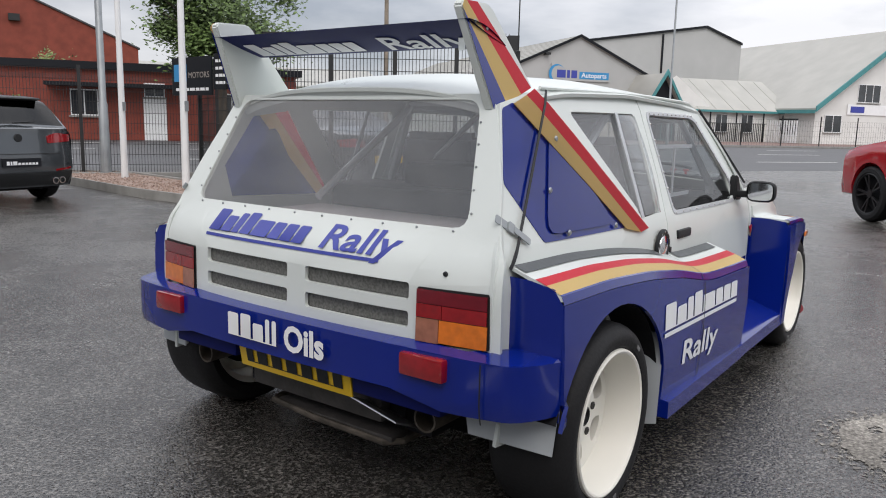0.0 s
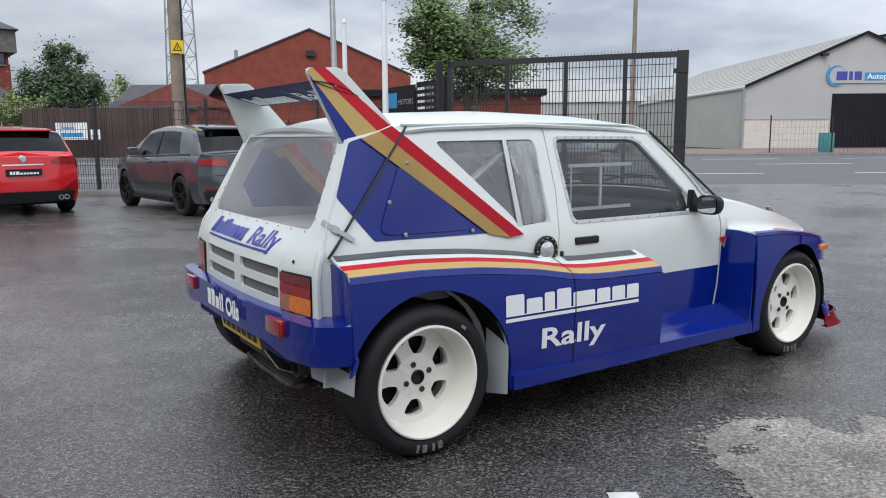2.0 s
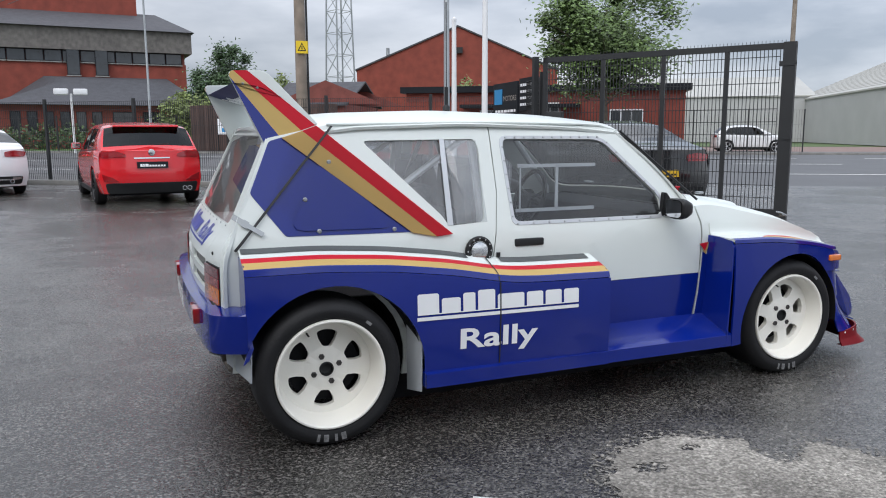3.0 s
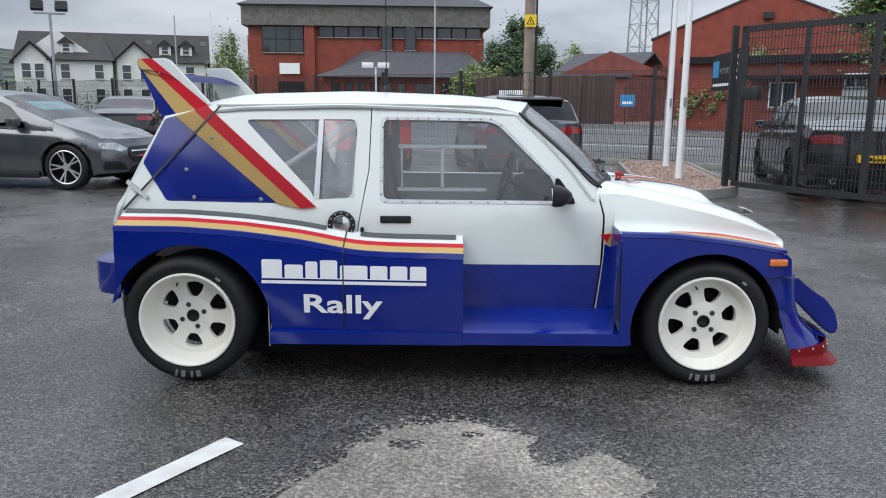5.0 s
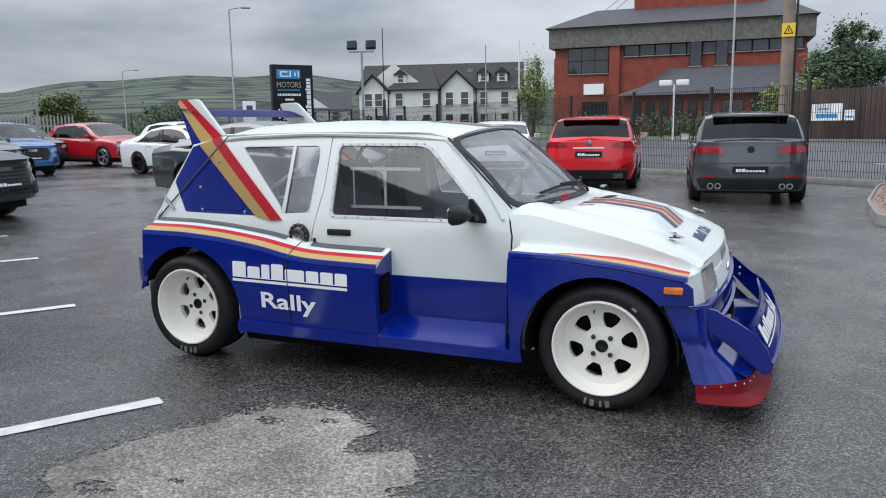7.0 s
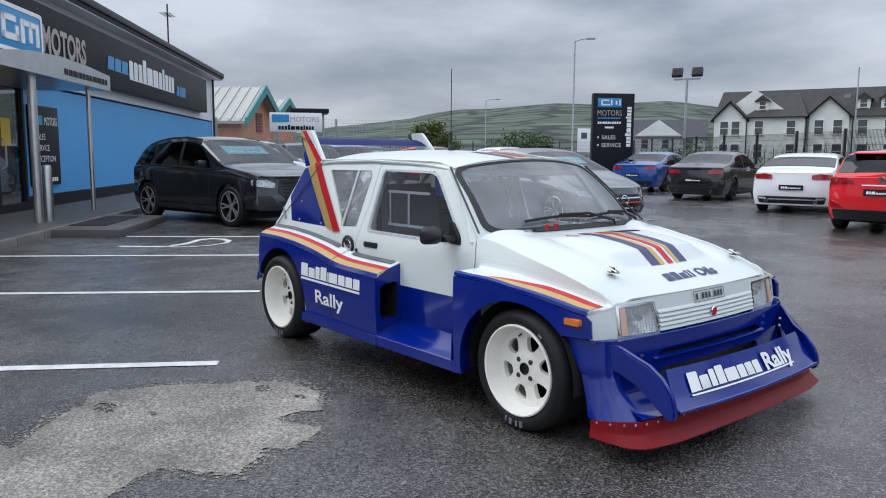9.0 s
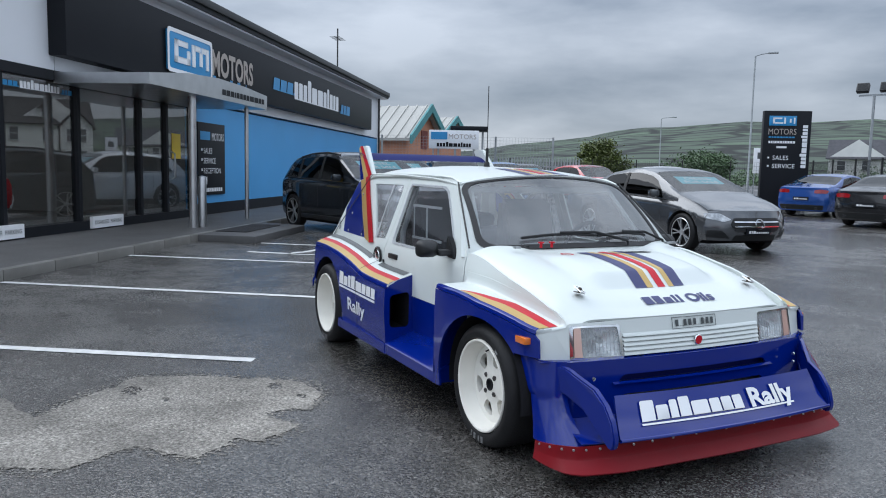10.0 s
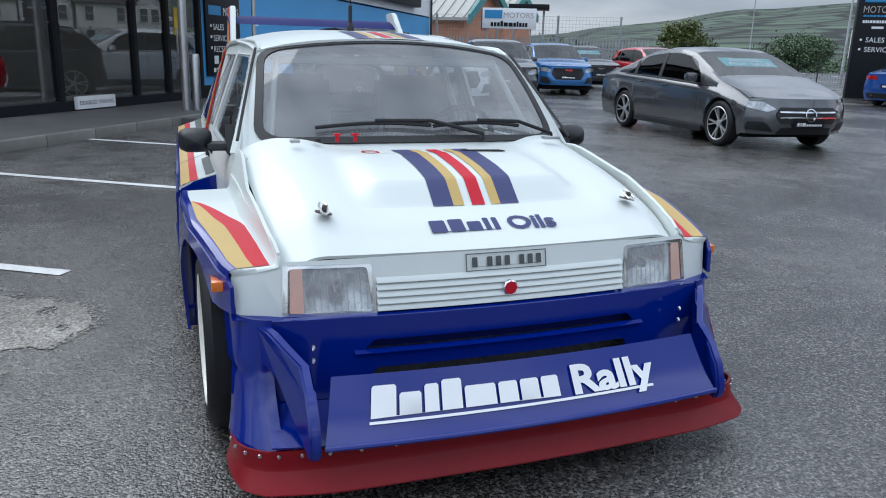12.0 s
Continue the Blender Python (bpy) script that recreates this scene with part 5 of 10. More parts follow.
for x0 in (14.6, 17.2):
    window(ob_, x0, 6.2, x0 + 1.2, 8.6, -0.4, 1, 1, "charcoal")
part("entrance", boxes((3.2, -0.1, 0, 6.0, -0.02, 3.2)), M["charcoal"], ob_)
part("sign_board", boxes((3.4, -0.2, 3.9, 5.6, -0.08, 4.9)), M["sign_white"], ob_)
part("lean_to", boxes((9.0, -9.0, 0, 25.5, -0.02, 3.4)), M["brick"], ob_)
lr = bmesh.new()
b5 = [lr.verts.new(p) for p in ((8.2, -9.8, 3.4), (26.3, -9.8, 3.4), (26.3, 0, 3.6), (8.2, 0, 3.6), (12.5, 0, 6.1), (24.0, 0, 6.1), (14.5, -4, 5.6), (21.5, -4, 5.6))]
for f in ((0, 1, 7, 6), (1, 2, 5, 7), (3, 0, 6, 4), (6, 7, 5, 4), (0, 3, 2, 1)):
    lr.faces.new([b5[i] for i in f])
bmesh.ops.recalc_face_normals(lr, faces=lr.faces[:])
part("lean_to_roof", lr, M["slate"], ob_)
for k in range(6):
    window(ob_, 9.8 + 1.3 * k, 1.4, 10.6 + 1.3 * k, 2.9, -9.03, 1, 1, "charcoal")
for x0 in (18.0, 20.6):
    window(ob_, x0, 1.0, x0 + 1.9, 2.9, -9.03, 2, 1, "charcoal")
dl = thing("double_lamp", "white double-headed lamp post before the offices", "street lamp", Matrix.Translation((-5.28, 52.1, 0)) @ Matrix.Diagonal((1, 1, 0.88, 1)))
part("column", tube(bmesh.new(), [(0, 0, 0), (0, 0, 4.4)], 0.07, 8), M["pole_white"], dl)
part("lantern", boxes((-1.0, -0.25, 4.3, -0.15, 0.25, 4.75), (0.15, -0.25, 4.3, 1.0, 0.25, 4.75), bevel=0.08), M["pole_white"], dl)
solid("lawn", boxes((24, -66, -0.05, 60, -49.0, 0.08)), M["grass"], "mown lawn before the offices", "", "structure", YARD)

# white houses with dormers
hs = gable_house("white_houses", "row of white rendered houses with slate roofs and dormers", Matrix.Translation((-55.4, 95.1, 0)) @ pose(0, 0, 0, 0, 0, 17), 23.4, 10, 6.6, 10.3, M["render_white"], M["roof_tile"], 0.4, True, "house")


def front_gable(x0, x1, z0, z1, y0):
    """A gabled bay that stands forward of the front."""
    xm = (x0 + x1) / 2
    k = (z1 - z0) / (xm - x0)
    bay = part("cross_gable", extrude([(x0, 0), (x1, 0), (x1, z0), (xm, z1), (x0, z0)], y0, 4.0), M["render_white"], hs)
    part("gable_roof", extrude([(x0 - 0.4, z0 - 0.4 * k), (xm, z1), (x1 + 0.4, z0 - 0.4 * k), (x1 + 0.4, z0 - 0.4 * k + 0.25), (xm, z1 + 0.28), (x0 - 0.4, z0 - 0.4 * k + 0.25)], y0 - 0.4, 4.6), M["roof_tile"], bay)
    for xa, xb in ((x0 - 0.4, xm), (x1 + 0.4, xm)):
        part("bargeboard", extrude([(xa, z0 - 0.4 * k - 0.06), (xb, z1 - 0.06), (xb, z1 + 0.22), (xa, z0 - 0.4 * k + 0.22)], y0 - 0.5, y0 - 0.402), M["charcoal"], bay)


front_gable(0.1, 4.3, 6.3, 8.5, -1.6)
front_gable(12.1, 16.7, 6.6, 8.8, -1.2)
bay = part("wing_block", boxes((4.32, -1.5, 0, 11.6, 3.0, 6.6)), M["render_white"], hs)
hr = bmesh.new()
hv = [hr.verts.new(p) for p in ((3.9, -1.95, 6.45), (12.0, -1.95, 6.45), (12.0, 4.6, 6.7), (3.9, 4.6, 6.7), (8.2, 5.05, 10.36), (9.7, 5.05, 10.36))]
for f in ((0, 1, 5, 4), (1, 2, 5), (3, 0, 4), (0, 3, 2, 1), (3, 4, 5, 2)):
    hr.faces.new([hv[i] for i in f])
bmesh.ops.recalc_face_normals(hr, faces=hr.faces[:])
part("wing_roof", hr, M["roof_tile"], bay)
part("gutter", boxes((3.9, -2.03, 6.36, 12.0, -1.95, 6.48)), M["charcoal"], bay)
for x0, y0, z0 in ((5.3, -0.2, 7.5), (17.3, 0.9, 7.5), (20.0, 0.9, 7.5)):
    dm = part("dormer", boxes((x0, y0, z0 - 0.6, x0 + 1.5, 4.6, z0 + 1.25)), M["render_white"], hs)
    part("dormer_roof", moved(extrude([(-0.3, -0.1), (1.8, -0.1), (0.75, 0.75)], y0 - 0.3, 4.8), Matrix.Translation((x0, 0, z0 + 1.25))), M["roof_tile"], dm)
    window(dm, x0 + 0.3, z0 + 0.05, x0 + 1.2, z0 + 1.15, y0 - 0.02, 1, 2)
for x0, y0 in ((0.9, -1.65), (2.4, -1.65), (5.4, -1.55), (9.4, -1.55), (12.7, -1.25), (14.9, -1.25), (17.6, -0.05), (20.6, -0.05)):
    window(hs, x0, 4.1, x0 + 1.15, 6.0, y0, 1, 2)
    window(hs, x0, 1.0, x0 + 1.15, 2.9, y0, 1, 2)
for x0, y0 in ((4.35, -1.62), (11.75, -1.60), (17.0, -0.1), (23.2, -0.1)):
    part("downpipe", boxes((x0, y0 - 0.06, 0, x0 + 0.12, y0, 6.5)), M["charcoal"], hs)
for x0 in (15.5, 22.6):
    part("roof_light", moved(boxes((0, 0, 0, 0.8, 0.06, 1.0)), Matrix.Translation((x0, 2.9, 8.95)) @ pose(0, 0, 0, -53)), M["win_dark"], hs)
fh = gable_house("far_house", "distant small white house with a slate roof", Matrix.Translation((-76.0, 104.0, 0)) @ pose(0, 0, 0, 0, 0, 32), 11.5, 8, 4.4, 7.2, M["render_white"], M["slate"], 0.4, True, "house")
for x0 in (1.2, 4.6, 8.4):
    window(fh, x0, 2.4, x0 + 1.2, 4.0, -0.05, 1, 2)
wp_ = thing("flagpole", "thin white pole beside the brick offices", "flagpole", pose(-21.72, 67.27, 0), "flagpoles")
part("mast", tube(bmesh.new(), [(0, 0, 0), (0, 0, 4.5), (0, 0, 9.3)], 0.10, 8, 0.06), M["pole_white"], wp_)
sb_ = thing("small_sign", "small white upright sign beside the totem", "sign", pose(-29.9, 36.45, 0, 0, 0, 52))
part("board", boxes((-0.42, 0, 1.50, 0.42, 0.08, 3.08), bevel=0.01), M["sign_white"], sb_)
part("plate_mark", boxes((-0.20, -0.006, 2.40, 0.20, -0.001, 2.80)), M["grey"], sb_)
for x in (-0.36, 0.30):
    part("leg", boxes((x, 0.01, 0, x + 0.06, 0.07, 1.50)), M["galv"], sb_)
fence_run(yard(112, 60), yard(60, 52), 2.0, "dark railing before the white houses", "railing", 3.0, 0.2, 0.9, 0.3)

# teal-trimmed brick units past the showroom
for k, (px_, py_, w_, h0, h1) in enumerate(((-36.15, 14.85, 5.8, 3.15, 4.98), (-48.1, 22.9, 5.0, 4.05, 5.25))):
    u = gable_house("brick_unit", "orange brick unit with a ribbed pale roof and teal trim", Matrix.Translation((px_, py_, 0)) @ pose(0, 0, 0, 0, 0, 134), w_, 18, h0, h1, M["orange_brick"], M["cladding_roof"], 0.4, False)
    part("verge_board", extrude([(-0.4, h0 - 0.4), (-0.4, h0 + 0.1), (w_ / 2, h1 + 0.3), (w_ / 2, h1 - 0.2)], -0.55, -0.42), M["teal"], u)
    part("verge_board", extrude([(w_ + 0.4, h0 - 0.4), (w_ + 0.4, h0 + 0.1), (w_ / 2, h1 + 0.3), (w_ / 2, h1 - 0.2)], -0.55, -0.42), M["teal"], u)
    part("vent", boxes((w_ / 2 - 0.5, -0.05, h0 - 0.6, w_ / 2 + 0.5, 0.02, h0 + 0.5)), M["brick_dark"], u)
    slope = (h1 - h0) / (w_ / 2)
    rib = extrude([(-0.4, h0 - 0.4 * slope + 0.17), (w_ / 2, h1 + 0.17), (w_ / 2, h1 + 0.25), (-0.4, h0 - 0.4 * slope + 0.25)], 0, 0.09)
    first = part("roof_rib", rib, M["cladding_roof"], u)
    first.location.y = -0.2
    for j in range(1, 28):
        again = new("roof_rib", first.data)
        again.parent = u
        again.location.y = -0.2 + 0.62 * j
cs = thing("end_sign", "white board with a blue logo on posts", "sign", Matrix.Translation((-26.8, 13.2, 0.99)) @ pose(0, 0, 0, 0, 0, 66) @ Matrix.Diagonal((0.60, 1, 0.60, 1)))
part("board", boxes((-1.9, 0, 2.15, 1.9, 0.15, 3.55), bevel=0.02), M["sign_white"], cs)
part("logo_shape", boxes((-1.75, -0.02, 2.85, -0.5, 0, 3.40)), M["logo_blue"], cs)
sign_text("MOTORS", -0.40, 2.90, 0.52, M["sign_tan"], cs, -0.01, 2.1)
sign_bars((.75, .75, .75, 1, .75, .75, .75, .95, .75, .75, .75), (.5, .5, .5, .5, .8, .8, .5, .35, .5, .4, .45), -1.3, 2.30, 0.36, 2.6, M["charcoal"], cs, -0.01)
for x in (-1.6, 1.5):
    part("leg", boxes((x, 0.15, -1.65, x + 0.1, 0.25, 2.2)), M["galv"], cs)
pc = thing("fuel_canopy", "dark flat canopy on slim posts", "canopy", Matrix.Translation((-30.3, 15.85, 0)) @ pose(0, 0, 0, 0, 0, 62))
part("roof", boxes((-0.95, -0.8, 3.30, 0.95, 0.8, 3.52), bevel=0.04), M["charcoal"], pc)
for x in (-0.7, 0.7):
    part("post", boxes((x - 0.05, -0.05, 0, x + 0.05, 0.05, 3.30)), M["galv"], pc)


# ---- trees, hedges and hills ----
def crown(bm, c, rx, rz, n, leaf, seed):
    """Leaves in many uneven clumps, with stray sprays between them."""
    random.seed(seed)
    lumps = []
    for _ in range(46):
        d = Vector((random.gauss(0, 1), random.gauss(0, 1), random.gauss(0, 1))).normalized() * random.uniform(0.35, 0.95)
        lumps.append((c + Vector((d.x * rx, d.y * rx, d.z * rz * (0.8 if d.z < 0 else 1.0))), random.uniform(0.10, 0.30)))
    for _ in range(n):
        q, k = random.choice(lumps)
        if random.random() < 0.22:
            q, k = c.lerp(q, random.uniform(0.5, 1.05)), 0.36
        d = Vector((random.gauss(0, 1), random.gauss(0, 1), random.gauss(0, 1))) * 0.52
        p = q + Vector((d.x * rx * k, d.y * rx * k, d.z * rz * k))
        a = Vector((random.gauss(0, 1), random.gauss(0, 1), random.gauss(0, 0.6))).normalized() * leaf * random.uniform(0.6, 1.2)
        b = a.orthogonal().normalized() * leaf * 0.5
        bm.faces.new([bm.verts.new(p + v) for v in (-a, b, a, -b)])
    return bm


def tree(x, y, h, r, seed, mat="leaf", n=5000, leaf=0.14, label="broad green tree with a full, uneven crown", mid=0.63, deep=0.36):
    t = thing("tree", label, "tree", pose(x, y, 0), "trees")
    random.seed(seed)
    bm = bmesh.new()
    tube(bm, [(0, 0, 0), (0.06, 0.03, h * 0.25), (0.0, 0.1, h * 0.5), (0.05, 0, h * 0.8)], 0.05 * h ** 0.8, 8, 0.03)
    for k in range(9):
        a, z = random.uniform(0, 6.28), h * random.uniform(0.25, 0.6)
        e = Vector((math.cos(a) * r * 0.75, math.sin(a) * r * 0.75, z + h * random.uniform(0.12, 0.3)))
        tube(bm, [(0, 0, z), (e.x * 0.5, e.y * 0.5, z + (e.z - z) * 0.65), tuple(e)], 0.05, 6, 0.012)
    part("trunk", bm, M["bark"], t)
    part("crown", crown(bmesh.new(), Vector((0, 0, h * mid)), r, h * deep, n, leaf, seed), M[mat], t)
    return t


M["leaf_olive"] = leaf_mat("olive_tree_leaves", (0.085, 0.105, 0.026))
M["leaf_pale"] = leaf_mat("pale_tree_leaves", (0.15, 0.19, 0.055))
tree(18.3, 26.2, 8.4, 3.5, 11, "leaf", 26000, 0.12)
tree(17.6, 39.5, 4.6, 1.7, 12, "leaf_pale", 5000, 0.12, "small yellow-green tree by the brick hall", 0.5, 0.5)
tree(14.2, 38.5, 2.9, 1.6, 13, "leaf_pale", 3500, 0.12, "low yellow-green bush by the brick hall", 0.45, 0.5)
tree(6.3, 67.0, 9.2, 3.3, 14, "leaf_dark", 14000, 0.17, "dark green tree beside the brick offices", 0.58, 0.42)
tree(13.6, 80.0, 8.0, 3.0, 15, "leaf_pale", 6000, 0.18, "pale green tree beside the brick offices", 0.5, 0.46)
tree(-19.48, 64.61, 7.0, 1.7, 16, "leaf_pale", 4500, 0.13, "slim pale green birch beside the brick offices", 0.55, 0.50)
tree(2.4, 57.0, 4.6, 2.4, 17, "leaf_pale", 5000, 0.15, "low pale green tree before the offices", 0.5, 0.5)
for k, (x, y, h, r) in enumerate(((-62.5, 49.3, 5.0, 3.0), (-70, 72, 4.2, 3.6), (-84, 86, 5.4, 4.6))):
    tree(x, y, h, r, 30 + k, "leaf_olive" if k == 0 else "leaf_dark", 11000, 0.16, "dark green tree at the foot of the hills", 0.5, 0.48)
hb = bmesh.new()
random.seed(21)
for _ in range(6000):
    p = Vector((random.uniform(0, 26), random.gauss(0, 0.5), abs(random.gauss(0.9, 0.45))))
    a = Vector((random.gauss(0, 1), random.gauss(0, 1), random.gauss(0, 1))).normalized() * 0.14
    b = a.orthogonal().normalized() * 0.09
    hb.faces.new([hb.verts.new(p + v) for v in (-a, b, a, -b)])
solid("hedge", hb, M["hedge"], "clipped green hedge before the brick offices", "hedge", "stuff", Matrix.Translation((-14, 62.5, 0)))
wb = bmesh.new()
random.seed(22)
for _ in range(24000):
    q = random.uniform(0, 120)
    p = Vector((q, random.gauss(0, 6.0), abs(random.gauss(0.55, 0.45)) * (1.1 + 0.7 * math.sin(q * 0.21) + 0.7 * math.sin(q * 0.67))))
    a = Vector((random.gauss(0, 1), random.gauss(0, 1), random.gauss(0, 1))).normalized() * 0.22
    b = a.orthogonal().normalized() * 0.15
    wb.faces.new([wb.verts.new(p + v) for v in (-a, b, a, -b)])
solid("far_bushes", wb, M["leaf_dark"], "belt of dark bushes below the hills", "bushes", "stuff", Matrix.Translation((-120, 22, 0)) @ pose(0, 0, 0, 0, 0, 52))


def hill_mat():
    m = make_mat("hill_pasture", (0.066, 0.100, 0.060), 0.95, var=0.55, scale=0.012)
    nt = m.node_tree
    b = nt.nodes["Principled BSDF"]
    co = [n for n in nt.nodes if n.bl_idname == "ShaderNodeTexCoord"][0]
    v = nt.nodes.new("ShaderNodeTexVoronoi")
    v.inputs["Scale"].default_value = 0.013
    v.feature = "F1"
    nt.links.new(co.outputs["Object"], v.inputs["Vector"])
    e = nt.nodes.new("ShaderNodeTexVoronoi")
    e.feature = "DISTANCE_TO_EDGE"
    e.inputs["Scale"].default_value = 0.013
    nt.links.new(co.outputs["Object"], e.inputs["Vector"])
    rp = nt.nodes.new("ShaderNodeValToRGB")
    rp.color_ramp.elements[0].position, rp.color_ramp.elements[0].color = 0.05, (0.03, 0.05, 0.028, 1)
    rp.color_ramp.elements[1].position, rp.color_ramp.elements[1].color = 0.12, (1, 1, 1, 1)
    nt.links.new(e.outputs["Distance"], rp.inputs["Fac"])
    mx = nt.nodes.new("ShaderNodeMix")
    mx.data_type, mx.blend_type = "RGBA", "MULTIPLY"
    mx.inputs["Factor"].default_value = 1.0
    old = b.inputs["Base Color"].links[0].from_socket
    hs_ = nt.nodes.new("ShaderNodeMix")
    hs_.data_type, hs_.blend_type = "RGBA", "MIX"
    sp_ = nt.nodes.new("ShaderNodeSeparateColor")
    nt.links.new(v.outputs["Color"], sp_.inputs[0])
    nt.links.new(sp_.outputs[0], hs_.inputs["Factor"])
    nt.links.new(old, hs_.inputs["A"])
    hs_.inputs["B"].default_value = (0.050, 0.068, 0.050, 1)
    nt.links.new(hs_.outputs["Result"], mx.inputs["A"])
    nt.links.new(rp.outputs["Color"], mx.inputs["B"])
    nt.links.new(mx.outputs["Result"], b.inputs["Base Color"])
    return m


M["hill"] = hill_mat()
SKY_LINE = [(100, 2.2), (112, 2.8), (120.5, 3.35), (124.3, 3.86), (128.8, 3.72), (132, 3.84), (134.3, 3.62), (137, 3.36), (139.3, 3.34), (141.8, 3.02), (142.3, 2.78), (145, 2.42), (149, 1.92), (151, 1.5), (157, 1.1), (170, 0.8), (185, 0.6)]
def hills(az, k):
    """k from 0 at the foot to 1 on the skyline."""
    a = radians(az)
    d = 320 + 1300 * k ** 1.1
    top = math.tan(radians(lerp(SKY_LINE, az))) * 1620
    z = top * (k ** 1.25) + 8 * noise.noise((az * 0.15, k * 5, 2.0)) * k * (1 - 0.7 * k)
    return (d * math.cos(a), d * math.sin(a), z - 1.0 * (1 - k))


bm = surf(hills, steps(98, 186, 90), steps(0, 1, 24))
solid("hills", bm, M["hill"], "low green hills of fields under the cloud", "", "structure")


# ---- the rally car ----
rally = thing("rally_car", "white, blue and gold striped wide-arched rally hatchback on damp asphalt", "car")
WIDE = [(-1.66, 0.715), (-1.50, 0.745), (-1.0, 0.762), (0.0, 0.766), (0.75, 0.762), (1.2, 0.755), (1.62, 0.702)]
TUMBLE = [(0.18, 0.02), (0.45, 0.0), (0.74, 0.0), (0.81, 0.010), (0.86, 0.028), (1.24, 0.165), (1.31, 0.20)]


def y_body(x, z):
    return lerp(WIDE, x) - lerp(TUMBLE, z)


def side(s, off=0.0):
    return lambda u, v: (u, s * (y_body(u, v) + off), v)


XC = steps(-1.6, 1.6, 32)
ZC = (0.45, 0.60, 0.74, 0.81, 0.86, 0.95, 1.05, 1.15, 1.24)


def arc(cx, cz, r, a0, a1, n=16):
    return [(cx + r * math.cos(radians(a)), cz + r * math.sin(radians(a))) for a in steps(a0, a1, n)]


QUARTER_HOLE = [(-1.10, 1.215), (-1.28, 1.19), (-1.37, 1.0), (-1.30, 0.87), (-0.73, 0.846)]
QUARTER_WIN = rounded([(-0.978, 1.222), (-0.445, 1.226), (-0.432, 1.18), (-0.452, 0.862), (-0.628, 0.852), (-0.648, 0.892)], 0.03)
DOOR_WIN = rounded([(-0.302, 0.856), (-0.308, 1.226), (0.185, 1.222), (0.243, 1.206), (0.510, 0.945), (0.512, 0.854)], 0.03)
DOOR_REAR = [(-0.364, 1.29), (-0.370, 0.99), (-0.420, 0.71), (-0.484, 0.64), (-0.498, 0.21)]
BONNET = [(0.80, 0.945), (0.90, 0.932), (1.0, 0.908), (1.25, 0.855), (1.45, 0.797), (1.57, 0.748), (1.63, 0.705), (1.665, 0.668)]
ROOF = [(-1.37, 1.280), (-1.2, 1.322), (-1.05, 1.350), (-0.5, 1.367), (0.06, 1.350), (0.30, 1.328), (0.44, 1.310)]


def z_bonnet(x, y):
    """The sheet sinks between its sides, and a raised middle drops to it by a short ramp."""
    a = abs(y)
    z = curve(BONNET, x)
    z -= lerp([(0.80, 0.020), (1.0, 0.026), (1.25, 0.024), (1.455, 0.020), (1.60, 0.008), (1.665, 0.0)], x) * lerp([(0.36, 1.0), (0.41, 0.8), (0.47, 0.2), (0.52, 0.0)], a)
    z += lerp([(0.95, 0.0), (1.07, 0.030), (1.26, 0.046), (1.355, 0.050), (1.370, 0.046), (1.452, 0.0)], x) * lerp([(0.30, 1.0), (0.34, 0.92), (0.41, 0.12), (0.45, 0.0)], a)
    if a > 0.56:
        z -= 0.07 * ((a - 0.56) / 0.17) ** 2
    return z


def bonnet_at(t, y):
    xr, xf = 0.905 - 0.40 * y * y, 1.668 - 0.10 * y * y
    x = xr + (xf - xr) * t
    w = y - math.copysign(max(0.0, abs(y) - 0.60) * 0.25 * t ** 3, y)
    return (x, w, z_bonnet(0.905 + t * 0.763, y))


def screen_at(a, b, off=0.0):
    """a from -1 to 1 across, b from 0 at the foot to 1 at the roof."""
    y0, y1 = 0.640 * a, 0.572 * a
    p = Vector((0.885 - 0.40 * y0 * y0, y0, 0.932 - 0.02 * a * a))
    q = Vector((0.432 - 0.25 * y1 * y1, y1, 1.305 - 0.16 * y1 * y1))
    m = p.lerp(q, b)
    bow = 0.018 * math.sin(math.pi * b)
    return m + Vector((0.62, 0, 0.78)) * (bow + off)


def z_roof(x, y):
    return curve(ROOF, x) - 0.072 * (abs(y) / 0.6) ** 3


def x_hatch(y, z):
    bow = lerp([(0.80, 0.055), (0.89, 0.020)], z)
    return lerp([(0.40, -1.63), (0.57, -1.652), (0.74, -1.648), (0.80, -1.630), (0.86, -1.575), (0.895, -1.550), (1.235, -1.386), (1.30, -1.366)], z) + bow * (abs(y) / 0.72) ** 2.5


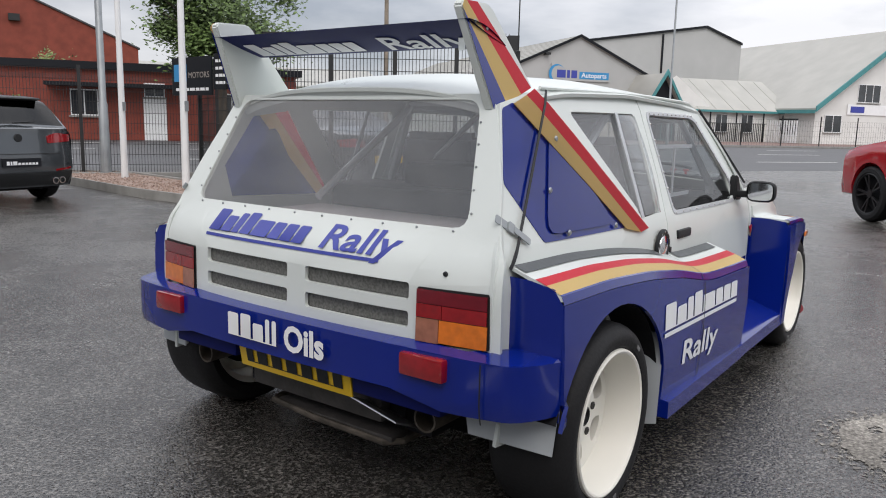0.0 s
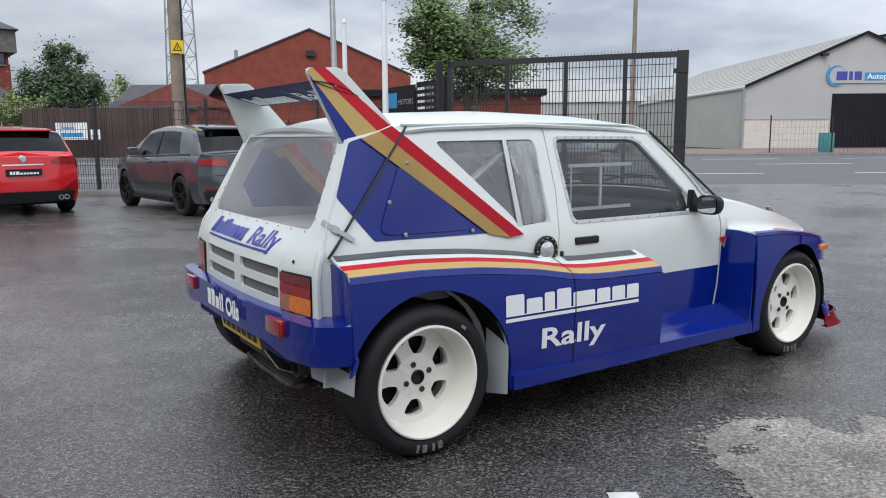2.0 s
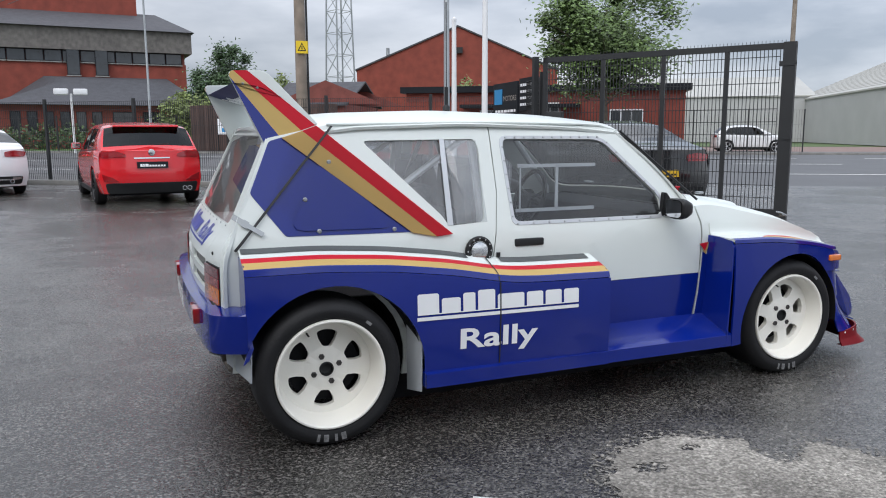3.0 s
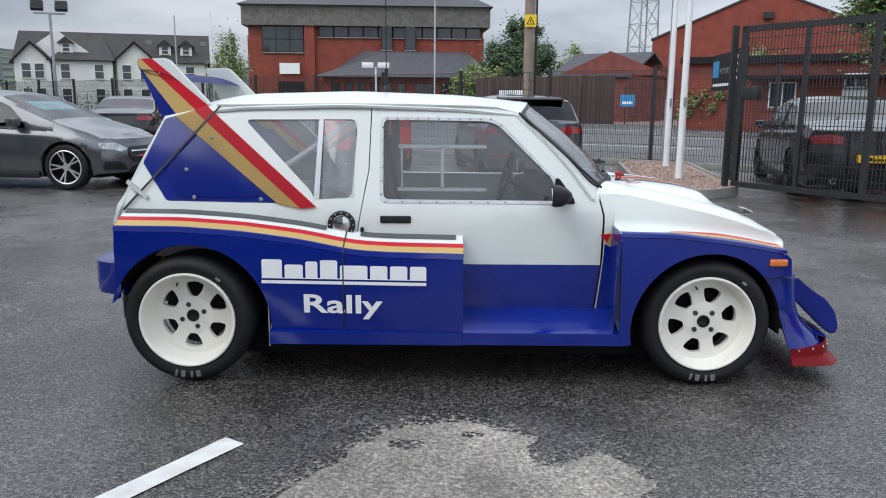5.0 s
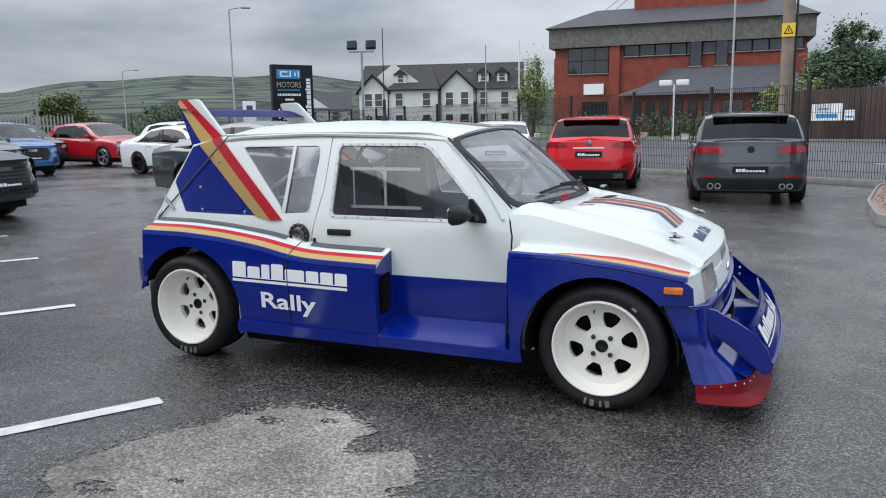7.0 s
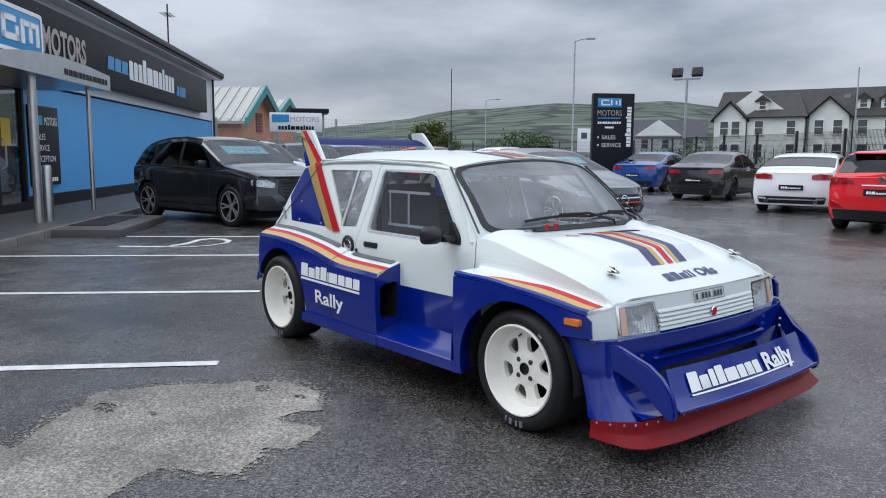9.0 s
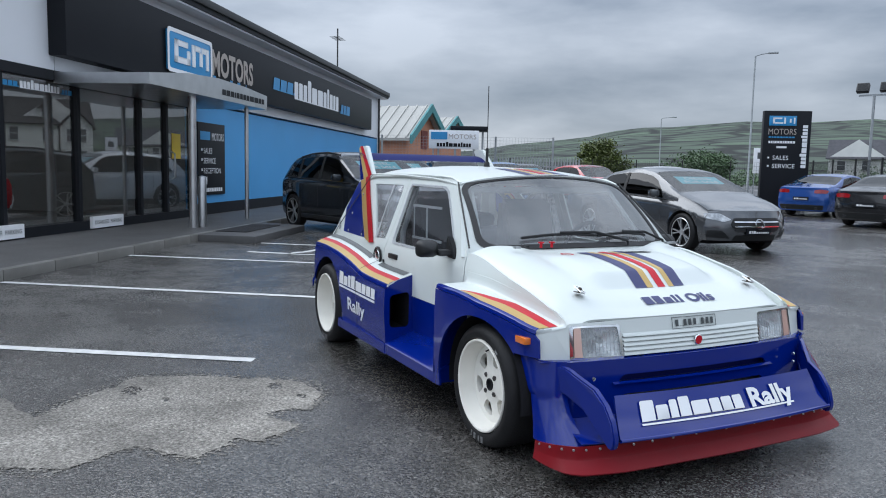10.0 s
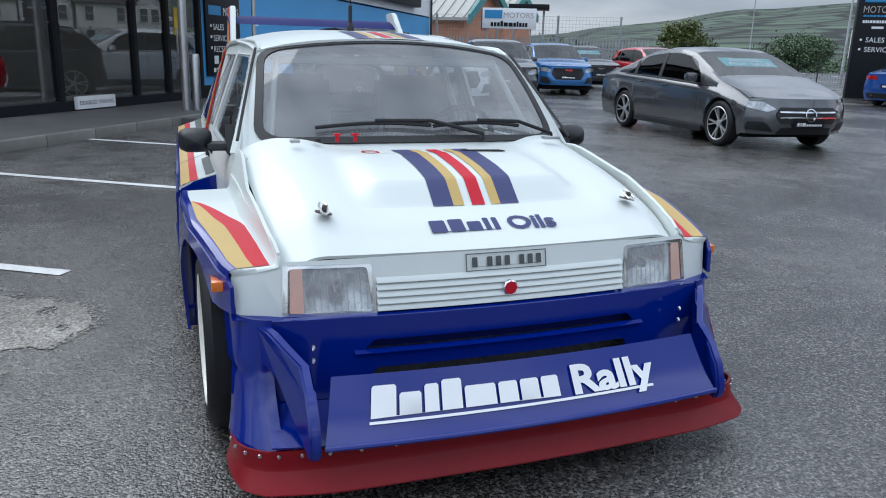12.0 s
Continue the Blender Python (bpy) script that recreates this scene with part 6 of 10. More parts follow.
for s in (-1, 1):
    # white shell, door and front wing
    q = [(-1.50, 0.30), (-1.60, 0.56), (-1.598, 0.74), (-1.577, 0.82), (-1.524, 0.90), (-1.470, 1.02), (-1.372, 1.235), (-1.10, 1.292)]
    q += [(-0.70, 1.302), (-0.370, 1.302)] + [(x - 0.005, z) for x, z in DOOR_REAR] + arc(-1.2065, 0.30, 0.36, -14, 180, 18)
    part("rear_quarter", panel(q, [QUARTER_WIN, QUARTER_HOLE], side(s), XC, ZC, -0.012), M["white"], rally)
    dz = 0.548
    up = [(-0.363, 1.298), (-0.370, 0.99), (-0.420, 0.71), (-0.484, 0.64), (-0.492, dz + 0.002), (0.735, dz + 0.002), (0.740, 0.785), (0.716, 0.885), (0.33, 1.262), (0.22, 1.29)]
    part("door", panel(up, [DOOR_WIN], side(s), XC, ZC, -0.012), M["white"], rally)
    lo = [(-0.492, dz), (-0.498, 0.215), (0.696, 0.215), (0.708, 0.31), (0.735, dz)]
    part("door_lower", panel(lo, (), side(s), XC, ZC, -0.012), M["blue"], rally, "blue lower door")
    w = [(0.725, 0.885), (0.750, 0.785), (0.748, 0.595), (0.72, 0.31), (0.72, 0.21)] + arc(1.2065, 0.30, 0.36, 194, -12, 18) + [(1.600, 0.45)]
    w += [(1.61, 0.63)] + [(x, z_bonnet(x, 0.71)) for x in steps(1.59, 0.80, 12)]
    part("front_wing", panel(w, (), side(s), XC, ZC, -0.012), M["white"], rally)
    part("wing_lower", panel([(0.752, 0.655), (0.750, 0.595), (0.724, 0.31), (0.724, 0.212), (0.80, 0.212), (0.80, 0.63)], (), side(s, 0.0025), XC, ZC, 0.002), M["blue"], rally)
    # panes
    for nm, hole, lb in (("quarter_window", QUARTER_WIN, "scuffed clear quarter window"), ("door_window", DOOR_WIN, "riveted clear plastic door window")):
        g = part(nm, panel(hole, (), side(s, -0.010), XC, ZC), M["perspex" if nm == "quarter_window" else "door_pane"], rally, lb)
        g.visible_shadow = False
    fr = panel(rounded([(-0.318, 0.840), (-0.324, 1.240), (0.190, 1.237), (0.254, 1.219), (0.528, 0.948), (0.530, 0.838)], 0.035), [DOOR_WIN], side(s, 0.003), XC, ZC, 0.004)
    part("window_trim", fr, M["alu"], rally, "thin riveted metal window strip")
    bm = bmesh.new()
    for k in range(11):
        for x, z in ((-0.29 + 0.081 * k, 0.847), (-0.29 + 0.05 * k, 1.232)):
            lathe(bm, [(0.0, 0.004), (0.004, 0.003), (0.005, 0)], 8, pose(x, s * (y_body(x, z) + 0.004), z, 0, 0, 0 if s > 0 else 180))
    for k in range(6):
        x, z = 0.26 + 0.046 * k, 1.205 - 0.047 * k
        lathe(bm, [(0.0, 0.004), (0.004, 0.003), (0.005, 0)], 8, pose(x, s * (y_body(x, z) + 0.004), z, 0, 0, 0 if s > 0 else 180))
    for k in range(6):
        z = 0.88 + 0.062 * k
        lathe(bm, [(0.0, 0.004), (0.004, 0.003), (0.005, 0)], 8, pose(-0.311, s * (y_body(-0.311, z) + 0.004), z, 0, 0, 0 if s > 0 else 180))
    stuff(part("rivet", bm, M["metal"], rally))
    # quarter window strip and vent blister
    st = panel([(-0.632, 0.855), (-0.606, 0.855), (-0.596, 1.228), (-0.618, 1.228)], (), side(s, 0.003), (), ZC, 0.004)
    part("window_strip", st, M["alu"], rally, "riveted metal strip")
    def blister(u, v, s=s):
        k = max(0.0, math.sin(math.pi * min(1, max(0, (u + 0.59) / 0.15)))) ** 0.5 * max(0.0, math.sin(math.pi * min(1, max(0, (v - 0.86) / 0.36)))) ** 0.5
        return (u, s * (y_body(u, v) + 0.002 + 0.030 * k), v)
    g = part("window_blister", surf(blister, steps(-0.59, -0.44, 8), steps(0.86, 1.22, 12)), M["perspex"], rally, "bulged clear plastic vent")
    g.visible_shadow = False
    # drip rail
    part("drip_rail", tube(bmesh.new(), [(x, s * (y_body(x, 1.288) + 0.004), 1.288 + 0.012 * math.exp(-((x + 0.4) / 0.6) ** 2) - max(0, x - 0.22) * 0.25) for x in steps(-1.12, 0.34, 14)], 0.006, 6), M["white"], rally)
    part("a_pillar_trim", tube(bmesh.new(), [(0.345 + 0.39 * t, s * (y_body(0.4, 1.255 - 0.345 * t) + 0.006), 1.262 - 0.345 * t) for t in steps(0, 1, 6)], 0.006, 6), M["rubber"], rally)
    # blue cover over the quarter, and the bands that run up to the fin
    cover = [(-1.368, 1.222), (-1.462, 1.015), (-1.335, 0.842), (-0.792, 0.836), (-1.305, 1.240)]
    part("quarter_cover", panel(rounded(cover, 0.012), (), side(s, 0.003), XC, ZC, 0.006), M["blue_film"], rally, "blue quarter panel cover")
    pod = rounded([(-1.150, 1.165), (-1.320, 0.862), (-0.875, 0.858)], 0.06)
    part("cover_pad", panel(pod, (), side(s, 0.0095), XC, ZC, 0.0015), M["blue_film"], rally)
    part("gold_band", panel([(-0.802, 0.834), (-0.692, 0.812), (-1.227, 1.264), (-1.315, 1.236)], (), side(s, 0.0115), XC, ZC, 0.002), M["gold_film"], rally)
    part("red_band", panel([(-0.692, 0.812), (-0.616, 0.819), (-1.165, 1.286), (-1.227, 1.264)], (), side(s, 0.0115), XC, ZC, 0.002), M["red_film"], rally)
    part("shut_line", panel([(-1.105, 1.286), (-1.095, 1.284), (-1.535, 0.792), (-1.544, 0.798)], (), side(s, 0.0138), XC, ZC, 0.002), M["rubber"], rally)
    for x, z in ((-1.13, 1.135), (-1.245, 0.985), (-1.20, 0.858), (-0.88, 0.852)):
        part("cover_bolt", lathe(bmesh.new(), [(0.0, 0.005), (0.007, 0.004), (0.010, 0)], 10, pose(x, s * (y_body(x, z) + 0.012), z, 0, 0, 0 if s > 0 else 180)), M["galv"], rally)
    # toggle latch across the shut line
    def along(t, w):
        return (-1.533 + 0.836 * t + 0.547 * w, 0.926 - 0.547 * t + 0.836 * w)
    for nm, t0, t1, hw, off, th in (("latch", -0.004, 0.040, 0.011, 0.004, 0.003), ("latch_hook", 0.036, 0.062, 0.014, 0.012, 0.008), ("latch_lever", 0.056, 0.130, 0.009, 0.014, 0.005)):
        pts = rounded([along(t0, -hw), along(t1, -hw), along(t1, hw), along(t0, hw)], 0.004)
        lt = part(nm, panel(pts, (), side(s, off), (), (), th), M["galv"], rally if nm == "latch" else lt, "bright metal toggle latch" if nm == "latch" else "")
    # fin
    fin = [(-1.509, 1.492), (-1.500, 1.507), (-1.375, 1.512), (-1.350, 1.500), (-1.150, 1.290), (-1.385, 1.212)]

    def lean(z, off):
        return s * (0.558 - 0.115 * (z - 1.21) + off)

    bm = extrude(fin, -0.016, 0.016, 0.005)
    for v in bm.verts:
        v.co.y = lean(v.co.z, s * v.co.y)
    part("tail_fin", bm, M["white"], rally, "upswept tail fin")
    fl = lambda u, v: (u, lean(v, 0.0185), v)
    part("fin_blue", panel([(-1.506, 1.482), (-1.315, 1.237), (-1.383, 1.215)], (), fl, thick=0.001), M["blue"], rally)
    part("fin_gold", panel([(-1.508, 1.490), (-1.500, 1.505), (-1.489, 1.507), (-1.227, 1.266), (-1.315, 1.237), (-1.506, 1.482)], (), fl, thick=0.001), M["gold"], rally)
    part("fin_red", panel([(-1.489, 1.507), (-1.435, 1.509), (-1.165, 1.288), (-1.227, 1.266)], (), fl, thick=0.001), M["red"], rally)
    for x, z in ((-1.455, 1.455), (-1.398, 1.440)):
        part("fin_bolt", lathe(bmesh.new(), [(0.0, 0.004), (0.005, 0.003), (0.006, 0)], 8, pose(x, lean(z, 0.019), z, 0, 0, 0 if s > 0 else 180)), M["galv"], rally)
    # rear wide arch
    TOP = [(-1.53, 0.752), (-1.23, 0.752), (-0.95, 0.735), (-0.67, 0.700), (-0.44, 0.655), (-0.30, 0.645), (0.08, 0.640)]
    YP = [(-1.53, 0.900), (-0.85, 0.915), (0.08, 0.940)]
    po = [(-1.525, 0.40), (-1.528, 0.66)] + [(x, curve(TOP, x) - 0.035) for x in steps(-1.525, 0.078, 24)] + [(0.078, 0.265), (-0.812, 0.265)] + arc(-1.185, 0.285, 0.375, 0, 165, 22)
    part("rear_arch", panel(po, (), lambda u, v, s=s: (u, s * (lerp(YP, u) + 0.012 * math.sin(math.pi * min(1, max(0, (v - 0.26) / 0.45)))), v), XC, ZC, -0.012), M["blue"], rally, "wide blue rear wheel arch")
    def top_at(u, v, s=s, off=0.0):
        """v from the outer edge, 0, up and in to the body, 1."""
        zt = curve(TOP, u)
        y = lerp([(0, lerp(YP, u)), (0.12, lerp(YP, u) - 0.008), (0.3, lerp(YP, u) - 0.04), (1, y_body(u, zt) - 0.002)], v)
        z = lerp([(0, zt - 0.035), (0.12, zt - 0.012), (0.3, zt + 0.004), (1, zt + 0.050)], v)
        return (u, s * (y + off * 0.4), z + off)
    VC = [0.06, 0.12, 0.2, 0.3, 0.5, 0.75, 1]
    part("arch_top", surf(top_at, steps(-1.528, 0.078, 32), VC, -0.010), M["white"], rally)
    for nm, a, b, mt in (("arch_edge", 0.0, 0.15, "blue"), ("gold_stripe", 0.15, 0.38, "gold"), ("red_stripe", 0.38, 0.57, "red")):
        part(nm, surf(lambda u, v, s=s: top_at(u, v, s, 0.002), steps(-1.529, 0.079, 32), [v for v in steps(a, b, 5)]), M[mt], rally)
    for x0, x1 in ((-1.522, -0.565), (-0.405, 0.045)):
        part("grey_stripe", surf(lambda u, v, s=s: top_at(u, v, s, 0.003), steps(x0, x1, 14), [0.76, 0.83, 0.90, 0.98]), M["grey"], rally)
    part("shut_line", surf(lambda u, v, s=s: top_at(u, v, s, 0.0035), [-0.474, -0.468], steps(0, 0.98, 10)), M["rubber"], rally)
    part("shut_line", surf(lambda u, v, s=s: (u, s * (lerp(YP, u) + 0.012 * math.sin(math.pi * min(1, max(0, (v - 0.26) / 0.45))) + 0.0034), v), [-0.474, -0.468], steps(0.268, curve(TOP, -0.471) - 0.036, 8)), M["rubber"], rally)
    # closing faces of the arch, with the intake in its front
    fo = [(0.757, 0.268), (0.757, 0.685), (0.86, 0.655), (0.915, 0.640), (0.938, 0.605), (0.942, 0.268)]
    hole = rounded([(0.785, 0.36), (0.915, 0.36), (0.915, 0.56), (0.785, 0.58)], 0.03)
    part("arch_intake", panel(fo, [hole], lambda u, v, s=s: (0.078, s * u, v), thick=0.006), M["blue"], rally, "air intake in the front of the arch")
    bm = boxes((-0.22, 0.772, 0.34, -0.20, 0.925, 0.60))
    for a, b in (((0.785, 0.345), (0.915, 0.345)), ((0.915, 0.345), (0.915, 0.575)), ((0.785, 0.585), (0.785, 0.345)), ((0.785, 0.585), (0.915, 0.575))):
        bm.faces.new([bm.verts.new((x, p[0], p[1])) for x, p in ((0.074, a), (0.074, b), (-0.21, b), (-0.21, a))])
    for v in bm.verts:
        v.co.y *= s
    part("intake_duct", bm, M["dark"], rally)
    part("arch_rear_face", panel([(0.70, 0.40), (0.70, 0.775), (0.80, 0.770), (0.87, 0.756), (0.898, 0.715), (0.900, 0.40)], (), lambda u, v, s=s: (-1.528, s * u, v), thick=0.004), M["blue"], rally)
    bm = surf(lambda u, v, s=s: (-1.185 + 0.373 * math.cos(u), s * v, 0.285 + 0.373 * math.sin(u)), steps(-0.1, math.pi - 0.30, 20), [0.45, 0.70, 0.90])
    part("wheel_well", bm, M["dark"], rally)
    # running board
    rb = [(0.755, 0.335), (0.930, 0.272), (0.944, 0.262), (0.944, 0.205), (0.755, 0.205)]
    bm = bmesh.new()
    for x0, x1, pts in ((-0.815, 0.078, [(0.755, 0.27), (0.925, 0.266), (0.947, 0.262), (0.947, 0.203), (0.755, 0.203)]), (0.079, 0.80, rb)):
        a = [bm.verts.new((x0, s * y, z)) for y, z in pts]
        b = [bm.verts.new((x1, s * y, z)) for y, z in pts]
        for i in range(len(pts)):
            j = (i + 1) % len(pts)
            bm.faces.new((a[i], a[j], b[j], b[i]))
        bm.faces.new(a)
        bm.faces.new(b)
    bmesh.ops.recalc_face_normals(bm, faces=bm.faces[:])
    part("side_sill", bm, M["blue"], rally, "blue running board")
    part("sill_flap", panel([(-0.90, 0.16), (-0.82, 0.18), (-0.815, 0.50), (-0.90, 0.50)], (), lambda u, v, s=s: (-0.835 + 0.3 * (u + 0.85), s * (0.80 + (u + 0.9) * 1.4), v), thick=0.004), M["flap"], rally)
    # front wide arch
    CREST = [(0.69, 0.668), (0.70, 0.660), (0.76, 0.640), (0.835, 0.620)]
    FT = [(0.79, 0.738), (1.04, 0.733), (1.29, 0.702), (1.45, 0.674), (1.585, 0.642)]
    YF = [(0.79, 0.945), (0.90, 0.948), (1.2, 0.932), (1.535, 0.862), (1.62, 0.828)]
    fo = [(x, curve(FT, x) - 0.022) for x in steps(0.792, 1.585, 16)] + [(1.612, 0.600), (1.618, 0.522), (1.478, 0.522)] + arc(1.2065, 0.285, 0.357, 40, 192, 20) + [(0.80, 0.203)]
    def out_f(u, v, s=s):
        return (u, s * (lerp(YF, u) + 0.012 * math.sin(math.pi * min(1, max(0, (v - 0.2) / 0.6))) - max(0.0, 0.36 - v) * max(0, u - 1.5) * 0.2), v)
    part("front_arch", panel(fo, (), out_f, XC + [1.55, 1.65], ZC, -0.012), M["blue"], rally, "wide blue front wheel arch")
    def ftop(u, v, s=s, off=0.0):
        zt = curve(FT, u)
        yi = lerp([(0.79, 0.764), (1.2, 0.757), (1.6, 0.706)], u)
        zi = min(zt + 0.060, z_bonnet(u, 0.69) - 0.004)
        yo = lerp(YF, u)
        y = lerp([(0, yo), (0.07, yo - 0.003), (0.14, yo - 0.012), (0.74, yi + 0.012), (0.88, yi + 0.002), (1, yi - 0.004)], v)
        z = lerp([(0, zt - 0.022), (0.07, zt - 0.006), (0.14, zt), (0.74, zt + 0.004), (0.88, zt + 0.016), (1, zi)], v)
        return (u, s * (y + 0.3 * off), z + off)
    part("front_arch_top", surf(ftop, steps(0.792, 1.585, 20), [0.07, 0.14, 0.4, 0.6, 0.74, 0.81, 0.88, 0.94, 1], -0.01), M["white"], rally)
    part("arch_edge", surf(lambda u, v, s=s: ftop(u, v, s, 0.0025), steps(0.79, 1.587, 20), [0, 0.07, 0.14, 0.20]), M["blue"], rally)
    # the bands start as a thin tip by the door and widen towards the lamp
    for nm, a, b, mt in (("gold_stripe", 0.20, 0.47, "gold"), ("red_stripe", 0.47, 0.72, "red")):
        def band(u, v, s=s):
            k = min(1.0, 0.06 + max(0.0, (u - 1.0) / 0.30) ** 0.8)
            return ftop(u, 0.20 + (v - 0.20) * k, s, 0.003)
        part(nm, surf(band, steps(1.0, 1.585, 20), steps(a, b, 4)), M[mt], rally)
    # rounded crest between the arch top and the lamp panel
    def crest(u, v, s=s):
        a = Vector(ftop(1.585, v, s))
        y = min(0.832, abs(a.y))
        b = Vector((1.697 - 0.040 * (y / 0.68) ** 2 - 0.04 * max(0, y - 0.68) / 0.14 - 0.22 * 0.095, s * y, lerp(CREST, y) - 0.004))
        return a.lerp(b, u) + Vector((0.004, 0, 0.006)) * math.sin(math.pi * u)
    part("wing_crest", surf(crest, steps(0, 1, 6), [0.10, 0.14, 0.3, 0.5, 0.74, 0.81, 0.88, 0.94, 1.0]), M["white"], rally)
    part("red_tip", panel([(0.728, 0.698), (0.782, 0.704), (0.764, 0.660)], (), side(s, 0.007), (), (), 0.002), M["red"], rally)
    part("gold_tip", panel([(0.746, 0.672), (0.764, 0.660), (0.782, 0.704), (0.790, 0.700), (0.770, 0.642)], (), side(s, 0.0065), (), (), 0.002), M["gold"], rally)
    part("arch_back_face", panel([(0.748, 0.205), (0.752, 0.738), (0.84, 0.738), (0.925, 0.728), (0.945, 0.70), (0.945, 0.205)], (), lambda u, v, s=s: (0.792 - 0.02 * (v < 0.4), s * u, v), thick=0.006), M["blue"], rally)
    bm = surf(lambda u, v, s=s: (1.2065 + 0.355 * math.cos(u), s * v, 0.285 + 0.355 * math.sin(u)), steps(-0.1, math.pi + 0.15, 20), [0.45, 0.70, 0.89])
    part("wheel_well", bm, M["dark"], rally)
    # bumper corner below the arch, creased and flared over the splitter
    def nose_corner(u, v, s=s):
        """u from the wheel opening, 0, round to the front, 1; v is the height."""
        a = Vector((lerp([(0.16, 1.632), (0.37, 1.562), (0.53, 1.480)], v), lerp([(0.16, 0.866), (0.24, 0.852), (0.355, 0.843), (0.37, 0.852), (0.53, 0.856)], v)))
        b = Vector((lerp([(0.16, 1.800), (0.22, 1.760), (0.30, 1.712), (0.355, 1.692), (0.37, 1.690), (0.53, 1.655)], v), lerp([(0.16, 0.860), (0.24, 0.832), (0.355, 0.818), (0.37, 0.826), (0.53, 0.838)], v)))
        c = Vector((lerp([(0.16, 1.855), (0.22, 1.800), (0.30, 1.715), (0.37, 1.684), (0.53, 1.678)], v), 0.735))
        p = a.lerp(b, u).lerp(b.lerp(c, u), u)
        return (p.x, s * p.y, v)
    part("bumper_corner", surf(nose_corner, steps(0, 1, 12), [0.172, 0.20, 0.23, 0.26, 0.30, 0.335, 0.355, 0.37, 0.40, 0.45, 0.514], -0.008), M["blue"], rally)
    part("side_indicator", boxes(*[(1.492, min(s * 0.856, s * 0.890), 0.577, 1.574, max(s * 0.856, s * 0.890), 0.608)], bevel=0.006), M["lens_amber"], rally, "amber side indicator")
    # mirror
    bm = surf(lambda u, v, s=s: (0.478 + u * 0.55, s * (0.868 + 0.066 * lerp([(0, 0.90), (0.02, 1.0), (0.07, 0.96), (0.13, 0.72), (0.165, 0.35), (0.175, 0.0)], u) * math.copysign(abs(math.cos(v)) ** 0.55, math.cos(v))), 0.893 + 0.050 * lerp([(0, 0.88), (0.02, 1.0), (0.07, 0.95), (0.13, 0.65), (0.165, 0.3), (0.175, 0.0)], u) * math.copysign(abs(math.sin(v)) ** 0.55, math.sin(v))), [0, 0.01, 0.02, 0.045, 0.07, 0.10, 0.13, 0.15, 0.165, 0.173, 0.175], [0, 0.12, 0.35, 0.7, 1.2, 1.57, 1.94, 2.44, 2.79, 3.02, 3.1416, 3.26, 3.5, 3.85, 4.34, 4.71, 5.09, 5.6, 5.93, 6.16, 6.2832])
    mr = part("door_mirror", bm, M["black"], rally, "black door mirror")
    part("mirror_arm", extrude(rounded([(0.505, 0.845), (0.515, 0.960), (0.53, 0.960), (0.60, 0.870), (0.61, 0.84)], 0.012), s * 0.715, s * 0.752, 0.006), M["black"], mr)
    part("mirror_stalk", extrude(rounded([(0.515, 0.858), (0.515, 0.892), (0.575, 0.886), (0.585, 0.858)], 0.01), s * 0.745, s * 0.825, 0.005), M["black"], mr)
    part("mirror_glass", panel([(0.868 + 0.055 * math.copysign(abs(math.cos(t)) ** 0.5, math.cos(t)), 0.893 + 0.040 * math.copysign(abs(math.sin(t)) ** 0.5, math.sin(t))) for t in steps(0, 2 * math.pi * 23 / 24, 23)], (), lambda u, v, s=s: (0.4765, s * u, v), thick=0.002), M["mirror"], mr)
    # door handle and filler cap
    part("door_handle", boxes((-0.315, min(s * 0.752, s * 0.772), 0.745, -0.168, max(s * 0.752, s * 0.772), 0.780), bevel=0.008), M["black"], rally)
    face = pose(-0.497, s * 0.768, 0.738, 0, 0, 0 if s > 0 else 180)
    cap = part("filler_cap", lathe(bmesh.new(), [(0.066, 0), (0.066, 0.008), (0.058, 0.013), (0.046, 0.010), (0.044, 0.006)], 28, face), M["black"], rally, "black ring round the filler cap")
    part("cap", lathe(bmesh.new(), [(0.044, 0.004), (0.040, 0.012), (0.02, 0.016), (0.0, 0.017)], 24, face), M["chrome"], cap, "polished metal cap")
    bm = bmesh.new()
    for k in range(12):
        a = math.pi * k / 6
        lathe(bm, [(0.004, 0.013), (0.0, 0.015)], 6, face @ pose(0.056 * math.cos(a), 0, 0.056 * math.sin(a)))
    stuff(part("cap_bolt", bm, M["metal"], cap))
    part("catch", boxes((-0.408, min(s * 0.763, s * 0.772), 0.705, -0.392, max(s * 0.763, s * 0.772), 0.725)), M["black"], rally)
    # words on the arch: the sponsor as plain letter bars, the second word spelt
    def on_arch(u, v, s=s):
        return (u, s * (lerp(YP, u) + 0.012 * math.sin(math.pi * min(1, max(0, (v - 0.26) / 0.45))) + 0.0025), v)
    def place(bm, x0, width, z0, h, tilt):
        def f(u, v):
            x = x0 + u * width if s < 0 else (x0 + width) - u * width
            return on_arch(x, z0 + v * h + tilt * (x - x0))
        return bend(bm, f, (), ())
    HT, WD = (1, .74, .92, 1, .74, .74, .74, .74), (.78, .70, .46, .66, 1.05, .66, .66, .62)
    part("word_mark", place(bars_bm(HT, WD, 0.10), -0.845, 0.755, 0.512, 0.088, -0.004), M["decal_white"], rally, "white letter bars of a sponsor's name")
    part("underline", place(panel([(0, 0), (1, 0), (1, 0.15), (0, 0.15)]), -0.847, 0.757, 0.488, 0.1, -0.004), M["decal_white"], rally)
    part("word_mark", place(text_bm("Rally", 1.0, 0.022, width=1.0), -0.655, 0.365, 0.353, 0.122, -0.004), M["decal_white"], rally, "the word Rally in white")

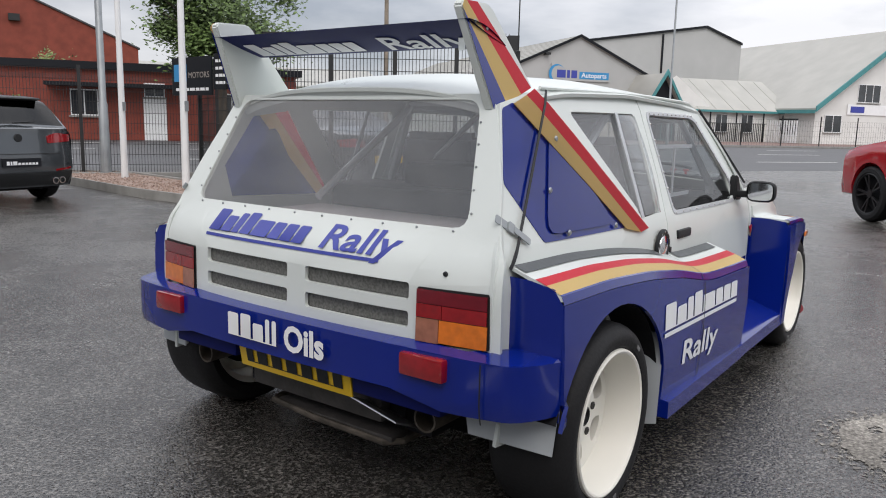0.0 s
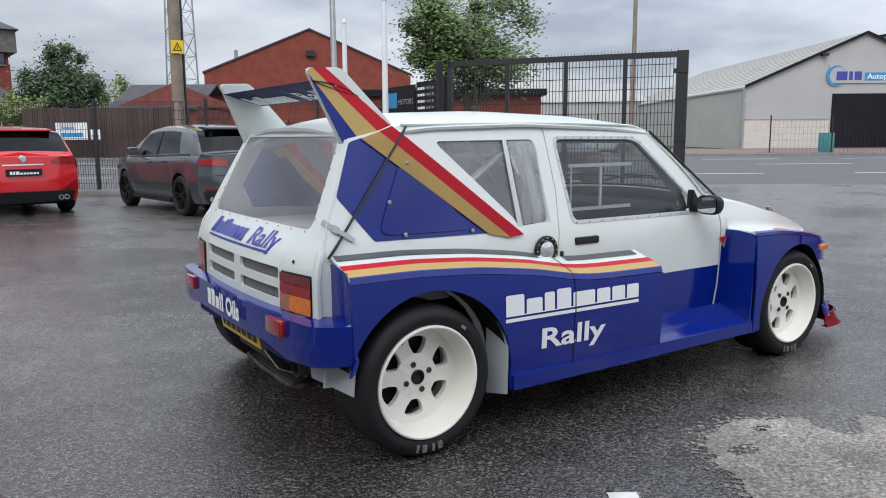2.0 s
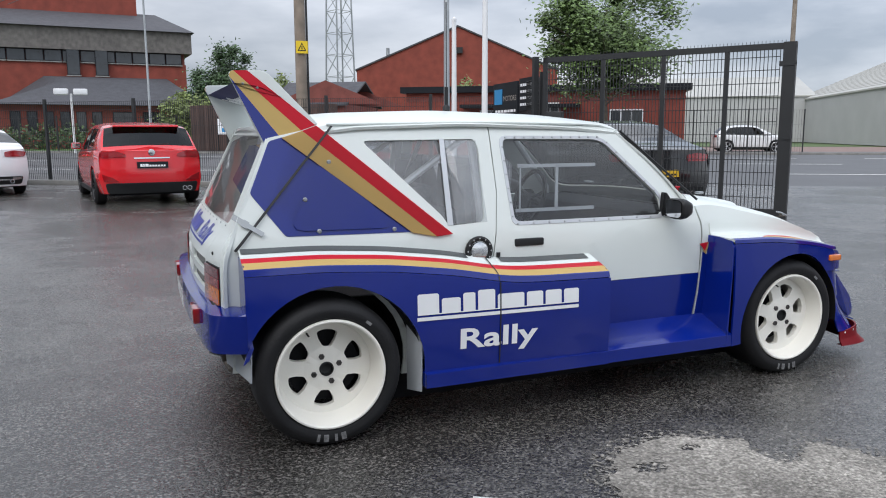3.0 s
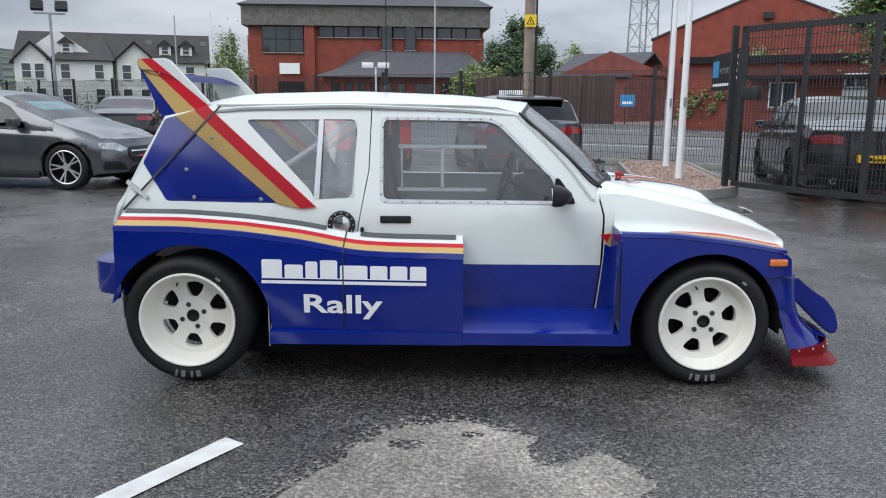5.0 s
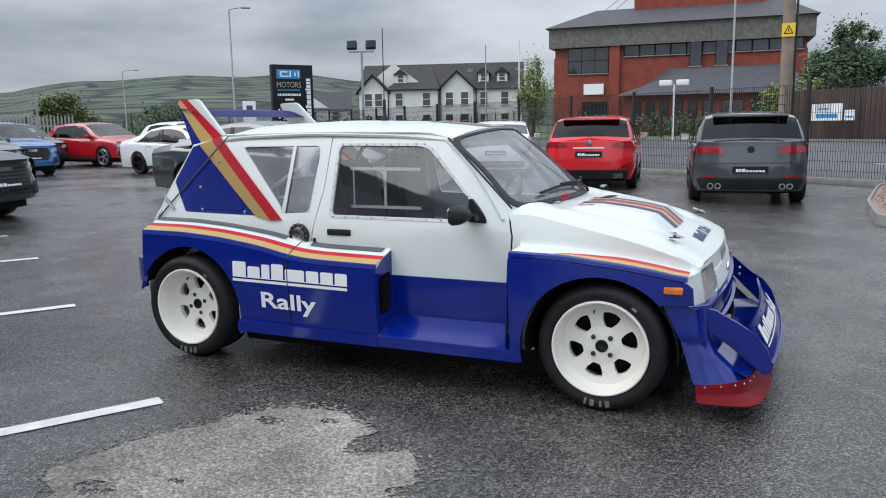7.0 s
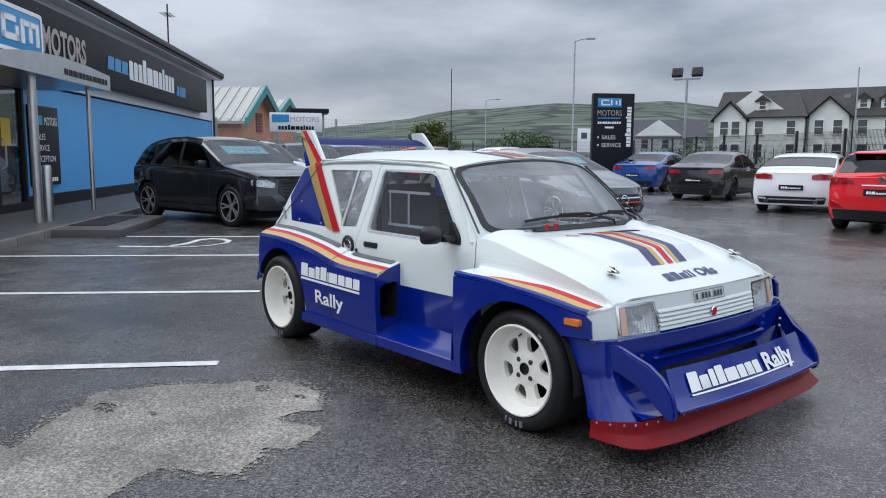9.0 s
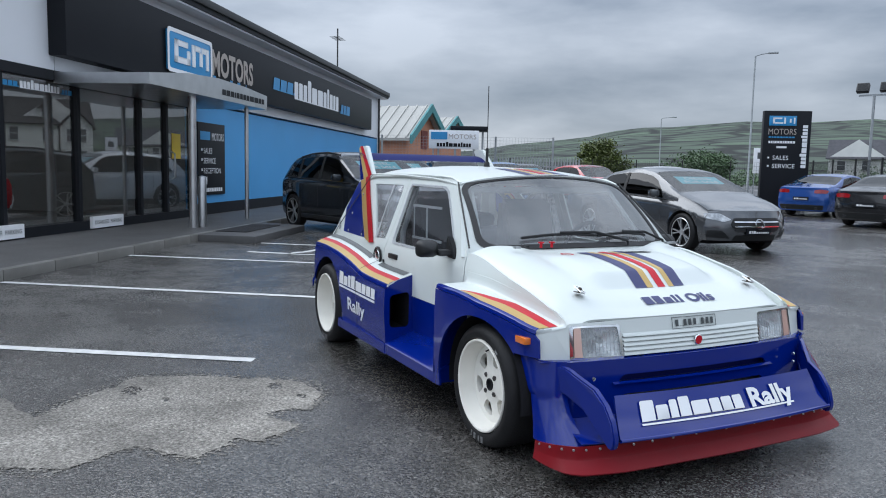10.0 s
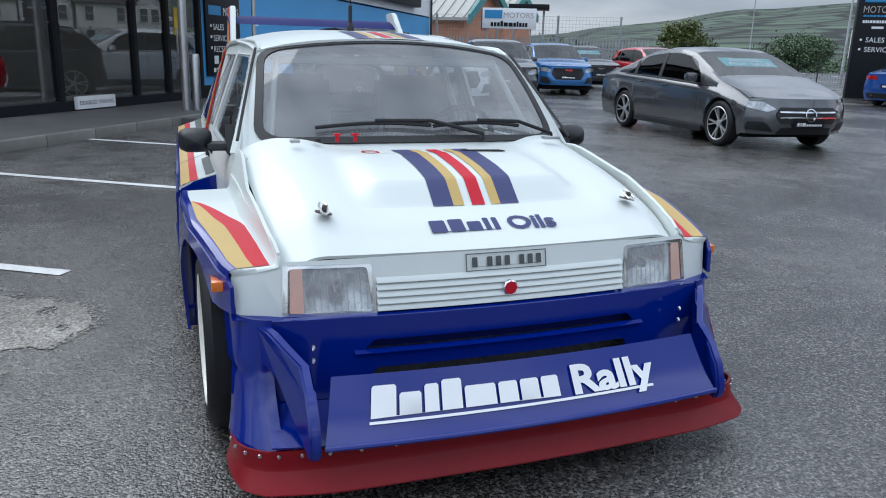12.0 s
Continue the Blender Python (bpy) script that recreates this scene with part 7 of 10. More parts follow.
# roof, screen and bonnet
def roof_at(u, v):
    xf = 0.435 - 0.25 * v * v
    x = -1.394 + (xf + 1.394) * u
    v *= 1 - 0.075 * max(0.0, 1 - u / 0.17)
    return (x + 0.035 * (abs(v) / 0.6) ** 2 * (1 - u) ** 4, v, z_roof(x, v))


part("roof", surf(roof_at, steps(0, 1, 28), steps(-0.60, 0.60, 20), -0.012), M["white"], rally, "white roof skin")
def roof_strip(y0, y1, mat, nm):
    return part(nm, surf(lambda u, v: (roof_at(u, v)[0], v, roof_at(u, v)[2] + 0.0022), steps(0.78, 0.995, 6), [y0, y1]), M[mat], rally)


BU = sorted(steps(0, 1, 30) + [0.065, 0.575, 0.59, 0.608, 0.65, 0.69, 0.7165, 0.7205])


def bonnet_strip(y0, y1, mat, nm):
    part(nm, surf(lambda u, v: (bonnet_at(u, v)[0], v, bonnet_at(u, v)[2] + 0.0025), [u for u in BU if 0.06 < u < 0.722], [y0, (y0 + y1) / 2, y1]), M[mat], rally)


for f in (roof_strip, bonnet_strip):
    for y0, y1, mt in ((-0.170, -0.100, "decal_slate"), (-0.100, -0.062, "gold"), (-0.034, 0.013, "red"), (0.036, 0.070, "gold"), (0.070, 0.140, "decal_slate")):
        f(y0, y1, mt, {"decal_slate": "blue_stripe", "gold": "gold_stripe", "red": "red_stripe"}[mt])
M["tyre_grey"] = make_mat("faded_tyre_lettering", (0.16, 0.16, 0.16), 0.8, var=0.5, scale=60)
part("bonnet", surf(bonnet_at, BU, steps(-0.72, 0.72, 60), -0.012), M["white"], rally, "white moulded bonnet with raised humps")
g = part("windscreen", panel(rounded([(-1, 0), (1, 0), (1, 1), (-1, 1)], 0.16, 5), (), lambda a, b: screen_at(a, b), steps(-0.9, 0.9, 12), steps(0.1, 0.9, 6)), M["screen"], rally, "laminated windscreen, sky reflection put in as grey haze")
g.visible_shadow = False
part("screen_seal", panel(rounded([(-1.035, -0.035), (1.035, -0.035), (1.035, 1.03), (-1.035, 1.03)], 0.18, 5), [rounded([(-0.985, 0.02), (0.985, 0.02), (0.985, 0.975), (-0.985, 0.975)], 0.16, 5)], lambda a, b: screen_at(a, b, 0.005), steps(-0.95, 0.95, 12), steps(0.05, 0.95, 6), 0.008), M["rubber"], rally, "black rubber screen seal")
part("screen_surround", panel([(-1.16, -0.10), (1.16, -0.10), (1.05, 1.06), (-1.05, 1.06)], [rounded([(-1.0, 0), (1.0, 0), (1.0, 1.0), (-1.0, 1.0)], 0.17, 5)], lambda a, b: screen_at(a, b, -0.004), steps(-1.0, 1.0, 12), steps(0.05, 0.95, 6), -0.01), M["white"], rally)
# wipers
for y0, y1, ya in ((-0.43, 0.02, 0.24), (0.03, 0.44, 0.62)):
    wp = part("wiper", tube(bmesh.new(), [screen_at(y / 0.63, 0.075 + 0.03 * math.sin(3 * (y - y0) / (y1 - y0)), 0.022) for y in steps(y0, y1, 8)], 0.008, 6), M["black"], rally, "black wiper")
    part("wiper_arm", tube(bmesh.new(), [screen_at((y0 + y1) / 2 / 0.63, 0.11, 0.032), screen_at(y1 / 0.63, 0.10, 0.035), screen_at(ya / 0.63, 0.0, 0.025), screen_at(ya / 0.63, -0.04, 0.012)], 0.008, 6), M["black"], wp)
# bonnet fittings
for y in (-0.545, 0.545):
    z = z_bonnet(1.50, y)
    pin = part("bonnet_pin", lathe(bmesh.new(), [(0.027, 0), (0.027, 0.004), (0.014, 0.005), (0.008, 0.006), (0.008, 0.026), (0, 0.028)], 18, pose(1.49, y, z + 0.002, 78)), M["rust"], rally, "bright bonnet pin on a dark ring")
    part("pin_clip", tube(bmesh.new(), [(1.462, y - 0.006, z + 0.030), (1.478, y - 0.012, z + 0.026), (1.520, y - 0.010, z + 0.010), (1.528, y, z + 0.006), (1.520, y + 0.010, z + 0.010), (1.478, y + 0.012, z + 0.026), (1.462, y + 0.006, z + 0.030)], 0.004, 6), M["metal"], pin)
    part("bonnet_hinge", boxes((0.90, y - 0.02 * (1 if y > 0 else -1) - 0.025, z_bonnet(0.92, y) + 0.0, 0.93, y + 0.03, z_bonnet(0.92, y) + 0.012), bevel=0.003), M["metal"], rally)
for y in (-0.37, -0.30):
    part("pull_tab", boxes((0.895, y - 0.006, 0.925, 0.903, y + 0.006, 0.955), (0.890, y - 0.014, 0.95, 0.908, y + 0.014, 0.957)), M["red"], rally, "red pull tab")
part("cutoff_sticker", panel(disc(0, 0, 0.034), [disc(0, 0, 0.026)], lambda u, v: (0.995 + u * 1.2, -0.265 + v, z_bonnet(0.995 + u, -0.265) + 0.003), thick=0.001), M["red"], rally)
part("washer_jet", lathe(bmesh.new(), [(0.014, 0), (0.012, 0.010), (0, 0.012)], 12, pose(0.87, -0.44, 0.925, 78)), M["black"], rally)
part("vent_slot", panel(rounded([(0.985, 0.100), (1.030, 0.095), (1.060, 0.265), (1.005, 0.255)], 0.010), (), lambda u, v: (u, v, z_bonnet(u, v) + 0.0045), thick=0.002), M["dark"], rally, "dark vent slot")
bm = bars_bm((.95, 1, .72, 1, 1), (.66, .62, .60, .24, .24), 0.14)
part("word_mark", bend(bm, lambda u, v: (1.592 - v * 0.055, -0.222 + u * 0.235, z_bonnet(1.592 - v * 0.055, 0) + 0.003)), M["decal_slate"], rally, "blue letter bars of an oil brand")
bm = text_bm("Oils", 0.090, 0.003, width=0.172)
part("word_mark", bend(bm, lambda u, v: (1.592 - v * 0.9, 0.045 + u, z_bonnet(1.592 - v * 0.9, 0) + 0.003)), M["decal_slate"], rally, "the word Oils in blue")


# front face
def front_at(y, z, off=0.0):
    a = abs(y)
    x = 1.697 - 0.040 * (a / 0.68) ** 2 - 0.04 * max(0, a - 0.68) / 0.14 - 0.22 * max(0.0, z - 0.53)
    return (x + off, y, z)


YY = steps(-0.80, 0.80, 16)
face = [(-0.825, 0.505), (0.825, 0.505), (0.835, 0.620), (0.76, 0.640), (0.70, 0.660), (0.69, 0.668), (0.45, 0.672), (0.0, 0.680), (-0.45, 0.672), (-0.69, 0.668), (-0.70, 0.660), (-0.76, 0.640), (-0.835, 0.620)]
lamp_r = [(-0.690, 0.512), (-0.436, 0.506), (-0.450, 0.655), (-0.682, 0.658)]
lamp_l = [(-y, z) for y, z in lamp_r]
gril = [(-0.425, 0.510), (0.425, 0.510), (0.425, 0.602), (-0.425, 0.602)]
part("front_panel", panel(face, [lamp_r, lamp_l, gril], lambda u, v: front_at(u, v), YY, (), 0.010), M["white"], rally)
part("grille_back", panel(gril, (), lambda u, v: front_at(u, v, -0.03), YY, (), 0.003), M["dark"], rally)
for k in range(5):
    z = 0.516 + 0.0205 * k
    part("grille_slat", surf(lambda u, v: front_at(u, z + 0.0165 * v, 0.009 - 0.011 * v ** 2), steps(-0.425, 0.425, 12), [0, 0.3, 0.7, 1.0], 0.004), M["white"], rally)
for y in (-0.30, -0.15, 0.15, 0.30):
    part("grille_rib", boxes((1.655, y - 0.0025, 0.512, 1.676, y + 0.0025, 0.60)), M["white"], rally)
bd = part("badge", lathe(bmesh.new(), [(0.026, 0), (0.026, 0.006), (0.022, 0.010), (0, 0.010)], 8, pose(1.700, 0, 0.560, 0, 0, -90)), M["chrome"], rally)
part("badge_face", lathe(bmesh.new(), [(0.022, 0.0105), (0, 0.0115)], 8, pose(1.700, 0, 0.560, 0, 0, -90)), M["red"], bd, "red octagonal badge")
for s, lamp in ((-1, lamp_r), (1, lamp_l)):
    hl = part("headlamp", panel(lamp, (), lambda u, v: front_at(u, v, -0.001), YY, (), 0.0), M["headlamp_glass"], rally, "fluted glass headlamp")
    hl.visible_shadow = False
    def bowl(u, v, s=s):
        d = 0.058 * max(0.0, 1 - ((u - 0.53) / 0.100) ** 2) * max(0.0, 1 - ((v - 0.583) / 0.080) ** 2)
        return front_at(s * u, v, -0.010 - d)
    part("reflector", surf(bowl, steps(0.432, 0.694, 18), steps(0.504, 0.662, 12)), M["lamp_bowl"], hl, "silvered lamp bowl")
    part("bulb_cap", lathe(bmesh.new(), [(0.016, -0.05), (0.016, 0.0), (0.012, 0.008), (0, 0.010)], 16, pose(1.640, s * 0.53, 0.583, 0, 0, -90)), M["metal"], hl)
    for k in range(9):
        y = s * (0.452 + 0.0195 * k)
        part("lens_flute", tube(bmesh.new(), [front_at(y, z, -0.0025) for z in (0.522, 0.56, 0.60, 0.645)], 0.0022, 5), M["headlamp_glass"], hl)
    part("lamp_bezel", panel(rounded([(p[0] * 1.0 + (0.012 if p[0] < -0.5 or 0 < p[0] < 0.5 else -0.012) * (-1 if s < 0 else -1) * 1.0, p[1]) for p in lamp], 0.01), [rounded([(p[0] * 0.985 + s * 0.008, 0.583 + (p[1] - 0.583) * 0.88) for p in lamp], 0.012)], lambda u, v: front_at(u, v, 0.004), YY, (), 0.008), M["chrome"], hl, "thin bright bezel")
    amb = [(s * 0.680, 0.522), (s * 0.640, 0.520), (s * 0.640, 0.650), (s * 0.674, 0.652)]
    part("indicator", panel(amb, (), lambda u, v: front_at(u, v, 0.003), (), (), 0.004), M["lens_pink"], hl, "pale amber indicator")
# the registration stuck on the bonnet edge, as plain bars
def on_edge(u, v, off):
    return front_at(u, 0.615 + 0.054 * v, off + 0.003)


pl = panel([(-0.142, 0), (0.134, 0), (0.134, 1), (-0.142, 1)], [[(-0.139, 0.05), (0.131, 0.05), (0.131, 0.95), (-0.139, 0.95)]], lambda u, v: on_edge(u, v, 0.004), (-0.06, 0, 0.06), (0.25, 0.5, 0.75), 0.001)
part("plate_rim", pl, M["grey"], rally)
bm = bars_bm((1, 0, 1, 1, 1, 0, 1, 1, 1), (.4, .2, .4, .4, .4, .2, .4, .4, .4), 0.26)
part("plate_mark", bend(bm, lambda u, v: on_edge(-0.122 + u * 0.238, 0.22 + v * 0.56, 0.004), (), (0.2, 0.4, 0.6, 0.8)), M["grey"], rally)


# blue bumper, wing and splitter
def nose_at(y, z, off=0.0):
    a = abs(y)
    x = 1.725 - 0.045 * (a / 0.70) ** 2 - 0.35 * max(0.0, a - 0.74) + 0.10 * max(0.0, 0.34 - z)
    return (x + off, y, z)


slot = rounded([(-0.47, 0.404), (0.47, 0.404), (0.44, 0.434), (-0.44, 0.434)], 0.010)
mouth = rounded([(-0.46, 0.22), (0.46, 0.22), (0.44, 0.345), (-0.44, 0.345)], 0.02)
nb = [(-0.75, 0.20), (0.75, 0.20), (0.75, 0.508), (-0.75, 0.508)]
bp = part("front_bumper", panel(nb, [slot, mouth], lambda u, v: nose_at(u, v), steps(-0.84, 0.84, 20), (0.25, 0.3, 0.34, 0.4, 0.48), -0.012), M["blue"], rally, "deep blue front bumper")
part("bumper_lip", surf(lambda u, v: (nose_at(u, 0.508)[0] - 0.05 * v, u, 0.508 + 0.004 * v), steps(-0.84, 0.84, 16), [0, 1], 0.004), M["blue"], bp)
part("nose_void", boxes((1.50, -0.62, 0.19, 1.60, 0.62, 0.47)), M["dark"], rally)
part("radiator", boxes((1.605, -0.54, 0.225, 1.63, 0.54, 0.47)), M["mesh"], rally, "dark radiator mesh behind the nose")
part("slot_lip", surf(lambda u, v: nose_at(u, 0.404 - 0.006 * v, 0.016 * v), steps(-0.50, 0.50, 10), [0, 1], 0.004), M["blue"], bp)
part("slot_back", panel([(-0.49, 0.395), (0.49, 0.395), (0.49, 0.445), (-0.49, 0.445)], (), lambda u, v: nose_at(u, v, -0.045), steps(-0.4, 0.4, 8), (), 0.004), M["blue_matt"], bp)
def wing_at(u, v):
    """u across from -1 to 1, v from the back edge, 0, to the front edge, 1."""
    y = u * (0.600 + 0.040 * v)
    return (1.840 + 0.105 * v + 0.035 * (1 - u * u), y, 0.392 - 0.165 * v - 0.012 * math.sin(math.pi * v))


wg = part("front_wing_blade", surf(wing_at, steps(-1, 1, 16), steps(0, 1, 8), 0.012), M["blue"], rally, "blue front wing blade")
part("blade_lip", tube(bmesh.new(), [Vector(wing_at(u, 1.0)) + Vector((0, 0, 0.004)) for u in steps(-1, 1, 12)], 0.008, 8), M["blue"], wg)
bm = bars_bm((1, .74, .92, 1, .74, .74, .74, .74), (.78, .70, .46, .66, 1.05, .66, .66, .62), 0.10)
on_wing = lambda u, v, x0, w: Vector(wing_at((x0 + u * w) / 0.62, 0.59 - v * 0.43)) + Vector((0.006, 0, 0.0055))
part("word_mark", bend(bm, lambda u, v: on_wing(u, v, -0.505, 0.575)), M["decal_white"], wg, "white letter bars of a sponsor's name")
part("word_mark", bend(text_bm("Rally", 1.0, 0.035, width=1.0), lambda u, v: on_wing(u, v * 1.35, 0.118, 0.300)), M["decal_white"], wg, "the word Rally in white")
part("underline", bend(panel([(0, 0), (1, 0), (1, 0.1), (0, 0.1)]), lambda u, v: on_wing(u, v - 0.20, -0.508, 0.905), steps(0.1, 0.9, 8)), M["decal_white"], wg)
for s in (-1, 1):
    strut = [(1.66, 0.500), (1.70, 0.488), (1.735, 0.461), (1.80, 0.416), (1.875, 0.368), (1.925, 0.305), (1.946, 0.240), (1.944, 0.208), (1.932, 0.192), (1.912, 0.190), (1.87, 0.220), (1.817, 0.268), (1.76, 0.320), (1.70, 0.370), (1.66, 0.39)]
    bm = extrude(strut, s * 0.648, s * 0.680, 0.006)
    for v in bm.verts:
        v.co.y += s * 0.10 * max(0.0, min(1.0, (1.80 - v.co.x) / 0.14))
    st = part("wing_strut", bm, M["blue"], rally, "curved blue strut holding the front wing")
    bm = bmesh.new()
    for z in (0.44, 0.40):
        lathe(bm, [(0.009, 0), (0.007, 0.006), (0, 0.007)], 8, pose(1.735, s * 0.63, z, 0, 0, 180 if s > 0 else 0))
    part("bolt", bm, M["metal"], st)


def lip_at(u, v):
    """u from -1 to 1 round the nose, v from the riveted edge, 0, to the foot, 1."""
    a = abs(u)
    y = 0.862 * math.sin(math.pi / 2 * min(1.0, a * 1.04)) ** 0.8 if a else 0.0
    x = lerp([(0, 1.90), (0.4, 1.885), (0.66, 1.845), (0.80, 1.79), (0.90, 1.72), (1.0, 1.640)], a)
    k = 0.25 * v + 0.75 * max(0.0, (v - 0.55) / 0.45)
    return (x + 0.055 * k * min(1.0, (1.04 - a) * 4), (y + 0.015 * k) * (1 if u > 0 else -1), lerp([(0, 0.205), (0.8, 0.19), (1, 0.168)], a) + (0.092 - lerp([(0, 0.205), (0.8, 0.19), (1, 0.168)], a)) * v)


sp = part("splitter", surf(lip_at, steps(-1, 1, 48), [0, 0.2, 0.4, 0.54, 0.56, 0.78, 1.0], 0.008), M["splitter"], rally, "dark red front splitter")
part("splitter_floor", surf(lambda u, v: (lip_at(u, 1)[0] * (1 - v) + (lip_at(u, 1)[0] - 0.10 * (1 - u ** 6)) * v, lip_at(u, 1)[1] * (1 - 0.05 * v), 0.094), steps(-1, 1, 48), [0, 1]), M["splitter"], sp)
bm = bmesh.new()
for u in steps(-0.96, 0.96, 22):
    p = lip_at(u, 0.12)
    lathe(bm, [(0.006, 0.0), (0.005, 0.004), (0, 0.005)], 8, pose(p[0] + 0.004, p[1], p[2], 0, 0, -90 + 80 * u ** 5))
stuff(part("rivet", bm, M["metal"], sp))
part("nose_apron", surf(lambda u, v: ((nose_at(lip_at(u, 0)[1] * 0.99, 0.20)[0]) * (1 - v) + lip_at(u, 0)[0] * v, lip_at(u, 0)[1] * (0.985 + 0.015 * v), 0.26 - 0.055 * v), steps(-0.64, 0.64, 40), steps(0, 1, 3), 0.006), M["blue"], rally)

# ---- rear of the rally car ----
hatch_win = rounded([(-0.602, 0.888), (0.602, 0.888), (0.522, 1.245), (-0.522, 1.245)], 0.05, 4)
slots = []
for y0, y1 in ((-0.470, -0.075), (0.005, 0.425)):
    for z0, z1 in ((0.606, 0.652), (0.686, 0.734)):
        slots.append(rounded([(y0, z0), (y1, z0), (y1, z1), (y0, z1)], 0.010))
HW = [(0.55, 0.752), (0.80, 0.745), (0.86, 0.715), (1.02, 0.665), (1.24, 0.575), (1.27, 0.55)]
zl = steps(0.555, 1.262, 14)
ho = [(-lerp(HW, z), z) for z in zl] + [(lerp(HW, z), z) for z in zl[::-1]]
hat = part("tailgate", panel(ho, [hatch_win] + slots, lambda u, v: (x_hatch(u, v), u, v), steps(-0.66, 0.66, 16), (0.62, 0.70, 0.78, 0.82, 0.86, 0.93, 1.0, 1.1, 1.2), 0.014), M["white"], rally, "white tailgate with meshed vents")
g = part("rear_window", panel(hatch_win, (), lambda u, v: (x_hatch(u, v) + 0.006, u, v), steps(-0.5, 0.5, 8), (1.0, 1.1, 1.2)), M["rear_pane"], hat, "scuffed clear plastic rear window")
g.visible_shadow = False
bm = bmesh.new()
for y in steps(-0.56, 0.56, 9):
    lathe(bm, [(0.004, 0), (0.003, 0.003), (0, 0.004)], 8, pose(x_hatch(y, 0.880) - 0.001, y, 0.880, 0, 0, 90))
for z in steps(0.93, 1.18, 4):
    for s in (-1, 1):
        y = s * (0.607 - 0.224 * (z - 0.9))
        lathe(bm, [(0.004, 0), (0.003, 0.003), (0, 0.004)], 8, pose(x_hatch(y, z) - 0.001, y, z, 0, 0, 90))
stuff(part("rivet", bm, M["galv"], hat))
part("roof_visor", surf(lambda u, v: (-1.394 + 0.035 * (abs(u) / 0.6) ** 2 + 0.02 * v, u, z_roof(-1.394, u) - 0.035 * v), steps(-0.56, 0.56, 14), [0, 1], 0.006), M["white"], hat)
for k, sl in enumerate(slots):
    part("vent_mesh", panel(sl, (), lambda u, v: (x_hatch(u, v) + 0.016, u, v), (-0.2, 0.2)), M["mesh"], hat, "fine wire mesh")
bm = bars_bm((1, .74, .92, 1, .74, .74, .74, .74), (.78, .70, .46, .66, 1.05, .66, .66, .62), 0.10, 0.2)
on_h = lambda u, v: (x_hatch(u, v) - 0.003, u, v)
part("word_mark", bend(bm, lambda u, v: on_h(0.435 - u * 0.475, 0.796 + v * 0.068)), M["decal_blue"], hat, "blue letter bars of a sponsor's name")
part("word_mark", bend(text_bm("Rally", 1.0, 0.02, 0.2, 1.0), lambda u, v: on_h(-0.115 - u * 0.30, 0.796 + v * 0.095)), M["decal_blue"], hat, "the word Rally in blue")
part("underline", bend(panel([(0, 0), (1, 0), (1, 1), (0, 1)]), lambda u, v: on_h(0.445 - u * 0.80, 0.776 + v * 0.010), steps(0.1, 0.9, 8)), M["decal_blue"], hat)
part("keyhole", lathe(bmesh.new(), [(0.008, 0), (0.006, 0.005), (0, 0.006)], 10, pose(x_hatch(-0.58, 0.77) - 0.001, -0.58, 0.77, 0, 0, 90)), M["black"], hat)
for s in (-1, 1):
    def lamp_at(u, v, off, s=s):
        return (x_hatch(s * u, v) - off, s * u, v)
    lamp = part("tail_lamp", panel(rounded([(0.498, 0.570), (0.724, 0.578), (0.718, 0.730), (0.500, 0.728)], 0.008), (), lambda u, v: lamp_at(u, v, 0.004), (0.6, 0.66), (), 0.010), M["black"], rally, "ribbed red and amber tail lamp")
    for nm, a0, z0, a1, z1, mt in (("stop_lens", 0.504, 0.686, 0.716, 0.724, "lens_deep"), ("side_lens", 0.585, 0.646, 0.716, 0.684, "lens_red"), ("fog_lens", 0.504, 0.646, 0.583, 0.684, "lens_red"), ("reverse_lens", 0.504, 0.577, 0.575, 0.644, "lens_smoke"), ("indicator_lens", 0.577, 0.580, 0.718, 0.644, "lens_amber")):
        part(nm, panel([(a0, z0), (a1, z0), (a1, z1), (a0, z1)], (), lambda u, v: lamp_at(u, v, 0.012), (0.6, 0.66), (), 0.004), M[mt], lamp)
# rear bumper
def tail_at(y, z, off=0.0):
    a = abs(y)
    x = -1.700 + 0.02 * (a / 0.6) ** 2 + 0.03 * max(0.0, (a - 0.70) / 0.2) ** 2 + 0.11 * max(0.0, (a - 0.80) / 0.105) ** 2.2 + 0.25 * max(0.0, 0.44 - z)
    return (x - off, y, z)


tz = [(-0.90, 0.420), (-0.62, 0.405), (-0.45, 0.440), (0.45, 0.440), (0.62, 0.405), (0.90, 0.420), (0.905, 0.568), (-0.905, 0.568)]
rb_ = part("rear_bumper", panel(tz, (), lambda u, v: tail_at(u, v), [-0.895, -0.88, -0.86, -0.84, -0.82] + steps(-0.8, 0.8, 16) + [0.82, 0.84, 0.86, 0.88, 0.895], (0.41, 0.44, 0.5), 0.012), M["blue"], rally, "blue rear bumper")
part("bumper_top", surf(lambda u, v: (tail_at(u, 0.568)[0] * (1 - v) + v * max(tail_at(u, 0.568)[0] + 0.002, -1.63 if abs(u) < 0.74 else -1.525), u, 0.568 + 0.008 * v), [-0.905, -0.89, -0.87, -0.84, -0.80] + steps(-0.76, 0.76, 18) + [0.80, 0.84, 0.87, 0.89, 0.905], [0, 1], 0.004), M["blue"], rb_)
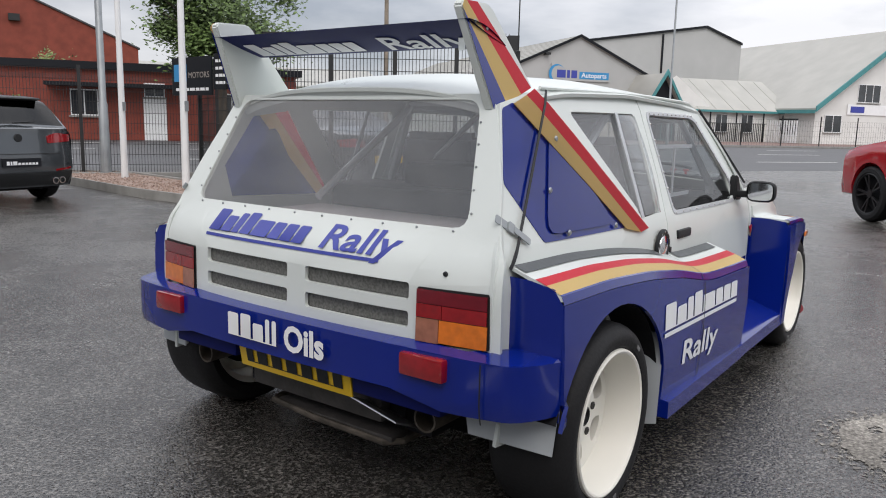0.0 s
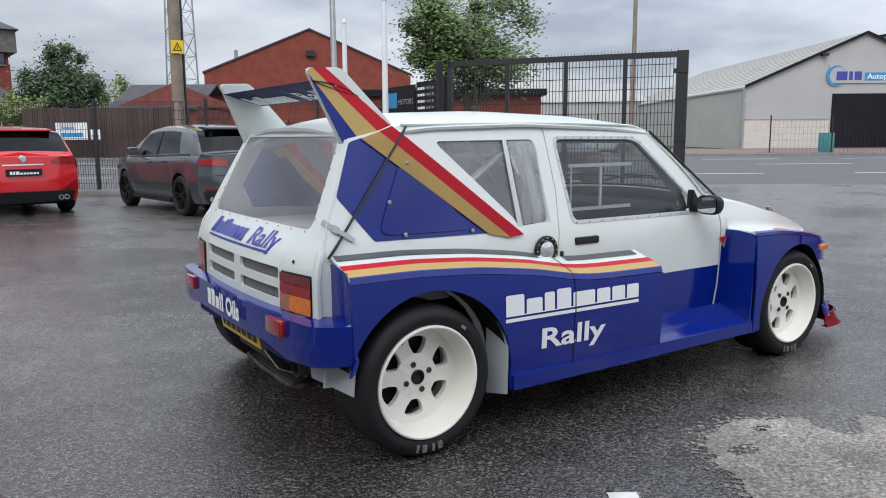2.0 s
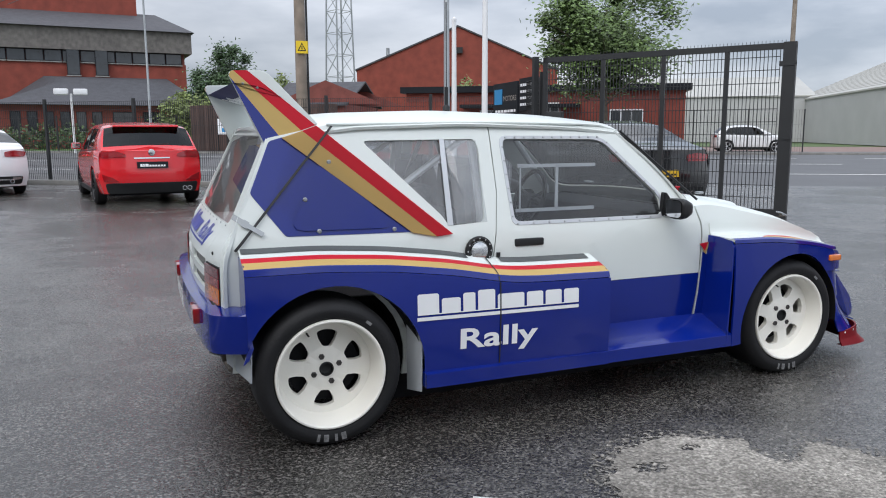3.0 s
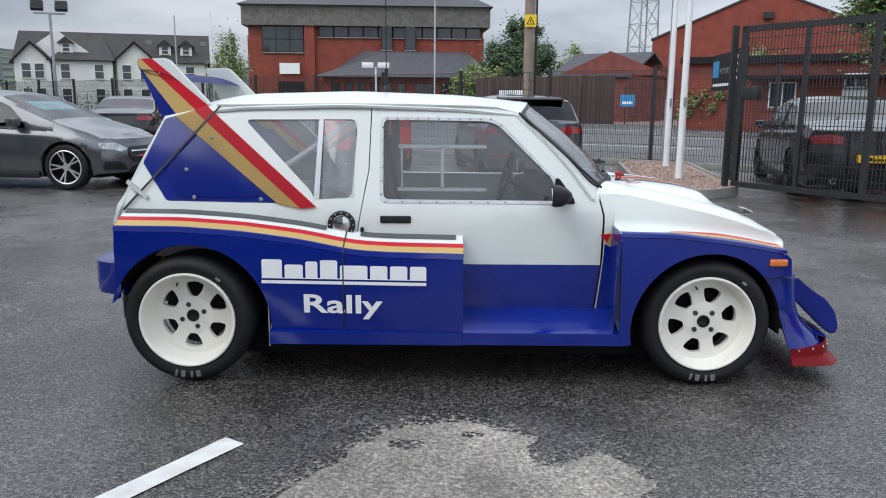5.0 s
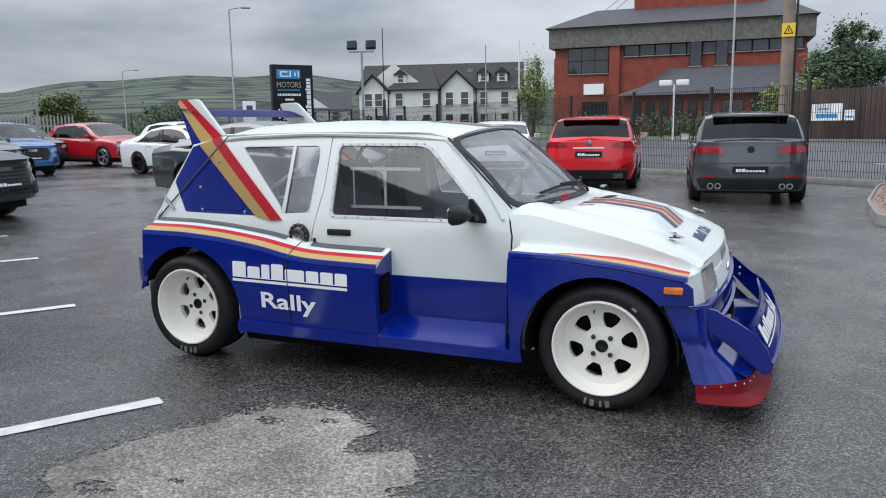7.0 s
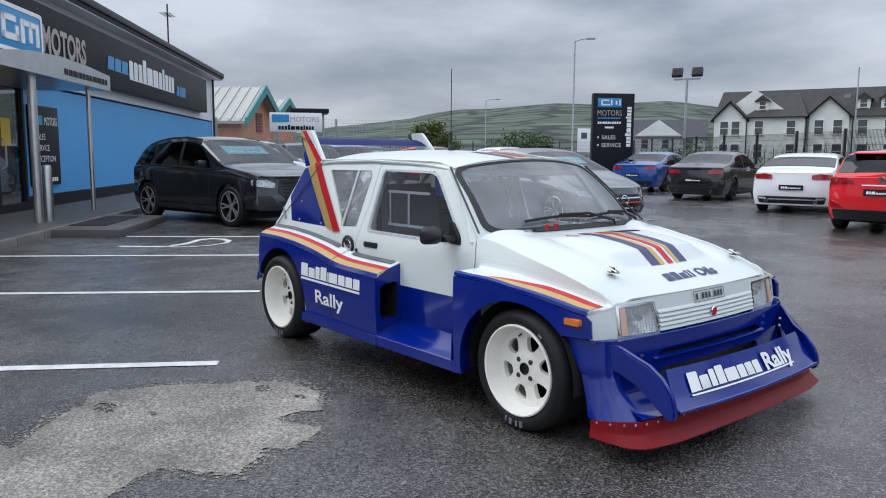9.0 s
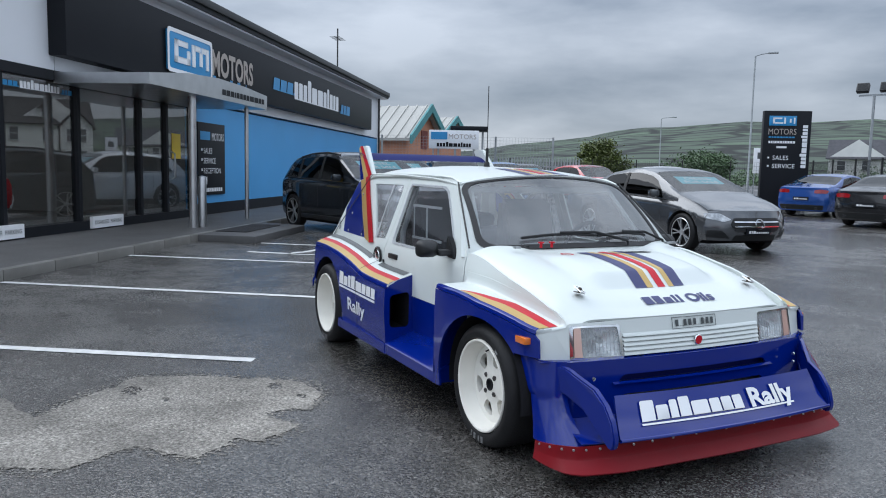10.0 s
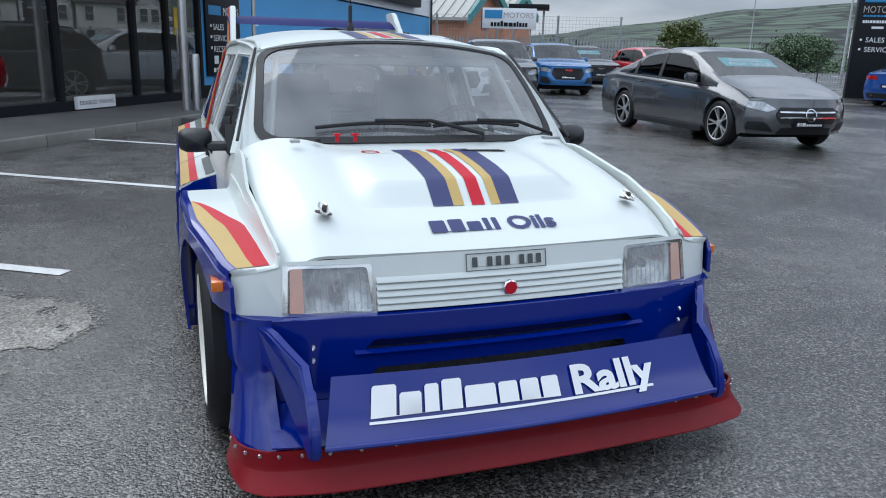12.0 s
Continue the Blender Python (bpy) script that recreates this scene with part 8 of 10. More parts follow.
for s in (-1, 1):
    part("fog_lamp", boxes((-1.703, min(s * 0.495, s * 0.642), 0.494, -1.660, max(s * 0.495, s * 0.642), 0.558), bevel=0.008), M["lens_red"], rb_, "red rear fog lamp")
    part("mud_flap", panel([(0.650, 0.322), (0.880, 0.296), (0.892, 0.43), (0.635, 0.43)], (), lambda u, v: (-1.590 + 0.085 * (u - 0.615) / 0.31, s * u, v), thick=0.005), M["flap"], rally, "pale grey mud flap")
    part("bumper_joint", surf(lambda u, v, s=s: tail_at(s * u, v, 0.0132), [0.746, 0.750], steps(0.40, 0.566, 6)), M["rubber"], rb_)
    part("bumper_bracket", boxes((-1.645, min(s * 0.27, s * 0.60), 0.372, -1.60, max(s * 0.27, s * 0.60), 0.418), bevel=0.01), M["blue_matt"], rb_)
bm = bars_bm((.95, 1, .72, 1, 1), (.66, .62, .60, .24, .24), 0.14)
part("word_mark", bend(bm, lambda u, v: (tail_at(0.222 - u * 0.235, 0.478 + v * 0.080)[0] - 0.014, 0.222 - u * 0.235, 0.478 + v * 0.080)), M["decal_white"], rb_, "white letter bars of an oil brand")
part("word_mark", bend(text_bm("Oils", 0.110, 0.004, 0, 0.172), lambda u, v: (-1.714, -0.048 - u, 0.478 + v)), M["decal_white"], rb_, "the word Oils in white")
np_ = part("number_plate", moved(boxes((0, -0.255, 0, 0.006, 0.255, 0.112), bevel=0.002), pose(-1.640, -0.012, 0.352, 0, -10)), M["yellow"], rally, "yellow rear plate with black bars")
bm = bars_bm((1, 1, 1, 1, 1, 1, 1), (.34, .5, .5, .5, .5, .5, .4), 0.22)
part("plate_mark", bend(bm, lambda u, v: (-1.644 - 0.003 - 0.0132 * v, 0.205 - u * 0.44, 0.373 + v * 0.075)), M["black"], np_)
part("undertray", boxes((-1.53, -0.33, 0.185, -1.10, 0.21, 0.205), (-1.545, -0.30, 0.25, -1.50, 0.30, 0.37), bevel=0.008), M["undertray"], rally, "scuffed black undertray")
part("rear_void", boxes((-1.50, -0.36, 0.24, -1.44, 0.36, 0.56)), M["dark"], rally)
bm = bmesh.new()
tube(bm, [(-1.20, 0.215, 0.20), (-1.48, 0.222, 0.205), (-1.535, 0.205, 0.205), (-1.545, 0.0, 0.195), (-1.53, -0.30, 0.182), (-1.49, -0.345, 0.185), (-1.25, -0.36, 0.20)], 0.011, 8)
part("tow_frame", bm, M["rust"], rally, "rusty tow bar under the tail")
for y in (-0.50, 0.52):
    bm = lathe(bmesh.new(), [(0.038, -0.22), (0.040, 0.0), (0.034, 0.0), (0.032, -0.16), (0, -0.16)], 18, pose(-1.585, y, 0.325, 0, 0, 90))
    part("exhaust", bm, M["rust"], rally, "sooty round exhaust pipe")
part("heat_shield", moved(boxes((-0.07, -0.10, 0, 0.07, 0.10, 0.004)), pose(-1.56, -0.33, 0.295, 10, 25, 0)), M["metal"], rally)
# rear wing blade
def blade_at(u, v, lo=False):
    z = 1.402 + 0.055 * v + 0.012 * math.sin(math.pi * v) * (-0.3 if lo else 1.2)
    return (-1.300 - 0.195 * v, u * 0.556, z)


bm = bmesh.new()
ring = [(v, False) for v in steps(0, 1, 8)] + [(v, True) for v in steps(1, 0, 8)][1:-1]
rows = [[bm.verts.new(blade_at(u, v, lo)) for v, lo in ring] for u in (-1, 1)]
for i in range(len(ring)):
    j = (i + 1) % len(ring)
    bm.faces.new((rows[0][i], rows[0][j], rows[1][j], rows[1][i]))
bmesh.ops.recalc_face_normals(bm, faces=bm.faces[:])
bl = part("wing_blade", bm, M["blue_matt"], rally, "blue rear wing blade")
bm = bars_bm((1, .74, .92, 1, .74, .74, .74, .74), (.78, .70, .46, .66, 1.05, .66, .66, .62), 0.10, 0.1)
under = lambda u, v: Vector(blade_at(u, v, True)) - Vector((0, 0, 0.003))
part("word_mark", bend(bm, lambda u, v: under(0.86 - u * 0.92, 0.12 + v * 0.55)), M["decal_white"], bl, "white letter bars of a sponsor's name")
part("word_mark", bend(text_bm("Rally", 1.0, 0.02, 0.1, 1.0), lambda u, v: under(-0.25 - u * 0.60, 0.12 + v * 0.72)), M["decal_white"], bl, "the word Rally in white")
aer = part("aerial", tube(bmesh.new(), [(-0.34, -0.02, 1.362), (-0.34, -0.02, 1.92)], 0.003, 5), M["black"], rally, "thin whip aerial with a fat base")
part("aerial_base", lathe(bmesh.new(), [(0.022, 0), (0.018, 0.03), (0.010, 0.04), (0.010, 0.13), (0, 0.135)], 12, pose(-0.34, -0.02, 1.360, 90)), M["black"], aer)


# wheels
def wheel(x, y, s, depth, turn, nuts):
    """depth: how far the six-holed centre lies behind the lip."""
    root = new("wheel")
    root.parent = rally
    root.matrix_world = pose(x, y, 0.302, 0, 0, 0 if s > 0 else 180)
    w = 0.135
    tyre = [(0.222, w - 0.02), (0.235, w - 0.004), (0.250, w), (0.262, w + 0.001), (0.270, w - 0.002), (0.285, w - 0.012), (0.294, w - 0.026), (0.299, w - 0.040), (0.302, 0.06), (0.302, -0.06), (0.299, -w + 0.035), (0.285, -w + 0.012), (0.262, -w), (0.235, -w + 0.004), (0.222, -w + 0.02)]
    ty = part("tyre", lathe(bmesh.new(), tyre, 56), M["tyre"], root, "black slick-walled racing tyre")
    bm = bmesh.new()
    for k in range(4):
        a = radians(-100 + 8 * k)
        b2 = moved(boxes((-0.004 if k % 2 else -0.013, -0.0010, -0.015, 0.007, 0.0010, 0.015)), pose(0.260 * math.cos(a), w, 0.260 * math.sin(a), 0, -math.degrees(a) + 90, 0))
        me = bpy.data.meshes.new("mark")
        b2.to_mesh(me)
        b2.free()
        bm.from_mesh(me)
        bpy.data.meshes.remove(me)
    stuff(part("tyre_mark", bm, M["tyre_grey"], ty))
    a = radians(128)
    part("tyre_label", moved(boxes((-0.013, -0.0010, -0.006, 0.013, 0.0010, 0.006)), pose(0.252 * math.cos(a), w + 0.0005, 0.252 * math.sin(a), 0, -math.degrees(a) + 90, 0)), M["tyre_grey"], ty)
    rim = [(0.226, w - 0.012), (0.224, w - 0.003), (0.218, w - 0.001), (0.212, w - 0.005), (0.207, w - 0.03), (0.200, w - depth * 0.8), (0.190, w - depth - 0.004), (0.188, w - depth - 0.03), (0.20, -0.10), (0.222, -w + 0.02)]
    rm = part("rim", lathe(bmesh.new(), rim, 56), M["rim_white"], root, "deep white rim")
    holes = []
    for k in range(6):
        a = radians(60 * k + turn)
        pts = [(0.093, -0.017), (0.093, 0.017), (0.122, 0.036), (0.150, 0.044), (0.161, 0.020), (0.163, 0.0), (0.161, -0.020), (0.150, -0.044), (0.122, -0.036)]
        holes.append(rounded([(r * math.cos(a) - t * math.sin(a), r * math.sin(a) + t * math.cos(a)) for r, t in pts], 0.008))

    def dish(u, v):
        r = math.hypot(u, v)
        return (u, w - depth + lerp([(0.0, 0.016), (0.070, 0.015), (0.085, 0.006), (0.15, 0.0), (0.194, -0.002)], r), v)
    part("spoke_disc", panel(disc(0, 0, 0.194, 48), holes + [disc(0, 0, 0.029, 20)], dish, steps(-0.16, 0.16, 10), steps(-0.16, 0.16, 10), 0.026), M["rim_white"], rm, "six-holed white wheel centre")
    part("hub", lathe(bmesh.new(), [(0.030, w - depth - 0.012), (0.030, w - depth + 0.020), (0.026, w - depth + 0.022), (0.022, w - depth + 0.006), (0.010, w - depth + 0.002), (0, w - depth + 0.002)], 20), M["black"], rm)
    for k in range(4):
        a = radians(90 * k + nuts)
        part("wheel_nut", lathe(bmesh.new(), [(0.0125, w - depth + 0.004), (0.0125, w - depth + 0.020), (0.007, w - depth + 0.022), (0.006, w - depth + 0.018), (0, w - depth + 0.018)], 6, pose(0.056 * math.cos(a), 0, 0.056 * math.sin(a))), M["undertray"], rm)
    a = radians(turn + 30)
    part("valve", tube(bmesh.new(), [(0.172 * math.cos(a), w - depth - 0.01, 0.172 * math.sin(a)), (0.160 * math.cos(a), w - depth + 0.022, 0.160 * math.sin(a))], 0.004, 6), M["black"], rm)
    part("brake_disc", lathe(bmesh.new(), [(0.15, -0.045), (0.15, -0.025), (0.06, -0.025), (0, -0.025)], 28), M["dark"], root)
    return root


for x in (-1.2065, 1.2165):
    for s in (-1, 1):
        wheel(x, s * (0.785 if x < 0 else 0.778), s, *((0.112, 34, 70) if x < 0 else (0.078, 46, 45)))

# inside
part("floor_pan", boxes((-0.85, -0.74, 0.20, 0.85, 0.74, 0.24), (-1.44, -0.42, 0.20, -0.852, 0.42, 0.24), (0.852, -0.55, 0.20, 1.5, 0.55, 0.24)), M["dark"], rally)
# added unseen block below the floor, darkens the ground under the car
part("belly_pan", boxes((-1.05, -0.60, 0.040, 1.55, 0.60, 0.199), bevel=0.03), M["dark"], rally)
part("bulkhead", boxes((0.80, -0.70, 0.25, 0.84, 0.70, 0.86)), M["dark"], rally)
part("bulkhead", boxes((-0.50, -0.70, 0.25, -0.46, 0.70, 0.78)), M["dark"], rally)
part("dashboard", boxes((0.44, -0.68, 0.70, 0.82, 0.68, 0.86), bevel=0.04), M["dark"], rally, "black dashboard")
part("boot_floor", boxes((-1.50, -0.66, 0.55, -0.86, 0.66, 0.82), bevel=0.04), M["boot"], rally, "bare pale boot panel")
part("engine_cover", boxes((-0.85, -0.62, 0.55, -0.52, 0.62, 0.915), bevel=0.05), M["dark"], rally, "dark engine cover behind the seats")
part("air_box", boxes((-0.83, -0.50, 0.917, -0.60, 0.22, 1.02), bevel=0.04), M["dark"], rally, "black air box over the engine")
part("headlining", surf(lambda u, v: (u, v, z_roof(u, v) - 0.03), steps(-1.30, 0.30, 8), steps(-0.54, 0.54, 6)), M["inside"], rally)
for y in (-0.34, 0.34):
    seat_pts = [(-0.40, 0.30), (-0.46, 0.95), (-0.44, 1.13), (-0.36, 1.14), (-0.31, 0.95), (-0.22, 0.50), (0.10, 0.48), (0.14, 0.40), (0.12, 0.30)]
    part("bucket_seat", extrude(seat_pts, y - 0.21, y + 0.21, 0.03), M["seat"], rally, "dark bucket seat")
CAGE = {
    "main": [(-0.42, -0.62, 0.25), (-0.42, -0.62, 0.90), (-0.42, -0.50, 1.26), (-0.42, 0.50, 1.26), (-0.42, 0.62, 0.90), (-0.42, 0.62, 0.25)],
    "front": [(0.62, -0.60, 0.30), (0.62, -0.59, 0.90), (0.34, -0.51, 1.22), (0.34, 0.51, 1.22), (0.62, 0.59, 0.90), (0.62, 0.60, 0.30)],
}
bm = bmesh.new()
for p in CAGE.values():
    tube(bm, p, 0.021, 8)
for s in (-1, 1):
    tube(bm, [(-0.42, s * 0.50, 1.26), (0.34, s * 0.51, 1.22)], 0.021, 8)
    tube(bm, [(-0.42, s * 0.50, 1.25), (-1.0, s * 0.53, 0.86)], 0.017, 8)
    tube(bm, [(-0.44, s * 0.08, 1.24), (-0.44, s * 0.48, 0.90)], 0.013, 8)
    tube(bm, [(-0.42, s * 0.62, 0.70), (0.62, s * 0.60, 0.45)], 0.02, 8)
part("roll_cage", bm, M["alu"], rally, "pale tubular roll cage")
bm = bmesh.new()
for z, x0, x1 in ((1.10, -0.235, 0.19), (0.892, -0.24, 0.19)):
    box(bm, x0, -0.628, z - 0.008, x1, -0.622, z + 0.008)
box(bm, -0.03, -0.628, 0.892, -0.015, -0.622, 1.10)
box(bm, -0.222, -0.628, 0.892, -0.215, -0.622, 1.10)
part("window_grab_bar", bm, M["alu"], rally, "thin bars across the sliding window")
bm = bmesh.new()
tube(bm, [(0.36 + 0.05 * math.sin(a) * 1.0, 0.34 + 0.17 * math.cos(a), 0.86 + 0.16 * math.sin(a)) for a in steps(0, 2 * math.pi, 24)], 0.014, 8)
tube(bm, [(0.36, 0.34, 0.86), (0.52, 0.34, 0.78)], 0.02, 8)
for a in (0.3, 2.84, 4.71):
    tube(bm, [(0.375, 0.34, 0.86), (0.36 + 0.05 * math.sin(a), 0.34 + 0.16 * math.cos(a), 0.86 + 0.155 * math.sin(a))], 0.010, 6)
part("steering_wheel", bm, M["black"], rally)


# ---- parked cars ----
def car_paint(name, col, metal=0.0, rough=0.2):
    return make_mat(name, col, rough, metal=metal, coat=0.8, var=0.05, scale=1.5, bscale=2.0)


PAINT = {
    "graphite": car_paint("graphite_metallic", (0.085, 0.095, 0.104), 0.5),
    "red": car_paint("bright_red_paint", (0.62, 0.012, 0.018)),
    "steel": car_paint("dark_silver_metallic", (0.105, 0.110, 0.118), 0.6),
    "ink": car_paint("blue_black_metallic", (0.022, 0.028, 0.036), 0.5),
    "pearl": car_paint("white_paint", (0.76, 0.77, 0.78)),
    "jet": car_paint("black_paint", (0.008, 0.008, 0.009)),
    "royal": car_paint("royal_blue_metallic", (0.018, 0.075, 0.30), 0.4),
    "sky": car_paint("mid_blue_metallic", (0.03, 0.16, 0.42), 0.4),
    "cherry": car_paint("cherry_red_paint", (0.42, 0.010, 0.018)),
}
M["alloy"] = make_mat("machined_alloy", (0.78, 0.79, 0.80), 0.36, metal=0.9, var=0.08)
M["alloy_black"] = make_mat("black_alloy", (0.02, 0.02, 0.022), 0.3, metal=0.4, var=0.1)
M["car_screen"] = make_glass("car_windscreen_glass", (0.8, 0.88, 0.88), 0.01, 0.72, 0.03)
M["banner"] = make_mat("turquoise_sale_banner", (0.10, 0.52, 0.62), 0.5, var=0.06)
M["lamp_glass"] = make_mat("smoky_headlamp", (0.42, 0.44, 0.46), 0.1, metal=0.3, coat=1.0, var=0.5, scale=18)


def road_wheel(parent, x, y, r, s, spokes=5, dark=False):
    root = new("wheel")
    root.parent = parent
    root.matrix_local = pose(x, y, r, 0, 0, 0 if s > 0 else 180)
    w, q = 0.11, r * 0.735
    part("tyre", lathe(bmesh.new(), [(q, w - 0.015), (q + 0.02, w), (r - 0.03, w - 0.002), (r, w - 0.035), (r, -w + 0.03), (q, -w + 0.02)], 36), M["tyre"], root)
    part("rim_edge", lathe(bmesh.new(), [(q + 0.006, w - 0.010), (q - 0.002, w - 0.006), (q - 0.012, w - 0.010)], 32), M["alloy_black" if dark else "alloy"], root)
    part("rim", lathe(bmesh.new(), [(q + 0.005, w - 0.012), (q - 0.012, w - 0.012), (q - 0.022, w - 0.06), (q - 0.03, -0.05), (0, -0.05)], 32), M["alloy_black"], root)
    bm = bmesh.new()
    for k in range(spokes):
        a = 2 * math.pi * k / spokes
        for da in (-0.17, 0.17):
            c0 = Vector((0.05 * math.cos(a), w - 0.035, 0.05 * math.sin(a)))
            c1 = Vector(((q - 0.006) * math.cos(a + da), w - 0.016, (q - 0.006) * math.sin(a + da)))
            n = (c1 - c0).normalized().cross(Vector((0, 1, 0))) * 0.011
            vs = [bm.verts.new(p) for p in (c0 + n, c1 + n, c1 - n, c0 - n)]
            vb = [bm.verts.new(v.co - Vector((0, 0.025, 0))) for v in vs]
            bm.faces.new(vs)
            for i in range(4):
                j = (i + 1) % 4
                bm.faces.new((vs[i], vb[i], vb[j], vs[j]))
    lathe(bm, [(0.06, w - 0.05), (0.055, w - 0.03), (0, w - 0.028)], 16)
    bmesh.ops.recalc_face_normals(bm, faces=bm.faces[:])
    part("spoke_star", bm, M["alloy_black" if dark else "alloy"], root)
    return root


def smooth_step(a, b, x):
    t = min(1.0, max(0.0, (x - a) / (b - a)))
    return t * t * (3 - 2 * t)


class Shape:
    """A car body: x forward from the middle of the wheelbase, tables of x against height."""

    def __init__(self, length, width, height, base, rear, top, belt, screen, back, wheel=0.32, sill=0.22):
        self.xt, self.xn = -base / 2 - rear, length - base / 2 - rear
        self.w, self.h, self.base, self.top, self.belt = width / 2, height, base, top, belt
        self.screen, self.back, self.wheel, self.sill = screen, back, wheel, sill

    def half(self, x):
        a = min(1.0, max(0.0, (x - self.xt) / 1.0))
        b = min(1.0, max(0.0, (self.xn - x) / 1.2))
        return self.w * (1 - 0.09 * (1 - a) ** 2.5 - 0.13 * (1 - b) ** 2.2)

    def floor(self, x):
        z = self.sill + 0.04 * (x > self.base / 2 + 0.4)
        for c in (-self.base / 2, self.base / 2):
            r = self.wheel * 1.14
            if abs(x - c) < r:
                z = max(z, self.wheel + math.sqrt(r * r - (x - c) ** 2))
        return z

    def ring(self, x):
        w, zt, zb, fl = self.half(x), curve(self.top, x), lerp(self.belt, x), self.floor(x)
        zb = min(zb, zt - 0.02)
        k = min(1.0, max(0.0, (zt - zb) / (self.h - zb + 1e-6)))
        wt = w * (0.945 - 0.165 * k)
        lo = lambda z: max(z, fl)
        return [(w * 0.93, fl), (w * 0.972, lo(0.34)), (w * 0.998, lo(0.47)), (w * 0.990, lo(0.60)), (w * 0.995, lo(zb - 0.13)), (w * 0.980, lo(zb - 0.04)), (w * 0.945, lo(zb)),
                (wt, lo(zt - 0.014 - 0.072 * k)), (wt - 0.035, lo(zt - 0.008 - 0.028 * k)), (wt * 0.78, zt - 0.004), (wt * 0.4, zt + 0.010), (0, zt + 0.014)]

    def side(self, x, t, s, out=0.0):
        """The cabin's side between belt (t = 0) and roof rail (t = 1)."""
        r = self.ring(x)
        (y0, z0), (y1, z1) = r[6], r[7]
        return (x, s * (y0 + (y1 - y0) * t + 0.05 * t * (1 - t) * min(1.0, (z1 - z0) / 0.3) + out), z0 + (z1 - z0) * t)

    def tail(self, y, z, off=0.0):
        k = min(1.0, abs(y) / (self.half(self.xt + 0.16) + 1e-6))
        rk = 0.05 * smooth_step(0.55, 1.0, z) + 0.06 * smooth_step(0.40, 0.22, z)
        return Vector((self.xt + 0.16 * k ** 4 + rk - off, y, z))

    def nose(self, y, z, off=0.0):
        k = min(1.0, abs(y) / (self.half(self.xn - 0.30) + 1e-6))
        return Vector((self.xn - 0.30 * k ** 3 - 0.10 * smooth_step(0.45, 0.85, z) - 0.08 * smooth_step(0.40, 0.20, z) + off, y, z))


def join(bm, other):
    me = bpy.data.meshes.new("joined")
    other.to_mesh(me)
    other.free()
    bm.from_mesh(me)
    bpy.data.meshes.remove(me)


